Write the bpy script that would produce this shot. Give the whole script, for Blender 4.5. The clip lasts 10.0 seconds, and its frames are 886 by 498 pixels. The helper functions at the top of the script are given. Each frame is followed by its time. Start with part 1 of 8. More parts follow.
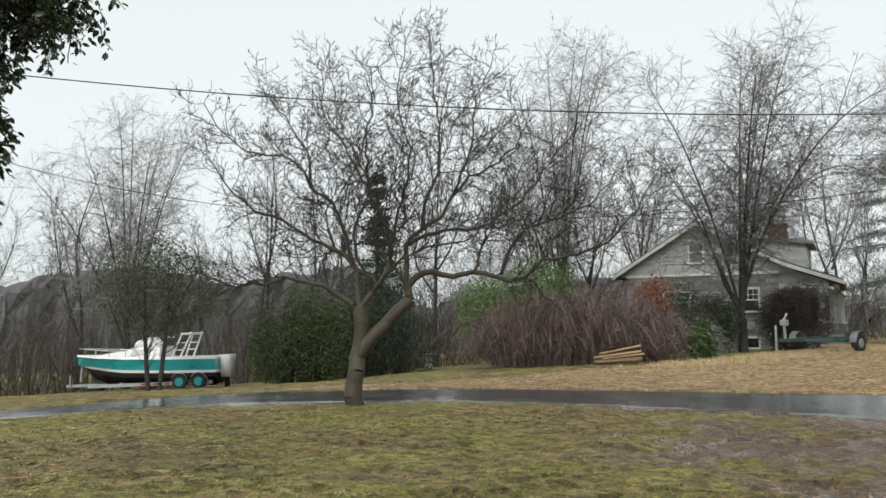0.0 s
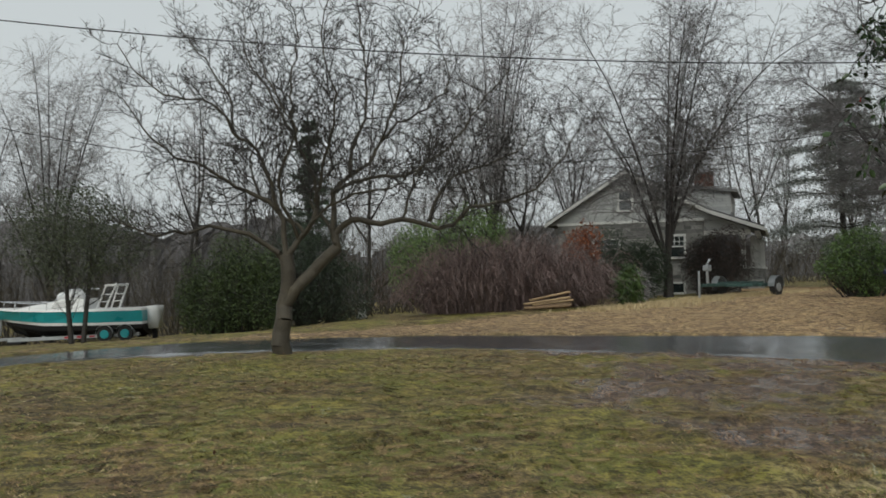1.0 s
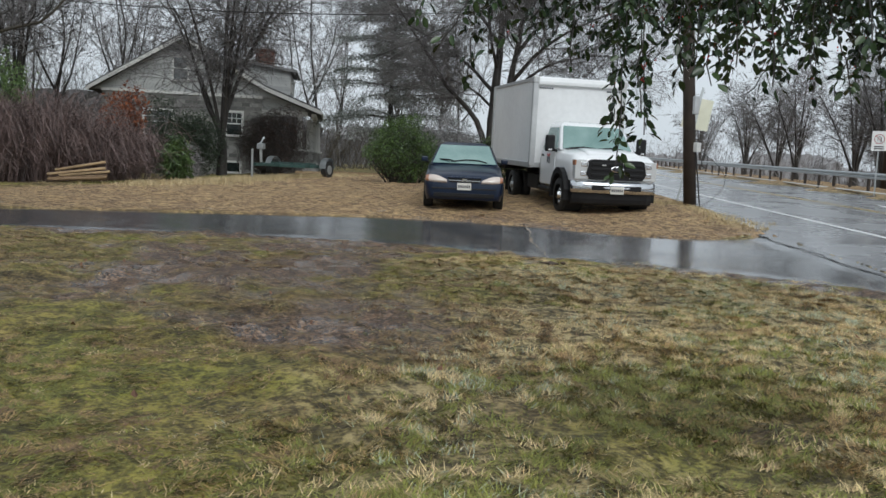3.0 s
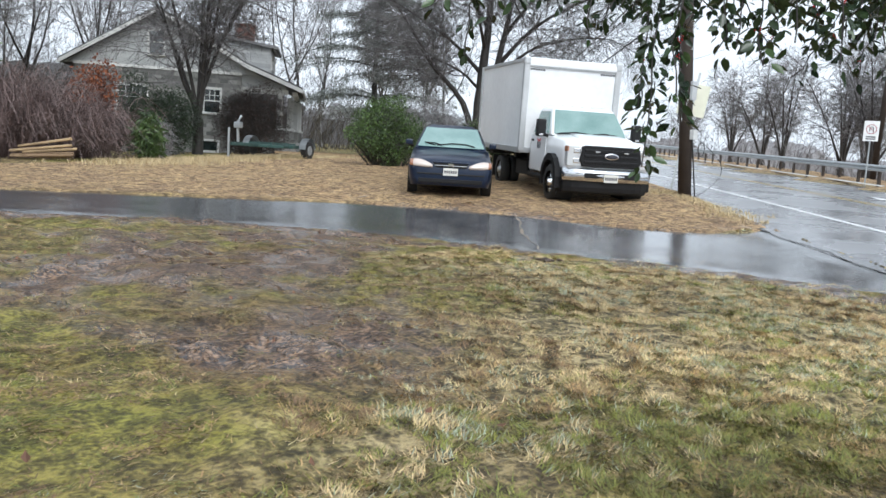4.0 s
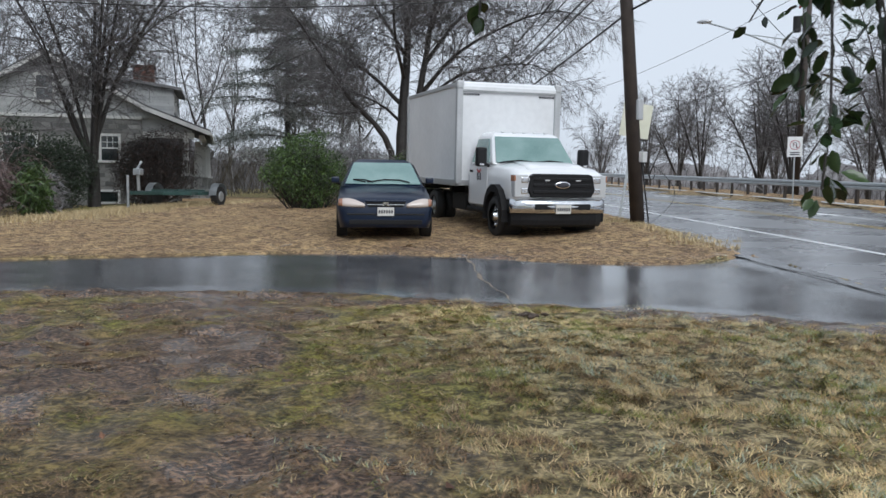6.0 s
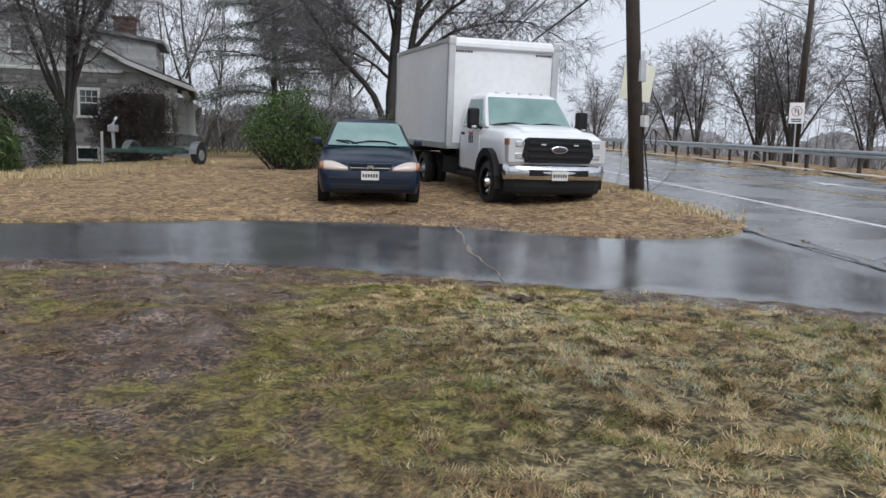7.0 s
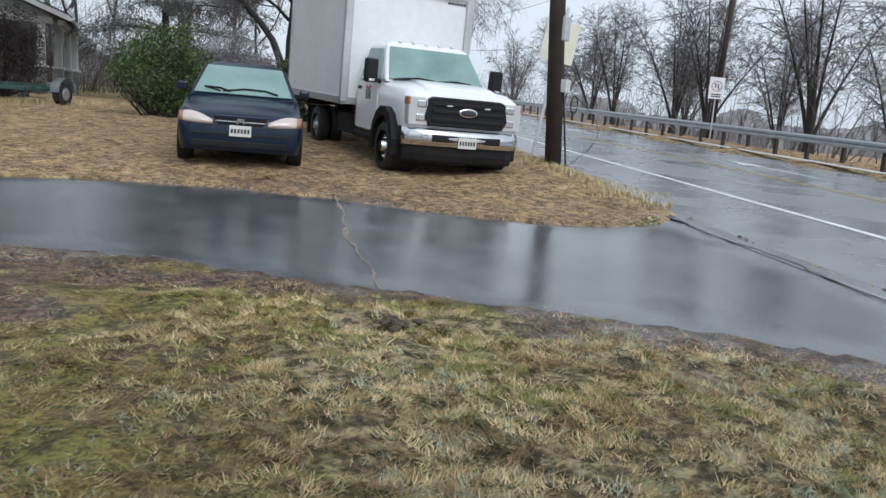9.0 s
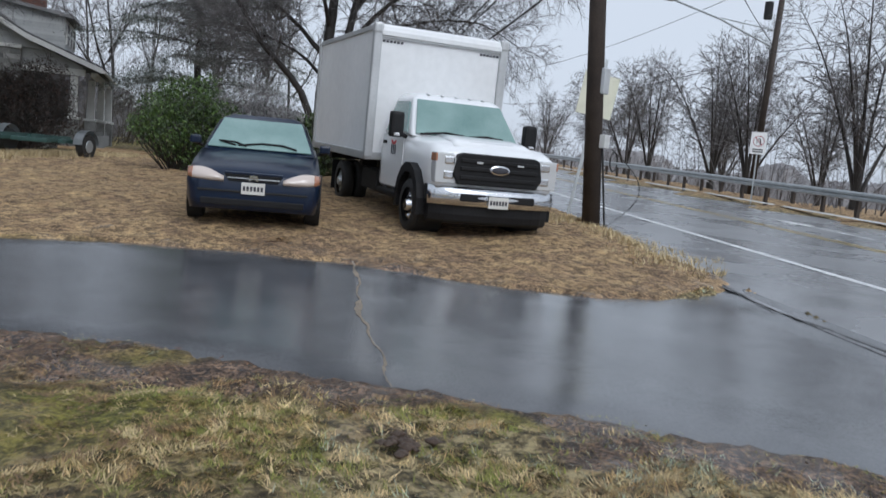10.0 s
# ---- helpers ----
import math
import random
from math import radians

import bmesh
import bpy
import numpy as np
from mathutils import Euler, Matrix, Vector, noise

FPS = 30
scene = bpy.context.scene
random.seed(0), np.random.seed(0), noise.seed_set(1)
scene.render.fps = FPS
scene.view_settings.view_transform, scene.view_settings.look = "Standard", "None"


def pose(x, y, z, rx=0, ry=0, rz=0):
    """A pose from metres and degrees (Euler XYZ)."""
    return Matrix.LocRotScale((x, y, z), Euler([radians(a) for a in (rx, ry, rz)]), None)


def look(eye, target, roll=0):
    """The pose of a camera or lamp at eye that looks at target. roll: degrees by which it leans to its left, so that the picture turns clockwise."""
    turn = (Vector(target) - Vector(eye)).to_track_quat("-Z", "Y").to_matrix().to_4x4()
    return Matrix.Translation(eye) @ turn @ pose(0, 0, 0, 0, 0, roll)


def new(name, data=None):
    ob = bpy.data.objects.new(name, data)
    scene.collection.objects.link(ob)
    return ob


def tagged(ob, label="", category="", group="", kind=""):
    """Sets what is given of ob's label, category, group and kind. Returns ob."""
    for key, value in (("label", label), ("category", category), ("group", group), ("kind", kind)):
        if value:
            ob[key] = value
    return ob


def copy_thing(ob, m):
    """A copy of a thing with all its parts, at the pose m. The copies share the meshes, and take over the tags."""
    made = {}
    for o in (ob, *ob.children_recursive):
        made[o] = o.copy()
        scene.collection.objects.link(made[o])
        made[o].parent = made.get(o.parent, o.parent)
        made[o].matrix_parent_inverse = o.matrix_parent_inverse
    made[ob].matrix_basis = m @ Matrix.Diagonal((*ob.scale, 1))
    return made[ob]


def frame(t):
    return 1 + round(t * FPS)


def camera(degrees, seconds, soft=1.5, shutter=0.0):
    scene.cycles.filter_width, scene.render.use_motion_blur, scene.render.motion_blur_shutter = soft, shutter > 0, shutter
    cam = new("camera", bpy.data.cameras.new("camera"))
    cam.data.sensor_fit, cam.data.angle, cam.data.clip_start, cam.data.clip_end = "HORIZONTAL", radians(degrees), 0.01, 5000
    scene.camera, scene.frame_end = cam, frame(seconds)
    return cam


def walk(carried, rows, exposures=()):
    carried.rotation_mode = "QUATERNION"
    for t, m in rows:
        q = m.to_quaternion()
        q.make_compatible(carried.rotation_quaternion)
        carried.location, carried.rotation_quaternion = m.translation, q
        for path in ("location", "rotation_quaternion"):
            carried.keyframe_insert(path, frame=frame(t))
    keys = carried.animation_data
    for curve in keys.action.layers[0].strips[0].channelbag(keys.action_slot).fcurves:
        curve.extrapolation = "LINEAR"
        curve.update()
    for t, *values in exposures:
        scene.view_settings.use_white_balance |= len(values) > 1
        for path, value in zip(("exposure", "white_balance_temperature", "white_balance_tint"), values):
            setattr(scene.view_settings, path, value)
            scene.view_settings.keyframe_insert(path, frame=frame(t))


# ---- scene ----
cam = camera(57.9, 10.0, shutter=0.2)
PATH = [
    (0, (0.246, -0.081, 1.413), (0.343, 1.906, 1.618), -0.3),
    (0.5, (0.281, -0.067, 1.406), (0.462, 1.913, 1.621), -0.7),
    (1, (0.395, -0.018, 1.382), (0.65, 1.964, 1.459), -0.9),
    (1.5, (0.554, 0.037, 1.337), (1.047, 1.975, 1.362), -0.7),
    (2, (0.669, 0.469, 1.309), (1.476, 2.295, 1.433), 0.5),
    (2.5, (1.056, 0.907, 1.173), (2.232, 2.524, 1.116), 2.5),
    (2.7, (1.192, 1.116, 1.177), (2.401, 2.701, 1.021), 2.9),
    (3.8, (1.75, 1.976, 1.264), (2.989, 3.527, 1.018), 2.0),
    (4, (1.884, 2.153, 1.248), (3.144, 3.686, 1.004), 3.6),
    (4.5, (2.147, 2.654, 1.279), (3.414, 4.185, 1.057), 4.0),
    (5, (2.25, 3.129, 1.332), (3.597, 4.598, 1.178), 3.2),
    (5.2, (2.376, 3.264, 1.318), (3.765, 4.696, 1.182), 1.9),
    (6.3, (3.106, 4.216, 1.198), (4.519, 5.622, 1.047), 0.5),
    (6.5, (3.204, 4.316, 1.254), (4.63, 5.708, 1.093), 1.0),
    (7, (3.649, 4.605, 1.253), (5.071, 5.99, 1.011), 1.5),
    (7.5, (4.075, 4.91, 1.256), (5.495, 6.291, 0.977), 1.9),
    (8, (4.498, 5.145, 1.247), (5.916, 6.522, 0.939), 2.4),
    (8.5, (4.96, 5.441, 1.279), (6.413, 6.779, 0.965), 3.5),
    (9, (5.433, 5.73, 1.314), (6.991, 6.939, 0.979), 4.9),
    (9.5, (5.89, 6.027, 1.362), (7.423, 7.265, 1.021), 5.1),
    (10, (6.282, 6.357, 1.392), (7.796, 7.646, 1.176), 5.2),
]
EXPOSURES = [(0.0, 0.42, 6650, 3), (0.3, -0.28, 6400, 1), (0.5, -0.40, 6400, 1), (1.0, -0.17, 6600, 3), (1.5, 0.38, 6650, 8), (2.0, 0.04, 6450, 6), (2.5, -0.05, 6250, 7), (2.7, -0.08, 6250, 5), (3.8, 0.78, 6050, 7), (4.1, 0.78, 6050, 7), (4.5, 0.68, 6150, 9), (5.0, 0.53, 6000, 7), (6.3, 0.12, 6000, 9), (6.7, 0.12, 6000, 10), (7.0, 0.2, 6150, 11), (7.5, 0.30, 6050, 9),
             (8.0, 0.36, 5950, 8), (9.0, 0.29, 5950, 8), (9.5, 0.1, 5950, 9), (10.0, 0.05, 5900, 9)]
walk(cam, [(t, look(eye, target, roll)) for t, eye, target, roll in PATH], EXPOSURES)


# ---- light: overcast winter day ----
world = bpy.data.worlds.new("overcast")
scene.world = world
world.use_nodes = True
wn, wl = world.node_tree.nodes, world.node_tree.links
wn.clear()
sky = wn.new("ShaderNodeTexSky")
sky.sky_type = "NISHITA"
sky.sun_disc = False
sky.sun_elevation, sky.sun_rotation = radians(38), radians(200)
sky.dust_density = 4.0
hsv = wn.new("ShaderNodeHueSaturation")
hsv.inputs["Saturation"].default_value = 0.2
hsv.inputs["Value"].default_value = 0.16
cloud = wn.new("ShaderNodeMix")
cloud.data_type = "RGBA"
cloud.inputs[0].default_value = 0.8
cloud.inputs[7].default_value = (0.80, 0.84, 0.90, 1)
back = wn.new("ShaderNodeBackground")
back.inputs["Strength"].default_value = 0.88
wout = wn.new("ShaderNodeOutputWorld")
wl.new(sky.outputs[0], hsv.inputs["Color"])
wl.new(hsv.outputs[0], cloud.inputs[6])
wl.new(cloud.outputs[2], back.inputs["Color"])
wl.new(back.outputs[0], wout.inputs[0])
sun = new("sun", bpy.data.lights.new("sun", "SUN"))
sun.data.energy, sun.data.angle = 1.35, radians(40)
sun.data.color = (1.0, 0.97, 0.93)
sun.matrix_world = look((-20, -40, 60), (5, 15, 0))

# ---- materials ----


def material(name, dark, light, rough=0.8, scale=3.0, fine=40.0, bump=0.3, metal=0.0, coat=0.0, gloss_spread=0.1, per_piece=0.0):
    """Two tones mixed by coarse and fine noise, with relief and uneven gloss."""
    m = bpy.data.materials.new(name)
    m.use_nodes = True
    n, l = m.node_tree.nodes, m.node_tree.links
    b = n["Principled BSDF"]
    geo = n.new("ShaderNodeTexCoord")
    a, f = n.new("ShaderNodeTexNoise"), n.new("ShaderNodeTexNoise")
    a.inputs["Scale"].default_value, f.inputs["Scale"].default_value = scale, fine
    a.inputs["Detail"].default_value, f.inputs["Detail"].default_value = 3, 4
    l.new(geo.outputs["Object"], a.inputs["Vector"])
    l.new(geo.outputs["Object"], f.inputs["Vector"])
    mix = n.new("ShaderNodeMath")
    mix.operation = "MULTIPLY_ADD"
    mix.inputs[1].default_value = 0.6
    half = n.new("ShaderNodeMath")
    half.operation = "MULTIPLY"
    half.inputs[1].default_value = 0.4
    l.new(a.outputs[0], mix.inputs[0])
    l.new(f.outputs[0], half.inputs[0])
    l.new(half.outputs[0], mix.inputs[2])
    fac = mix.outputs[0]
    if per_piece:
        info = n.new("ShaderNodeObjectInfo")
        isl = n.new("ShaderNodeNewGeometry")
        add = n.new("ShaderNodeMath")
        add.operation = "ADD"
        l.new(info.outputs["Random"], add.inputs[0])
        l.new(isl.outputs["Random Per Island"], add.inputs[1])
        mod = n.new("ShaderNodeMath")
        mod.operation = "FRACT"
        l.new(add.outputs[0], mod.inputs[0])
        sc = n.new("ShaderNodeMath")
        sc.operation = "MULTIPLY_ADD"
        sc.inputs[1].default_value = per_piece
        l.new(mod.outputs[0], sc.inputs[0])
        shift = n.new("ShaderNodeMath")
        shift.operation = "SUBTRACT"
        shift.inputs[1].default_value = per_piece / 2
        l.new(fac, shift.inputs[0])
        l.new(shift.outputs[0], sc.inputs[2])
        fac = sc.outputs[0]
    ramp = n.new("ShaderNodeValToRGB")
    ramp.color_ramp.elements[0].position, ramp.color_ramp.elements[1].position = 0.3, 0.7
    ramp.color_ramp.elements[0].color, ramp.color_ramp.elements[1].color = (*dark, 1), (*light, 1)
    l.new(fac, ramp.inputs[0])
    l.new(ramp.outputs[0], b.inputs["Base Color"])
    if gloss_spread:
        rr = n.new("ShaderNodeMapRange")
        rr.inputs["To Min"].default_value = max(0.02, rough - gloss_spread)
        rr.inputs["To Max"].default_value = min(1, rough + gloss_spread)
        l.new(a.outputs[0], rr.inputs[0])
        l.new(rr.outputs[0], b.inputs["Roughness"])
    else:
        b.inputs["Roughness"].default_value = rough
    b.inputs["Metallic"].default_value = metal
    b.inputs["Coat Weight"].default_value = coat
    b.inputs["Coat Roughness"].default_value = 0.08
    if bump:
        bp = n.new("ShaderNodeBump")
        bp.inputs["Strength"].default_value = bump
        bp.inputs["Distance"].default_value = 0.01
        l.new(f.outputs[0], bp.inputs["Height"])
        l.new(bp.outputs[0], b.inputs["Normal"])
    return m


def glass_material(name, tint, rough=0.05):
    m = bpy.data.materials.new(name)
    m.use_nodes = True
    b = m.node_tree.nodes["Principled BSDF"]
    b.inputs["Base Color"].default_value = (*tint, 1)
    b.inputs["Roughness"].default_value = rough
    b.inputs["Specular IOR Level"].default_value = 0.9
    b.inputs["Coat Weight"].default_value = 0.6
    return m


BARK = material("wet_bark", (0.013, 0.011, 0.010), (0.042, 0.036, 0.032), 0.6, 6, 60, 0.8)
BARK_LICHEN = material("lichen_bark", (0.030, 0.024, 0.018), (0.085, 0.072, 0.048), 0.7, 5, 50, 1.0)
TWIG = material("iced_twig", (0.052, 0.047, 0.047), (0.16, 0.148, 0.148), 0.35, 1.2, 30, 0.2, per_piece=0.3)
TWIG_PALE = material("pale_iced_twig", (0.12, 0.112, 0.115), (0.30, 0.285, 0.29), 0.35, 0.8, 30, 0.2, per_piece=0.3)
TWIG_RED = material("russet_twig", (0.055, 0.037, 0.034), (0.20, 0.138, 0.128), 0.5, 1.5, 30, 0.2, per_piece=0.4)
LEAF_CEDAR = material("cedar_leaf", (0.015, 0.027, 0.010), (0.078, 0.115, 0.033), 0.55, 1.0, 20, 0.2, per_piece=0.5)
LEAF_DARK = material("dark_evergreen_leaf", (0.012, 0.020, 0.012), (0.035, 0.055, 0.026), 0.5, 1.0, 20, 0.2, per_piece=0.5)
LEAF_BRIGHT = material("bright_evergreen_leaf", (0.045, 0.085, 0.022), (0.14, 0.21, 0.06), 0.5, 1.0, 20, 0.2, per_piece=0.5)
LEAF_MID = material("mid_evergreen_leaf", (0.028, 0.055, 0.016), (0.09, 0.14, 0.04), 0.5, 1.0, 20, 0.2, per_piece=0.5)
LEAF_BARBERRY = material("barberry_leaf", (0.016, 0.013, 0.010), (0.075, 0.045, 0.036), 0.6, 1.0, 20, 0.2, per_piece=0.6)
LEAF_LAUREL = material("laurel_leaf", (0.016, 0.036, 0.009), (0.10, 0.165, 0.038), 0.38, 1.0, 20, 0.2, per_piece=0.7)
LEAF_HOLLY = material("holly_leaf", (0.012, 0.024, 0.011), (0.045, 0.075, 0.028), 0.22, 3.0, 40, 0.2, per_piece=0.5)
LEAF_GREY = material("iced_pine_needle", (0.12, 0.14, 0.125), (0.30, 0.32, 0.30), 0.5, 1.0, 20, 0.2, per_piece=0.5)
LEAF_RUST = material("rust_dead_leaf", (0.12, 0.035, 0.015), (0.28, 0.09, 0.035), 0.7, 2.0, 20, 0.2, per_piece=0.5)
LEAF_BROWN = material("brown_fallen_leaf", (0.08, 0.035, 0.018), (0.18, 0.085, 0.045), 0.7, 2.0, 20, 0.2, per_piece=0.5)
LEAF_OLIVE = material("thin_olive_leaf", (0.026, 0.036, 0.018), (0.085, 0.10, 0.052), 0.6, 1.0, 20, 0.2, per_piece=0.5)
BERRY = material("red_berry", (0.25, 0.01, 0.01), (0.45, 0.03, 0.03), 0.25, 10, 40, 0)
ICE = glass_material("ice", (0.75, 0.80, 0.83), 0.08)
TYRE = material("tyre_rubber", (0.012, 0.012, 0.012), (0.03, 0.03, 0.03), 0.75, 4, 40, 0.3)
BLACK = material("black_plastic", (0.006, 0.006, 0.007), (0.014, 0.014, 0.015), 0.55, 4, 60, 0.2)
UNDER = material("underbody_dark", (0.008, 0.008, 0.008), (0.02, 0.02, 0.02), 0.8, 4, 60, 0.2)
CHROME = material("wet_chrome", (0.55, 0.56, 0.58), (0.72, 0.73, 0.75), 0.16, 4, 60, 0.05, metal=1.0)
STEEL = material("galvanised_steel", (0.30, 0.32, 0.33), (0.48, 0.50, 0.51), 0.45, 4, 40, 0.15, metal=0.7)
WHITE_PAINT = material("white_vehicle_paint", (0.72, 0.73, 0.75), (0.82, 0.83, 0.84), 0.25, 1.0, 60, 0.02, coat=0.5, gloss_spread=0.05)
BOX_WHITE = material("white_box_panel", (0.66, 0.67, 0.68), (0.78, 0.79, 0.80), 0.4, 0.8, 8, 0.06)
BOX_GREY = material("grey_aluminium_trim", (0.40, 0.41, 0.42), (0.56, 0.57, 0.58), 0.4, 2, 30, 0.1, metal=0.4)
NAVY = material("navy_car_paint", (0.003, 0.0085, 0.024), (0.007, 0.017, 0.043), 0.30, 1.5, 60, 0.03, coat=0.22, gloss_spread=0.06)
NAVY.node_tree.nodes["Principled BSDF"].inputs["Specular IOR Level"].default_value = 0.3
BLACK.node_tree.nodes["Principled BSDF"].inputs["Specular IOR Level"].default_value = 0.25
WINDSHIELD = material("iced_windscreen", (0.11, 0.20, 0.19), (0.25, 0.36, 0.34), 0.22, 1.6, 120, 0.25, coat=0.5)
CAR_GLASS = glass_material("dark_glass", (0.02, 0.028, 0.028), 0.06)
LAMP_GLASS = glass_material("headlamp_lens", (0.50, 0.51, 0.52), 0.12)
AMBER = glass_material("amber_lens", (0.36, 0.16, 0.09), 0.2)
LAMP_PINK = glass_material("weathered_headlamp_lens", (0.54, 0.46, 0.41), 0.2)
RED_PAINT = material("red_marking", (0.35, 0.02, 0.03), (0.45, 0.04, 0.05), 0.5, 4, 60, 0.05)
DARK_INK = material("dark_ink", (0.02, 0.02, 0.03), (0.05, 0.05, 0.06), 0.6, 4, 60, 0.05)
PLATE = material("licence_plate_white", (0.55, 0.54, 0.50), (0.68, 0.67, 0.63), 0.4, 8, 60, 0.05)
TEAL = material("teal_boat_gelcoat", (0.010, 0.24, 0.27), (0.025, 0.36, 0.39), 0.3, 1.0, 30, 0.03, coat=0.4)
GELCOAT = material("white_gelcoat", (0.62, 0.63, 0.63), (0.78, 0.78, 0.77), 0.35, 1.5, 30, 0.04, coat=0.2)
CANVAS = material("white_canvas_cover", (0.55, 0.56, 0.56), (0.74, 0.74, 0.73), 0.8, 3, 50, 0.3)
STONE = material("grey_concrete_block", (0.13, 0.13, 0.125), (0.32, 0.315, 0.30), 0.85, 2, 30, 0.8, per_piece=0.5)
MORTAR = material("mortar", (0.20, 0.195, 0.185), (0.30, 0.29, 0.275), 0.9, 4, 50, 0.5)
SIDING = material("weathered_white_siding", (0.32, 0.33, 0.33), (0.48, 0.49, 0.485), 0.6, 1.5, 30, 0.2, per_piece=0.25)
TRIM = material("white_trim_paint", (0.58, 0.58, 0.56), (0.72, 0.72, 0.70), 0.5, 3, 40, 0.15)
ROOF = material("grey_shingle", (0.09, 0.09, 0.095), (0.20, 0.20, 0.205), 0.8, 2, 50, 0.8, per_piece=0.4)
BRICK = material("red_brick", (0.09, 0.045, 0.036), (0.18, 0.085, 0.065), 0.85, 3, 50, 0.5, per_piece=0.5)
POLE_WOOD = material("creosote_pole", (0.022, 0.015, 0.012), (0.060, 0.044, 0.034), 0.7, 3, 40, 0.6)
LOG = material("split_timber", (0.20, 0.13, 0.075), (0.42, 0.30, 0.17), 0.75, 5, 40, 0.5, per_piece=0.5)
SIGN_BACK = material("faded_sign_panel", (0.55, 0.54, 0.42), (0.68, 0.67, 0.54), 0.5, 3, 40, 0.1)
SIGN_WHITE = material("sign_white", (0.70, 0.70, 0.70), (0.82, 0.82, 0.82), 0.4, 3, 40, 0.05)
WIRE = material("black_cable", (0.012, 0.012, 0.012), (0.025, 0.025, 0.025), 0.6, 3, 40, 0.1)
TRAILER_GREEN = material("dark_green_frame_paint", (0.02, 0.05, 0.045), (0.05, 0.10, 0.09), 0.45, 4, 40, 0.2)
CONCRETE = material("pale_concrete", (0.42, 0.42, 0.41), (0.60, 0.60, 0.58), 0.85, 4, 40, 0.3)
LINE_WHITE = material("worn_white_road_paint", (0.55, 0.56, 0.57), (0.78, 0.79, 0.80), 0.4, 2, 25, 0.1)
LINE_YELLOW = material("worn_yellow_road_paint", (0.30, 0.23, 0.08), (0.50, 0.37, 0.12), 0.35, 2, 25, 0.1)


def wet_asphalt(name, dark, light, rough_lo, rough_hi, scale):
    """Wet asphalt: standing water smooth as glass between rougher damp patches."""
    m = material(name, dark, light, 0.3, scale, 60, 0.12, gloss_spread=0)
    n, l = m.node_tree.nodes, m.node_tree.links
    b = n["Principled BSDF"]
    geo = [x for x in n if x.type == "TEX_COORD"][0]
    pud = n.new("ShaderNodeTexNoise")
    pud.inputs["Scale"].default_value, pud.inputs["Detail"].default_value = scale * 0.5, 5
    l.new(geo.outputs["Object"], pud.inputs["Vector"])
    mr = n.new("ShaderNodeMapRange")
    mr.inputs["From Min"].default_value, mr.inputs["From Max"].default_value = 0.38, 0.62
    mr.inputs["To Min"].default_value, mr.inputs["To Max"].default_value = rough_lo, rough_hi
    l.new(pud.outputs[0], mr.inputs[0])
    l.new(mr.outputs[0], b.inputs["Roughness"])
    b.inputs["Specular IOR Level"].default_value = 0.5
    return m


DRIVE = wet_asphalt("wet_driveway_asphalt", (0.050, 0.052, 0.057), (0.125, 0.128, 0.136), 0.02, 0.15, 1.9)
# worn apron; its base colour is also lightened to stand for reflected sky
APRON = wet_asphalt("wet_worn_sky_paled_asphalt", (0.078, 0.081, 0.087), (0.165, 0.168, 0.176), 0.04, 0.2, 1.3)
ROADWAY = wet_asphalt("wet_road_asphalt", (0.15, 0.154, 0.162), (0.27, 0.274, 0.285), 0.18, 0.36, 0.8)


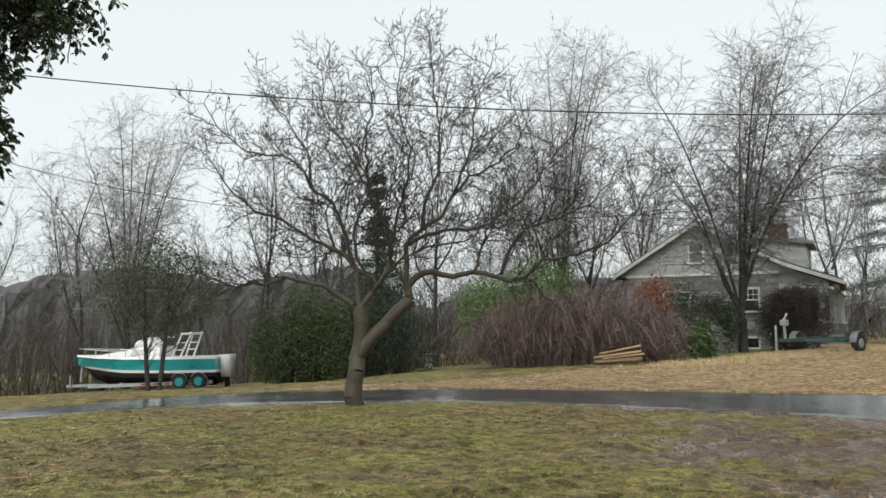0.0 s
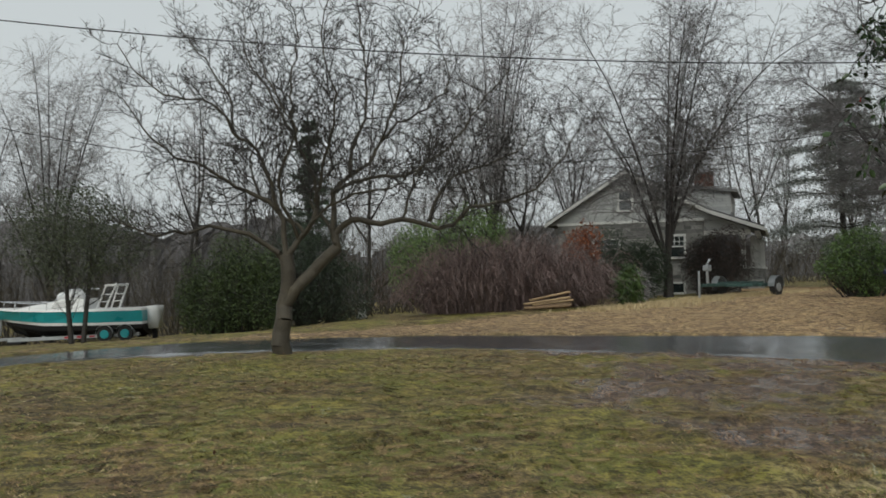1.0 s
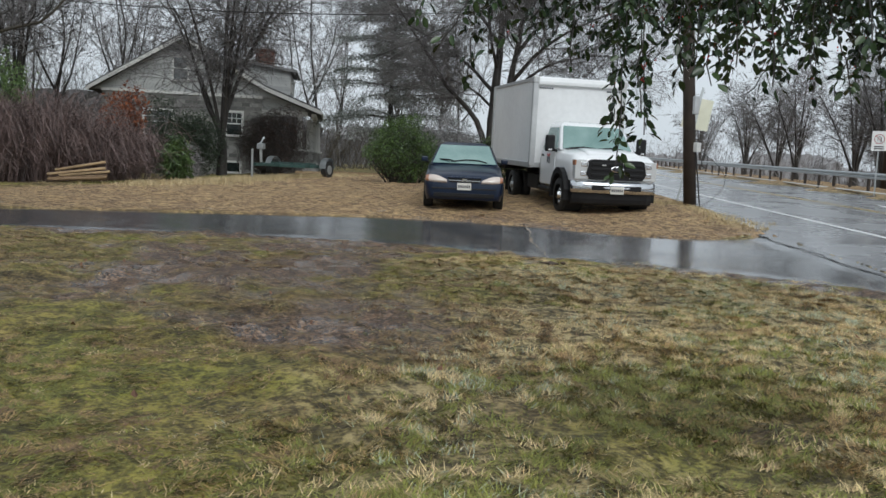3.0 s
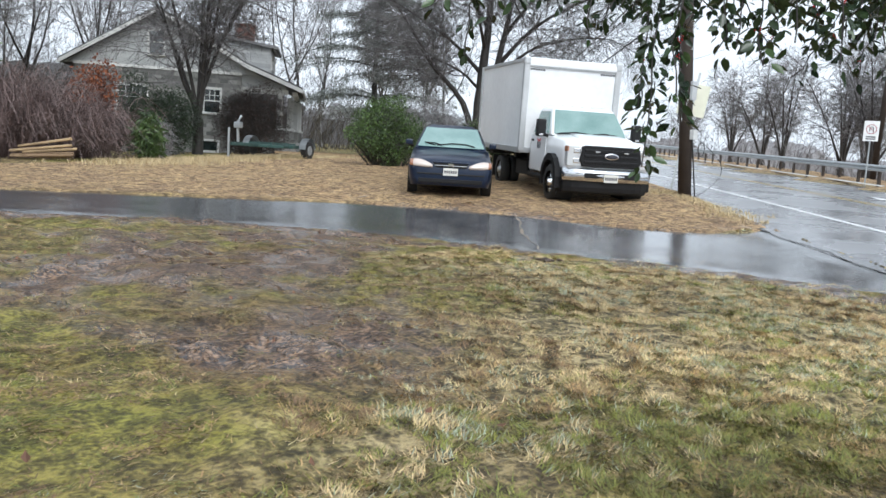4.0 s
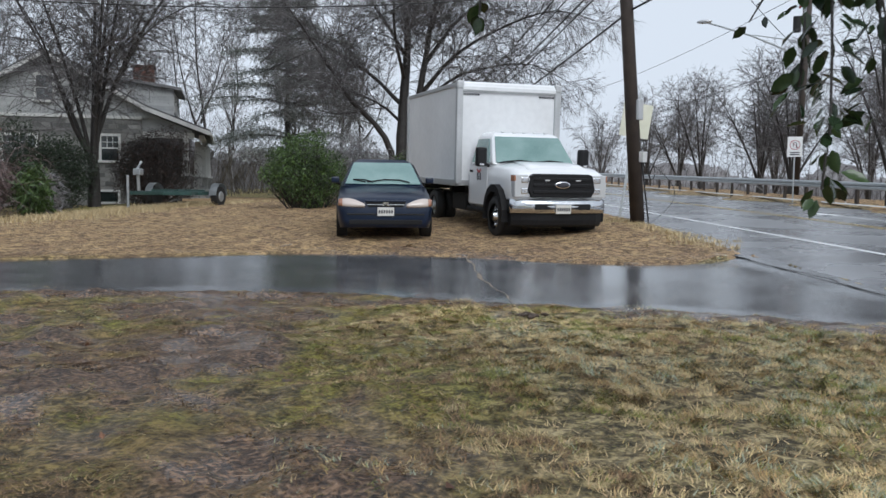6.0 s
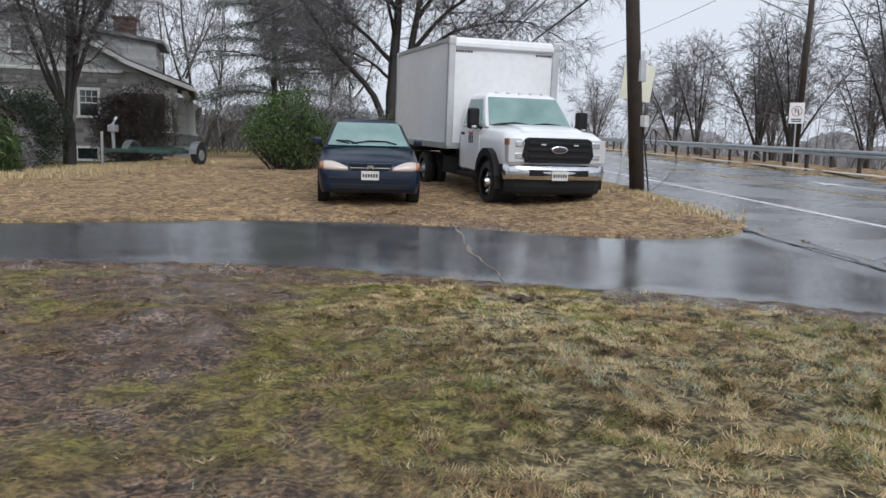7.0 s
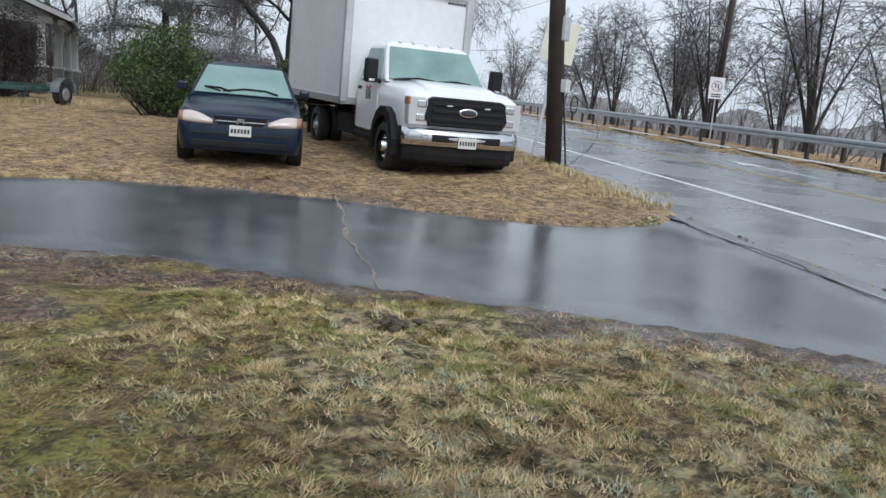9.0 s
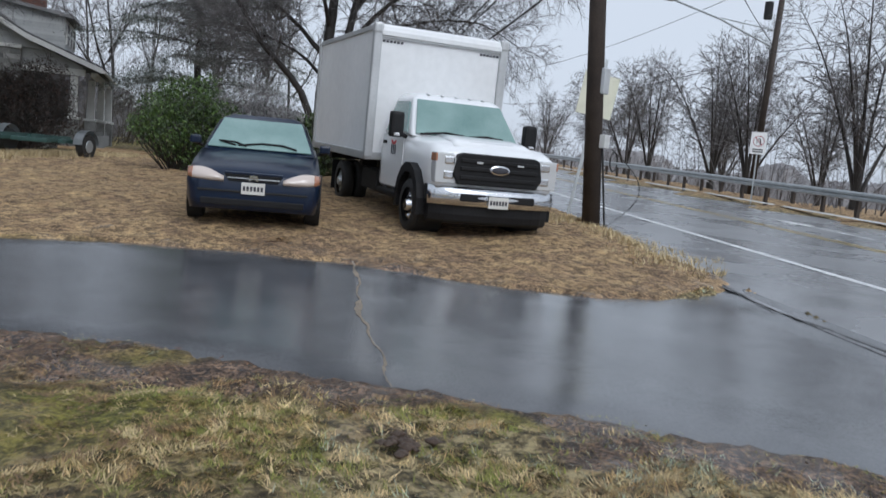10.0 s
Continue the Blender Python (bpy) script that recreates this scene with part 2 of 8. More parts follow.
def grass_colours(m):
    """Winter turf: straw, green, frost and mud by patch; the region weights come from the sheet's own attributes."""
    n, l = m.node_tree.nodes, m.node_tree.links
    b = n["Principled BSDF"]
    b.inputs["Roughness"].default_value = 0.75
    geo = n.new("ShaderNodeNewGeometry")

    def noise(scale, detail=4):
        t = n.new("ShaderNodeTexNoise")
        t.inputs["Scale"].default_value, t.inputs["Detail"].default_value = scale, detail
        l.new(geo.outputs["Position"], t.inputs["Vector"])
        return t.outputs[0]

    def ramp(src, stops):
        r = n.new("ShaderNodeValToRGB")
        while len(r.color_ramp.elements) < len(stops):
            r.color_ramp.elements.new(0.5)
        for e, (p, c) in zip(r.color_ramp.elements, stops):
            e.position, e.color = p, (*c, 1)
        l.new(src, r.inputs[0])
        return r.outputs[0]

    def mix(fac, a, c):
        x = n.new("ShaderNodeMix")
        x.data_type = "RGBA"
        l.new(fac, x.inputs[0])
        l.new(a, x.inputs[6])
        l.new(c, x.inputs[7])
        return x.outputs[2]

    def attr(name):
        a = n.new("ShaderNodeAttribute")
        a.attribute_name = name
        return a.outputs["Fac"]

    def math2(op, a, v):
        x = n.new("ShaderNodeMath")
        x.operation = op
        x.use_clamp = True
        l.new(a, x.inputs[0])
        if isinstance(v, float):
            x.inputs[1].default_value = v
        else:
            l.new(v, x.inputs[1])
        return x.outputs[0]

    def sharpen(src, lo, hi):
        x = n.new("ShaderNodeMapRange")
        x.inputs["From Min"].default_value, x.inputs["From Max"].default_value = lo, hi
        l.new(src, x.inputs[0])
        return x.outputs[0]

    big, mid, small, clod = noise(0.55), noise(2.6), noise(34, 6), noise(9.0, 5)
    turf = ramp(mid, [(0.34, (0.075, 0.052, 0.024)), (0.46, (0.12, 0.088, 0.036)), (0.58, (0.19, 0.138, 0.06)), (0.72, (0.12, 0.098, 0.036))])
    green = ramp(mid, [(0.3, (0.115, 0.118, 0.022)), (0.6, (0.20, 0.175, 0.042))])
    frost = ramp(clod, [(0.38, (0.11, 0.09, 0.045)), (0.50, (0.20, 0.16, 0.085)), (0.62, (0.30, 0.25, 0.15))])
    rust = ramp(mid, [(0.34, (0.22, 0.145, 0.088)), (0.5, (0.30, 0.205, 0.115)), (0.68, (0.40, 0.285, 0.155))])
    mud = ramp(small, [(0.35, (0.042, 0.023, 0.014)), (0.5, (0.092, 0.056, 0.036)), (0.65, (0.17, 0.11, 0.074))])
    col = mix(sharpen(big, 0.42, 0.60), turf, green)
    edge = math2("ADD", mid, -0.5)
    col = mix(sharpen(math2("ADD", math2("MULTIPLY", attr("frost"), 0.75), edge), 0.25, 0.75), col, frost)
    col = mix(sharpen(math2("ADD", math2("MULTIPLY", attr("straw"), 0.9), edge), 0.2, 0.6), col, rust)
    muddy = sharpen(math2("ADD", math2("MULTIPLY", attr("mud"), 0.85), math2("MULTIPLY", edge, 1.2)), 0.3, 0.62)
    col = mix(muddy, col, mud)
    # shade in the gaps and lit straw tips, painted in as a multiplied tone
    grit = ramp(math2("ADD", math2("MULTIPLY", small, 0.5), math2("MULTIPLY", clod, 0.5)), [(0.41, (0.30, 0.27, 0.24)), (0.50, (0.92, 0.90, 0.85)), (0.57, (1.75, 1.7, 1.52))])
    x = n.new("ShaderNodeMix")
    x.data_type, x.blend_type = "RGBA", "MULTIPLY"
    x.inputs[0].default_value = 0.9
    l.new(col, x.inputs[6])
    l.new(grit, x.inputs[7])
    col = x.outputs[2]
    pool = math2("MULTIPLY", muddy, sharpen(noise(2.1, 3), 0.45, 0.52))
    wet = n.new("ShaderNodeMapRange")
    wet.inputs["To Min"].default_value, wet.inputs["To Max"].default_value = 0.85, 0.5
    l.new(muddy, wet.inputs[0])
    slick = n.new("ShaderNodeMix")
    l.new(pool, slick.inputs[0])
    l.new(wet.outputs[0], slick.inputs[2])
    slick.inputs[3].default_value = 0.1
    l.new(slick.outputs[0], b.inputs["Roughness"])
    bp = n.new("ShaderNodeBump")
    bp.inputs["Distance"].default_value = 0.05
    calm = n.new("ShaderNodeMapRange")
    calm.inputs["To Min"].default_value, calm.inputs["To Max"].default_value = 1.0, 0.12
    l.new(pool, calm.inputs[0])
    l.new(calm.outputs[0], bp.inputs["Strength"])
    l.new(small, bp.inputs["Height"])
    l.new(bp.outputs[0], b.inputs["Normal"])
    l.new(col, b.inputs["Base Color"])


TURF = bpy.data.materials.new("winter_turf")
TURF.use_nodes = True
grass_colours(TURF)
BLADE = bpy.data.materials.new("grass_blade")
BLADE.use_nodes = True
bn, bl = BLADE.node_tree.nodes, BLADE.node_tree.links
tint = bn.new("ShaderNodeAttribute")
tint.attribute_name = "tint"
bl.new(tint.outputs["Color"], bn["Principled BSDF"].inputs["Base Color"])
bn["Principled BSDF"].inputs["Roughness"].default_value = 0.6

# ---- mesh helpers ----


def smoothstep(a, b, x):
    t = np.clip((x - a) / (b - a), 0, 1)
    return t * t * (3 - 2 * t)


def thing(name, label, category, at=(0, 0, 0), turn=(0, 0, 0), group="", kind=""):
    e = new(name)
    e.empty_display_size = 0.2
    e.matrix_basis = pose(*at, *turn)
    return tagged(e, label, category, group, kind)


def part(name, bm, mat_, parent=None, label="", smooth=False):
    me = bpy.data.meshes.new(name)
    bmesh.ops.recalc_face_normals(bm, faces=bm.faces)
    bm.to_mesh(me)
    bm.free()
    if smooth:
        me.shade_smooth()
    me.materials.append(mat_)
    ob = new(name, me)
    ob.parent = parent
    return tagged(ob, label)


def array_mesh(name, verts, faces, mat_, parent=None, label="", smooth=False):
    """A mesh straight from number arrays: verts (n, 3), faces (m, 3 or 4)."""
    verts, faces = np.asarray(verts, np.float32), np.asarray(faces, np.int32)
    me = bpy.data.meshes.new(name)
    k = faces.shape[1]
    me.vertices.add(len(verts))
    me.vertices.foreach_set("co", verts.ravel())
    me.loops.add(faces.size)
    me.loops.foreach_set("vertex_index", faces.ravel())
    me.polygons.add(len(faces))
    me.polygons.foreach_set("loop_start", np.arange(0, faces.size, k, dtype=np.int32))
    me.polygons.foreach_set("use_smooth", np.full(len(faces), smooth))
    me.update(calc_edges=True)
    me.materials.append(mat_)
    ob = new(name, me)
    ob.parent = parent
    return tagged(ob, label)


def box(bm, x0, x1, y0, y1, z0, z1, bevel=0.0):
    made = bmesh.ops.create_cube(bm, size=1.0)["verts"]
    for v in made:
        v.co = Vector(((x0 + x1) / 2 + v.co.x * (x1 - x0), (y0 + y1) / 2 + v.co.y * (y1 - y0), (z0 + z1) / 2 + v.co.z * (z1 - z0)))
    if bevel:
        edges = list({e for v in made for e in v.link_edges})
        bmesh.ops.bevel(bm, geom=edges, offset=bevel, segments=2, profile=0.6, affect="EDGES")
    return bm


def boxed(*spans, bevel=0.0):
    return box(bmesh.new(), *spans, bevel=bevel)


def tube(bm, p, q, r0, r1=None, n=10, caps=True):
    p, q = Vector(p), Vector(q)
    r1 = r0 if r1 is None else r1
    turn = (q - p).to_track_quat("Z", "Y").to_matrix()
    rings = []
    for c, r in ((p, r0), (q, r1)):
        rings.append([bm.verts.new(c + turn @ Vector((r * math.cos(2 * math.pi * i / n), r * math.sin(2 * math.pi * i / n), 0))) for i in range(n)])
    for i in range(n):
        bm.faces.new((rings[0][i], rings[0][(i + 1) % n], rings[1][(i + 1) % n], rings[1][i]))
    if caps:
        bm.faces.new(rings[0][::-1])
        bm.faces.new(rings[1])
    return bm


def piped(points, r, n=8):
    """One unbroken pipe through the points."""
    pts = [Vector(p) for p in points]
    rings = []
    for i, p in enumerate(pts):
        d = (pts[min(i + 1, len(pts) - 1)] - pts[max(i - 1, 0)]).normalized()
        u = d.cross(Vector((0.13, 0.21, 0.97)) if abs(d.z) < 0.95 else Vector((1, 0, 0))).normalized()
        w = d.cross(u)
        rings.append([p + (u * math.cos(2 * math.pi * k / n) + w * math.sin(2 * math.pi * k / n)) * r for k in range(n)])
    return loft(rings)


def loft(rings, close=True):
    """A skin over rings of equal length; the ends are capped."""
    bm = bmesh.new()
    rows = [[bm.verts.new(p) for p in ring] for ring in rings]
    k = len(rows[0])
    for a, c in zip(rows[:-1], rows[1:]):
        for i in range(k):
            bm.faces.new((a[i], a[(i + 1) % k], c[(i + 1) % k], c[i]))
    if close:
        bm.faces.new(rows[0][::-1])
        bm.faces.new(rows[-1])
    return bm


def slab(outline, y0, y1, axis="y", bevel=0.0):
    """A flat outline of (a, b) pairs drawn out along an axis."""
    def at(a, b, c):
        return {"y": (a, c, b), "x": (c, a, b), "z": (a, b, c)}[axis]
    bm = bmesh.new()
    lo = [bm.verts.new(at(a, b, y0)) for a, b in outline]
    hi = [bm.verts.new(at(a, b, y1)) for a, b in outline]
    k = len(outline)
    for i in range(k):
        bm.faces.new((lo[i], lo[(i + 1) % k], hi[(i + 1) % k], hi[i]))
    bm.faces.new(lo[::-1])
    bm.faces.new(hi)
    if bevel:
        bmesh.ops.recalc_face_normals(bm, faces=bm.faces)
        bmesh.ops.bevel(bm, geom=list(bm.edges), offset=bevel, segments=2, profile=0.6, affect="EDGES")
    return bm


# ---- terrain ----
ROAD_S, ROAD_L = np.array([0.6561, 0.7547]), np.array([0.7547, -0.6561])
SPOTS = np.array([
    (0, 0, 0), (3, 3, 0), (6, 6, 0), (8, 8, 0), (4, 8, .02), (-5, 6, .05), (0, 8, .05), (5, 3, 0), (9, 4, -.03), (-6, 12.8, .1),
    (-.6, 14.1, .12), (2.5, 15, .08), (6, 13.9, -.02), (8.8, 12.3, -.05), (10, 9.8, -.06), (11.2, 6.5, -.04), (-7, 14.7, .08), (-3.3, 18.2, .1)])
SPOTS_B = np.array([
    (2.7, 18.7, .1), (7.4, 17.6, .1), (11.7, 15.1, .1), (13.2, 12.6, .08), (14.5, 10.5, .08), (16.4, 10.2, .1), (13, 15.9, .3), (15, 19, .45),
    (15.6, 15.2, .28), (16.8, 13.7, .40), (19, 20, .62), (19, 13.8, .5), (16.5, 27.9, .65), (17, 36, .45), (20, 42, .45), (7, 25, .3)])
SPOTS_C = np.array([
    (6, 28, .25), (9, 28, .33), (1.2, 33, -.15), (-3.6, 30, -.45), (-7, 31, -.65), (-11, 31, -.75), (-8, 24, -.35), (-14, 20, -.5),
    (-20, 32, -1.3), (-10, 46, -1.5), (2, 52, -.6), (22, 62, .3), (-40, 60, -2), (45, 75, 1), (-40, -20, 0), (20, -40, -.5), (0, -25, 0), (-60, 20, -1.5)])
SPOTS = np.concatenate([SPOTS, SPOTS_B, SPOTS_C])


def plate_kernel(r2):
    return np.where(r2 > 1e-9, r2 * np.log(np.maximum(r2, 1e-9)), 0.0)


def solve_plate():
    xy, z = SPOTS[:, :2], SPOTS[:, 2]
    k = plate_kernel(((xy[:, None] - xy[None]) ** 2).sum(-1)) + np.eye(len(xy)) * 2.0
    p = np.c_[np.ones(len(xy)), xy]
    a = np.block([[k, p], [p.T, np.zeros((3, 3))]])
    return np.linalg.solve(a, np.r_[z, 0, 0, 0])


PLATE_W = solve_plate()


def road_z(s):
    return -0.37 + 0.0292 * np.minimum(s, 100) + 0.01 * np.maximum(s - 100, 0) * 0.3


def height(x, y):
    """The smooth lie of the land, without tufts."""
    x, y = np.asarray(x, float), np.asarray(y, float)
    cx, cy = np.clip(x, -60, 60), np.clip(y, -40, 80)
    r2 = (cx[..., None] - SPOTS[:, 0]) ** 2 + (cy[..., None] - SPOTS[:, 1]) ** 2
    z = plate_kernel(r2) @ PLATE_W[:-3] + PLATE_W[-3] + PLATE_W[-2] * cx + PLATE_W[-1] * cy
    s, l = x * ROAD_S[0] + y * ROAD_S[1], x * ROAD_L[0] + y * ROAD_L[1]
    r = road_z(s)
    verge = r + 0.28 * smoothstep(17.6, 18.4, l) - 0.16 * np.maximum(l - 20, 0) ** 0.9 * (l > 20)
    verge = np.maximum(verge, r - 3.0)
    w = smoothstep(5.2, 6.1, l)
    return z * (1 - w) + verge * w


def ground_at(x, y):
    return float(height(np.array([x]), np.array([y]))[0])


NEAR_EDGE = [(-30, -6), (-16, 4.5), (-10, 9.6), (-6, 12.8), (-4.9, 13.4), (-3.8, 14.1), (-2.4, 14.6), (-1.3, 14.85), (0.6, 15.1), (2.2, 15.0), (4.2, 14.6), (6.0, 13.95), (7.6, 13.1), (8.7, 12.1),
             (9.3, 11.0), (9.9, 9.75), (10.4, 8.6), (10.8, 7.6), (11.2, 6.4), (11.3, 5.0), (11.1, 3.8)]
FAR_EDGE = [(-33, -4), (-18.5, 7), (-11.5, 11.6), (-6.9, 14.7), (-5.8, 15.7), (-4.6, 16.9), (-3.3, 18.0), (-1.7, 18.6), (0.7, 18.7), (2.7, 18.6), (5.0, 18.1), (7.1, 17.4), (9.3, 16.5), (11.0, 15.6),
            (12.1, 14.6), (12.9, 13.4), (13.5, 11.9), (14.0, 10.9), (14.7, 10.4), (15.6, 10.15), (16.6, 10.2)]


def along(points, count):
    """Evenly spaced points on a smooth line through the given ones."""
    p = np.array(points, float)
    d = np.r_[0, np.cumsum(np.linalg.norm(np.diff(p, axis=0), axis=1))]
    t = np.linspace(0, d[-1], count)
    q = np.stack([np.interp(t, d, p[:, i]) for i in range(2)], 1)
    for _ in range(6):
        q[1:-1] = 0.25 * q[:-2] + 0.5 * q[1:-1] + 0.25 * q[2:]
    return q


def matched(points, count):
    p = np.array(points, float)
    t = np.linspace(0, len(p) - 1, count)
    q = np.stack([np.interp(t, np.arange(len(p)), p[:, i]) for i in range(2)], 1)
    for _ in range(10):
        q[1:-1] = 0.25 * q[:-2] + 0.5 * q[1:-1] + 0.25 * q[2:]
    return q


DRIVE_NEAR, DRIVE_FAR = matched(NEAR_EDGE, 260), matched(FAR_EDGE, 260)


def line_distance(x, y, line):
    best = np.full(x.shape, 1e9)
    for a, b in zip(line[:-1], line[1:]):
        d = b - a
        t = np.clip(((x - a[0]) * d[0] + (y - a[1]) * d[1]) / max(d @ d, 1e-9), 0, 1)
        best = np.minimum(best, (x - a[0] - t * d[0]) ** 2 + (y - a[1] - t * d[1]) ** 2)
    return np.sqrt(best)


def inside(x, y, poly):
    hit = np.zeros(x.shape, bool)
    for a, b in zip(poly, np.roll(poly, -1, axis=0)):
        cross = (a[1] > y) != (b[1] > y)
        with np.errstate(divide="ignore", invalid="ignore"):
            hit ^= cross & (x < (b[0] - a[0]) * (y - a[1]) / (b[1] - a[1]) + a[0])
    return hit


DRIVE_POLY = np.concatenate([DRIVE_NEAR[::4], DRIVE_FAR[::-4]])


def lumps(x, y, cell, seed):
    """Smooth value noise on a grid of that cell size."""
    rng = np.random.default_rng(seed)
    table = rng.random((256, 256))
    u, v = x / cell, y / cell
    i, j = np.floor(u).astype(int), np.floor(v).astype(int)
    f, g = u - i, v - j
    f, g = f * f * (3 - 2 * f), g * g * (3 - 2 * g)
    a, b = table[i % 256, j % 256], table[(i + 1) % 256, j % 256]
    c, d = table[i % 256, (j + 1) % 256], table[(i + 1) % 256, (j + 1) % 256]
    return (a * (1 - f) + b * f) * (1 - g) + (c * (1 - f) + d * f) * g - 0.5


def stretched(lo, hi, step, reach):
    """Even steps from lo to hi, then ever wider ones out to the horizon."""
    core = list(np.arange(lo, hi + 1e-6, step))
    out, d = [], step
    x = 0.0
    while x < reach:
        d *= 1.22
        x += d
        out.append(x)
    return np.array([lo - v for v in out[::-1]] + core + [core[-1] + v for v in out])


def regions(x, y):
    """Where the turf is muddy, straw-coloured and frosted, from 0 to 1."""
    near, far = line_distance(x, y, DRIVE_NEAR[60::6]), line_distance(x, y, DRIVE_FAR[60::6])
    mud = 0.9 * np.exp(-((x - 6.3) / 1.7) ** 2 - ((y - 11.3) / 1.5) ** 2) + 0.8 * np.exp(-((x - 4.6) / 2.2) ** 2 - ((y - 8.9) / 2.0) ** 2)
    mud = np.maximum(mud, 0.95 * np.exp(-(near / 0.95) ** 2) * smoothstep(2, 6, x))
    mud = np.maximum(mud, 0.45 * np.exp(-(near / 0.3) ** 2))
    side = (x - 5) * 0.3 + (y - 14.5)
    beyond = smoothstep(-1.5, 1.5, np.where(x < 11, y - np.interp(x, DRIVE_FAR[90:, 0], DRIVE_FAR[90:, 1]), 1.0)) * (x * ROAD_L[0] + y * ROAD_L[1] < 6.2)
    beyond = np.where((x > 11) & (y - 10.3 + 0 * x < 0) & (x < 16), 0, beyond)
    straw = np.clip(beyond, 0, 1)
    mud = np.maximum(mud, 0.40 * straw * np.exp(-(far / 1.1) ** 2))
    mud = np.maximum(mud, 0.85 * np.exp(-((x - 4.3) / 1.3) ** 2 - ((y - 7.3) / 1.7) ** 2))
    yard = smoothstep(0.6, 2.0, y - (24.2 + 0.6 * (x - 8.6)))
    straw = straw * (1 - 0.85 * yard)
    mud = np.clip(mud * (1 + 1.6 * lumps(x, y, 0.75, 35) + 1.0 * lumps(x, y, 0.28, 36)), 0, 1)
    frost = 0.95 * smoothstep(-0.9, 2.8, x - y + 2.3 + 1.6 * lumps(x, y, 1.2, 33)) * (near > 0.3) * (1 - straw)
    frost = frost * (1 - 0.85 * np.exp(-((x - 4.8) / 1.2) ** 2 - ((y - 3.7) / 0.8) ** 2))
    l = x * ROAD_L[0] + y * ROAD_L[1]
    straw = np.where(l > 17.4, 0.9, straw)
    return mud, straw, frost


def tufts(x, y, mud):
    """Bumps of the turf; mud is churned deeper."""
    return (0.05 * lumps(x, y, 0.9, 1) + 0.04 * lumps(x, y, 0.33, 2) + 0.03 * lumps(x, y, 0.17, 3)) * (1 + 1.3 * mud)


def build_ground():
    gx, gy = stretched(-9, 20, 0.12, 900), stretched(0.5, 24, 0.12, 900)
    x, y = np.meshgrid(gx, gy, indexing="ij")
    z = height(x, y)
    near, far = line_distance(x, y, DRIVE_NEAR), line_distance(x, y, DRIVE_FAR)
    edge = np.minimum(near, far)
    within = inside(x, y, DRIVE_POLY)
    l = x * ROAD_L[0] + y * ROAD_L[1]
    on_road = (l > 5.85) & (l < 17.6)
    mud, straw, frost = regions(x, y)
    core = (np.abs(x) < 45) & (np.abs(y) < 70)
    rough = tufts(x, y, mud) * core
    into = np.where(within, edge, -edge) + 0.22 * lumps(x, y, 0.5, 31) + 0.16 * lumps(x, y, 0.16, 32)
    rough *= 0.3 + 0.7 * smoothstep(0.05, 0.4, -into)
    z = z + rough + 0.012 - 0.09 * smoothstep(0.02, 0.16, into) - 0.08 * on_road
    v = np.stack([x, y, z], -1).reshape(-1, 3)
    nx, ny = x.shape
    i = np.arange(nx * ny).reshape(nx, ny)
    f = np.stack([i[:-1, :-1], i[1:, :-1], i[1:, 1:], i[:-1, 1:]], -1).reshape(-1, 4)
    ob = array_mesh("ground", v, f, TURF, smooth=True)
    for key, values in (("mud", mud), ("straw", straw), ("frost", frost)):
        ob.data.attributes.new(key, "FLOAT", "POINT").data.foreach_set("value", values.astype(np.float32).ravel())
    return tagged(ob, "patchy winter lawn of straw, green turf and mud", "ground", kind="structure")


def draped(name, rows, lift, mat_, label, category, kind="structure", parent=None):
    """A sheet laid on the land: rows of plan points."""
    rows = np.array(rows)
    z = height(rows[..., 0], rows[..., 1]) + lift
    v = np.concatenate([rows, z[..., None]], -1).reshape(-1, 3)
    i = np.arange(len(v)).reshape(rows.shape[:2])
    f = np.stack([i[:-1, :-1], i[1:, :-1], i[1:, 1:], i[:-1, 1:]], -1).reshape(-1, 4)
    ob = array_mesh(name, v, f, mat_, parent, smooth=True)
    return tagged(ob, label, category, kind=kind)


def road_point(s, l):
    return ROAD_S * s + ROAD_L * l


def lane_rows(l0, l1, s0, s1, step=1.0, cross=2):
    return [[road_point(s, l) for l in np.linspace(l0, l1, cross)] for s in np.arange(s0, s1 + 1e-6, step)]


ground = build_ground()
DRIVE_EDGE = np.array([-0.07, -0.03] + [0.0] * 12 + [-0.03, -0.07])
for first_, last_, mat_, label_ in ((0, 195, DRIVE, "narrow curving driveway of wet dark asphalt"), (194, 260, APRON, "wet worn asphalt apron, coloured paler for reflected sky, where the driveway meets the road")):
    draped("driveway", [[DRIVE_NEAR[i] * (1 - k) + DRIVE_FAR[i] * k for k in np.linspace(-0.09, 1.09, 16)] for i in range(first_, last_)], DRIVE_EDGE, mat_, label_, "driveway")
draped("road", lane_rows(5.6, 17.6, -60, 240, 1.0, 14), 0.006, ROADWAY, "wet grey asphalt road climbing away", "road")
draped("edge_line", lane_rows(8.16, 8.34, 11, 200), 0.012, LINE_WHITE, "worn white edge line on the wet road", "road marking")
for off in (0.0, 0.26):
    draped("centre_line", lane_rows(12.0 + off, 12.11 + off, 11, 200), 0.012, LINE_YELLOW, "worn yellow centre line on the wet road", "road marking")
draped("kerb", lane_rows(17.45, 17.75, -40, 200, 1.0, 3), 0.16, CONCRETE, "low pale concrete kerb along the road", "kerb")

# ---- plants: generators ----


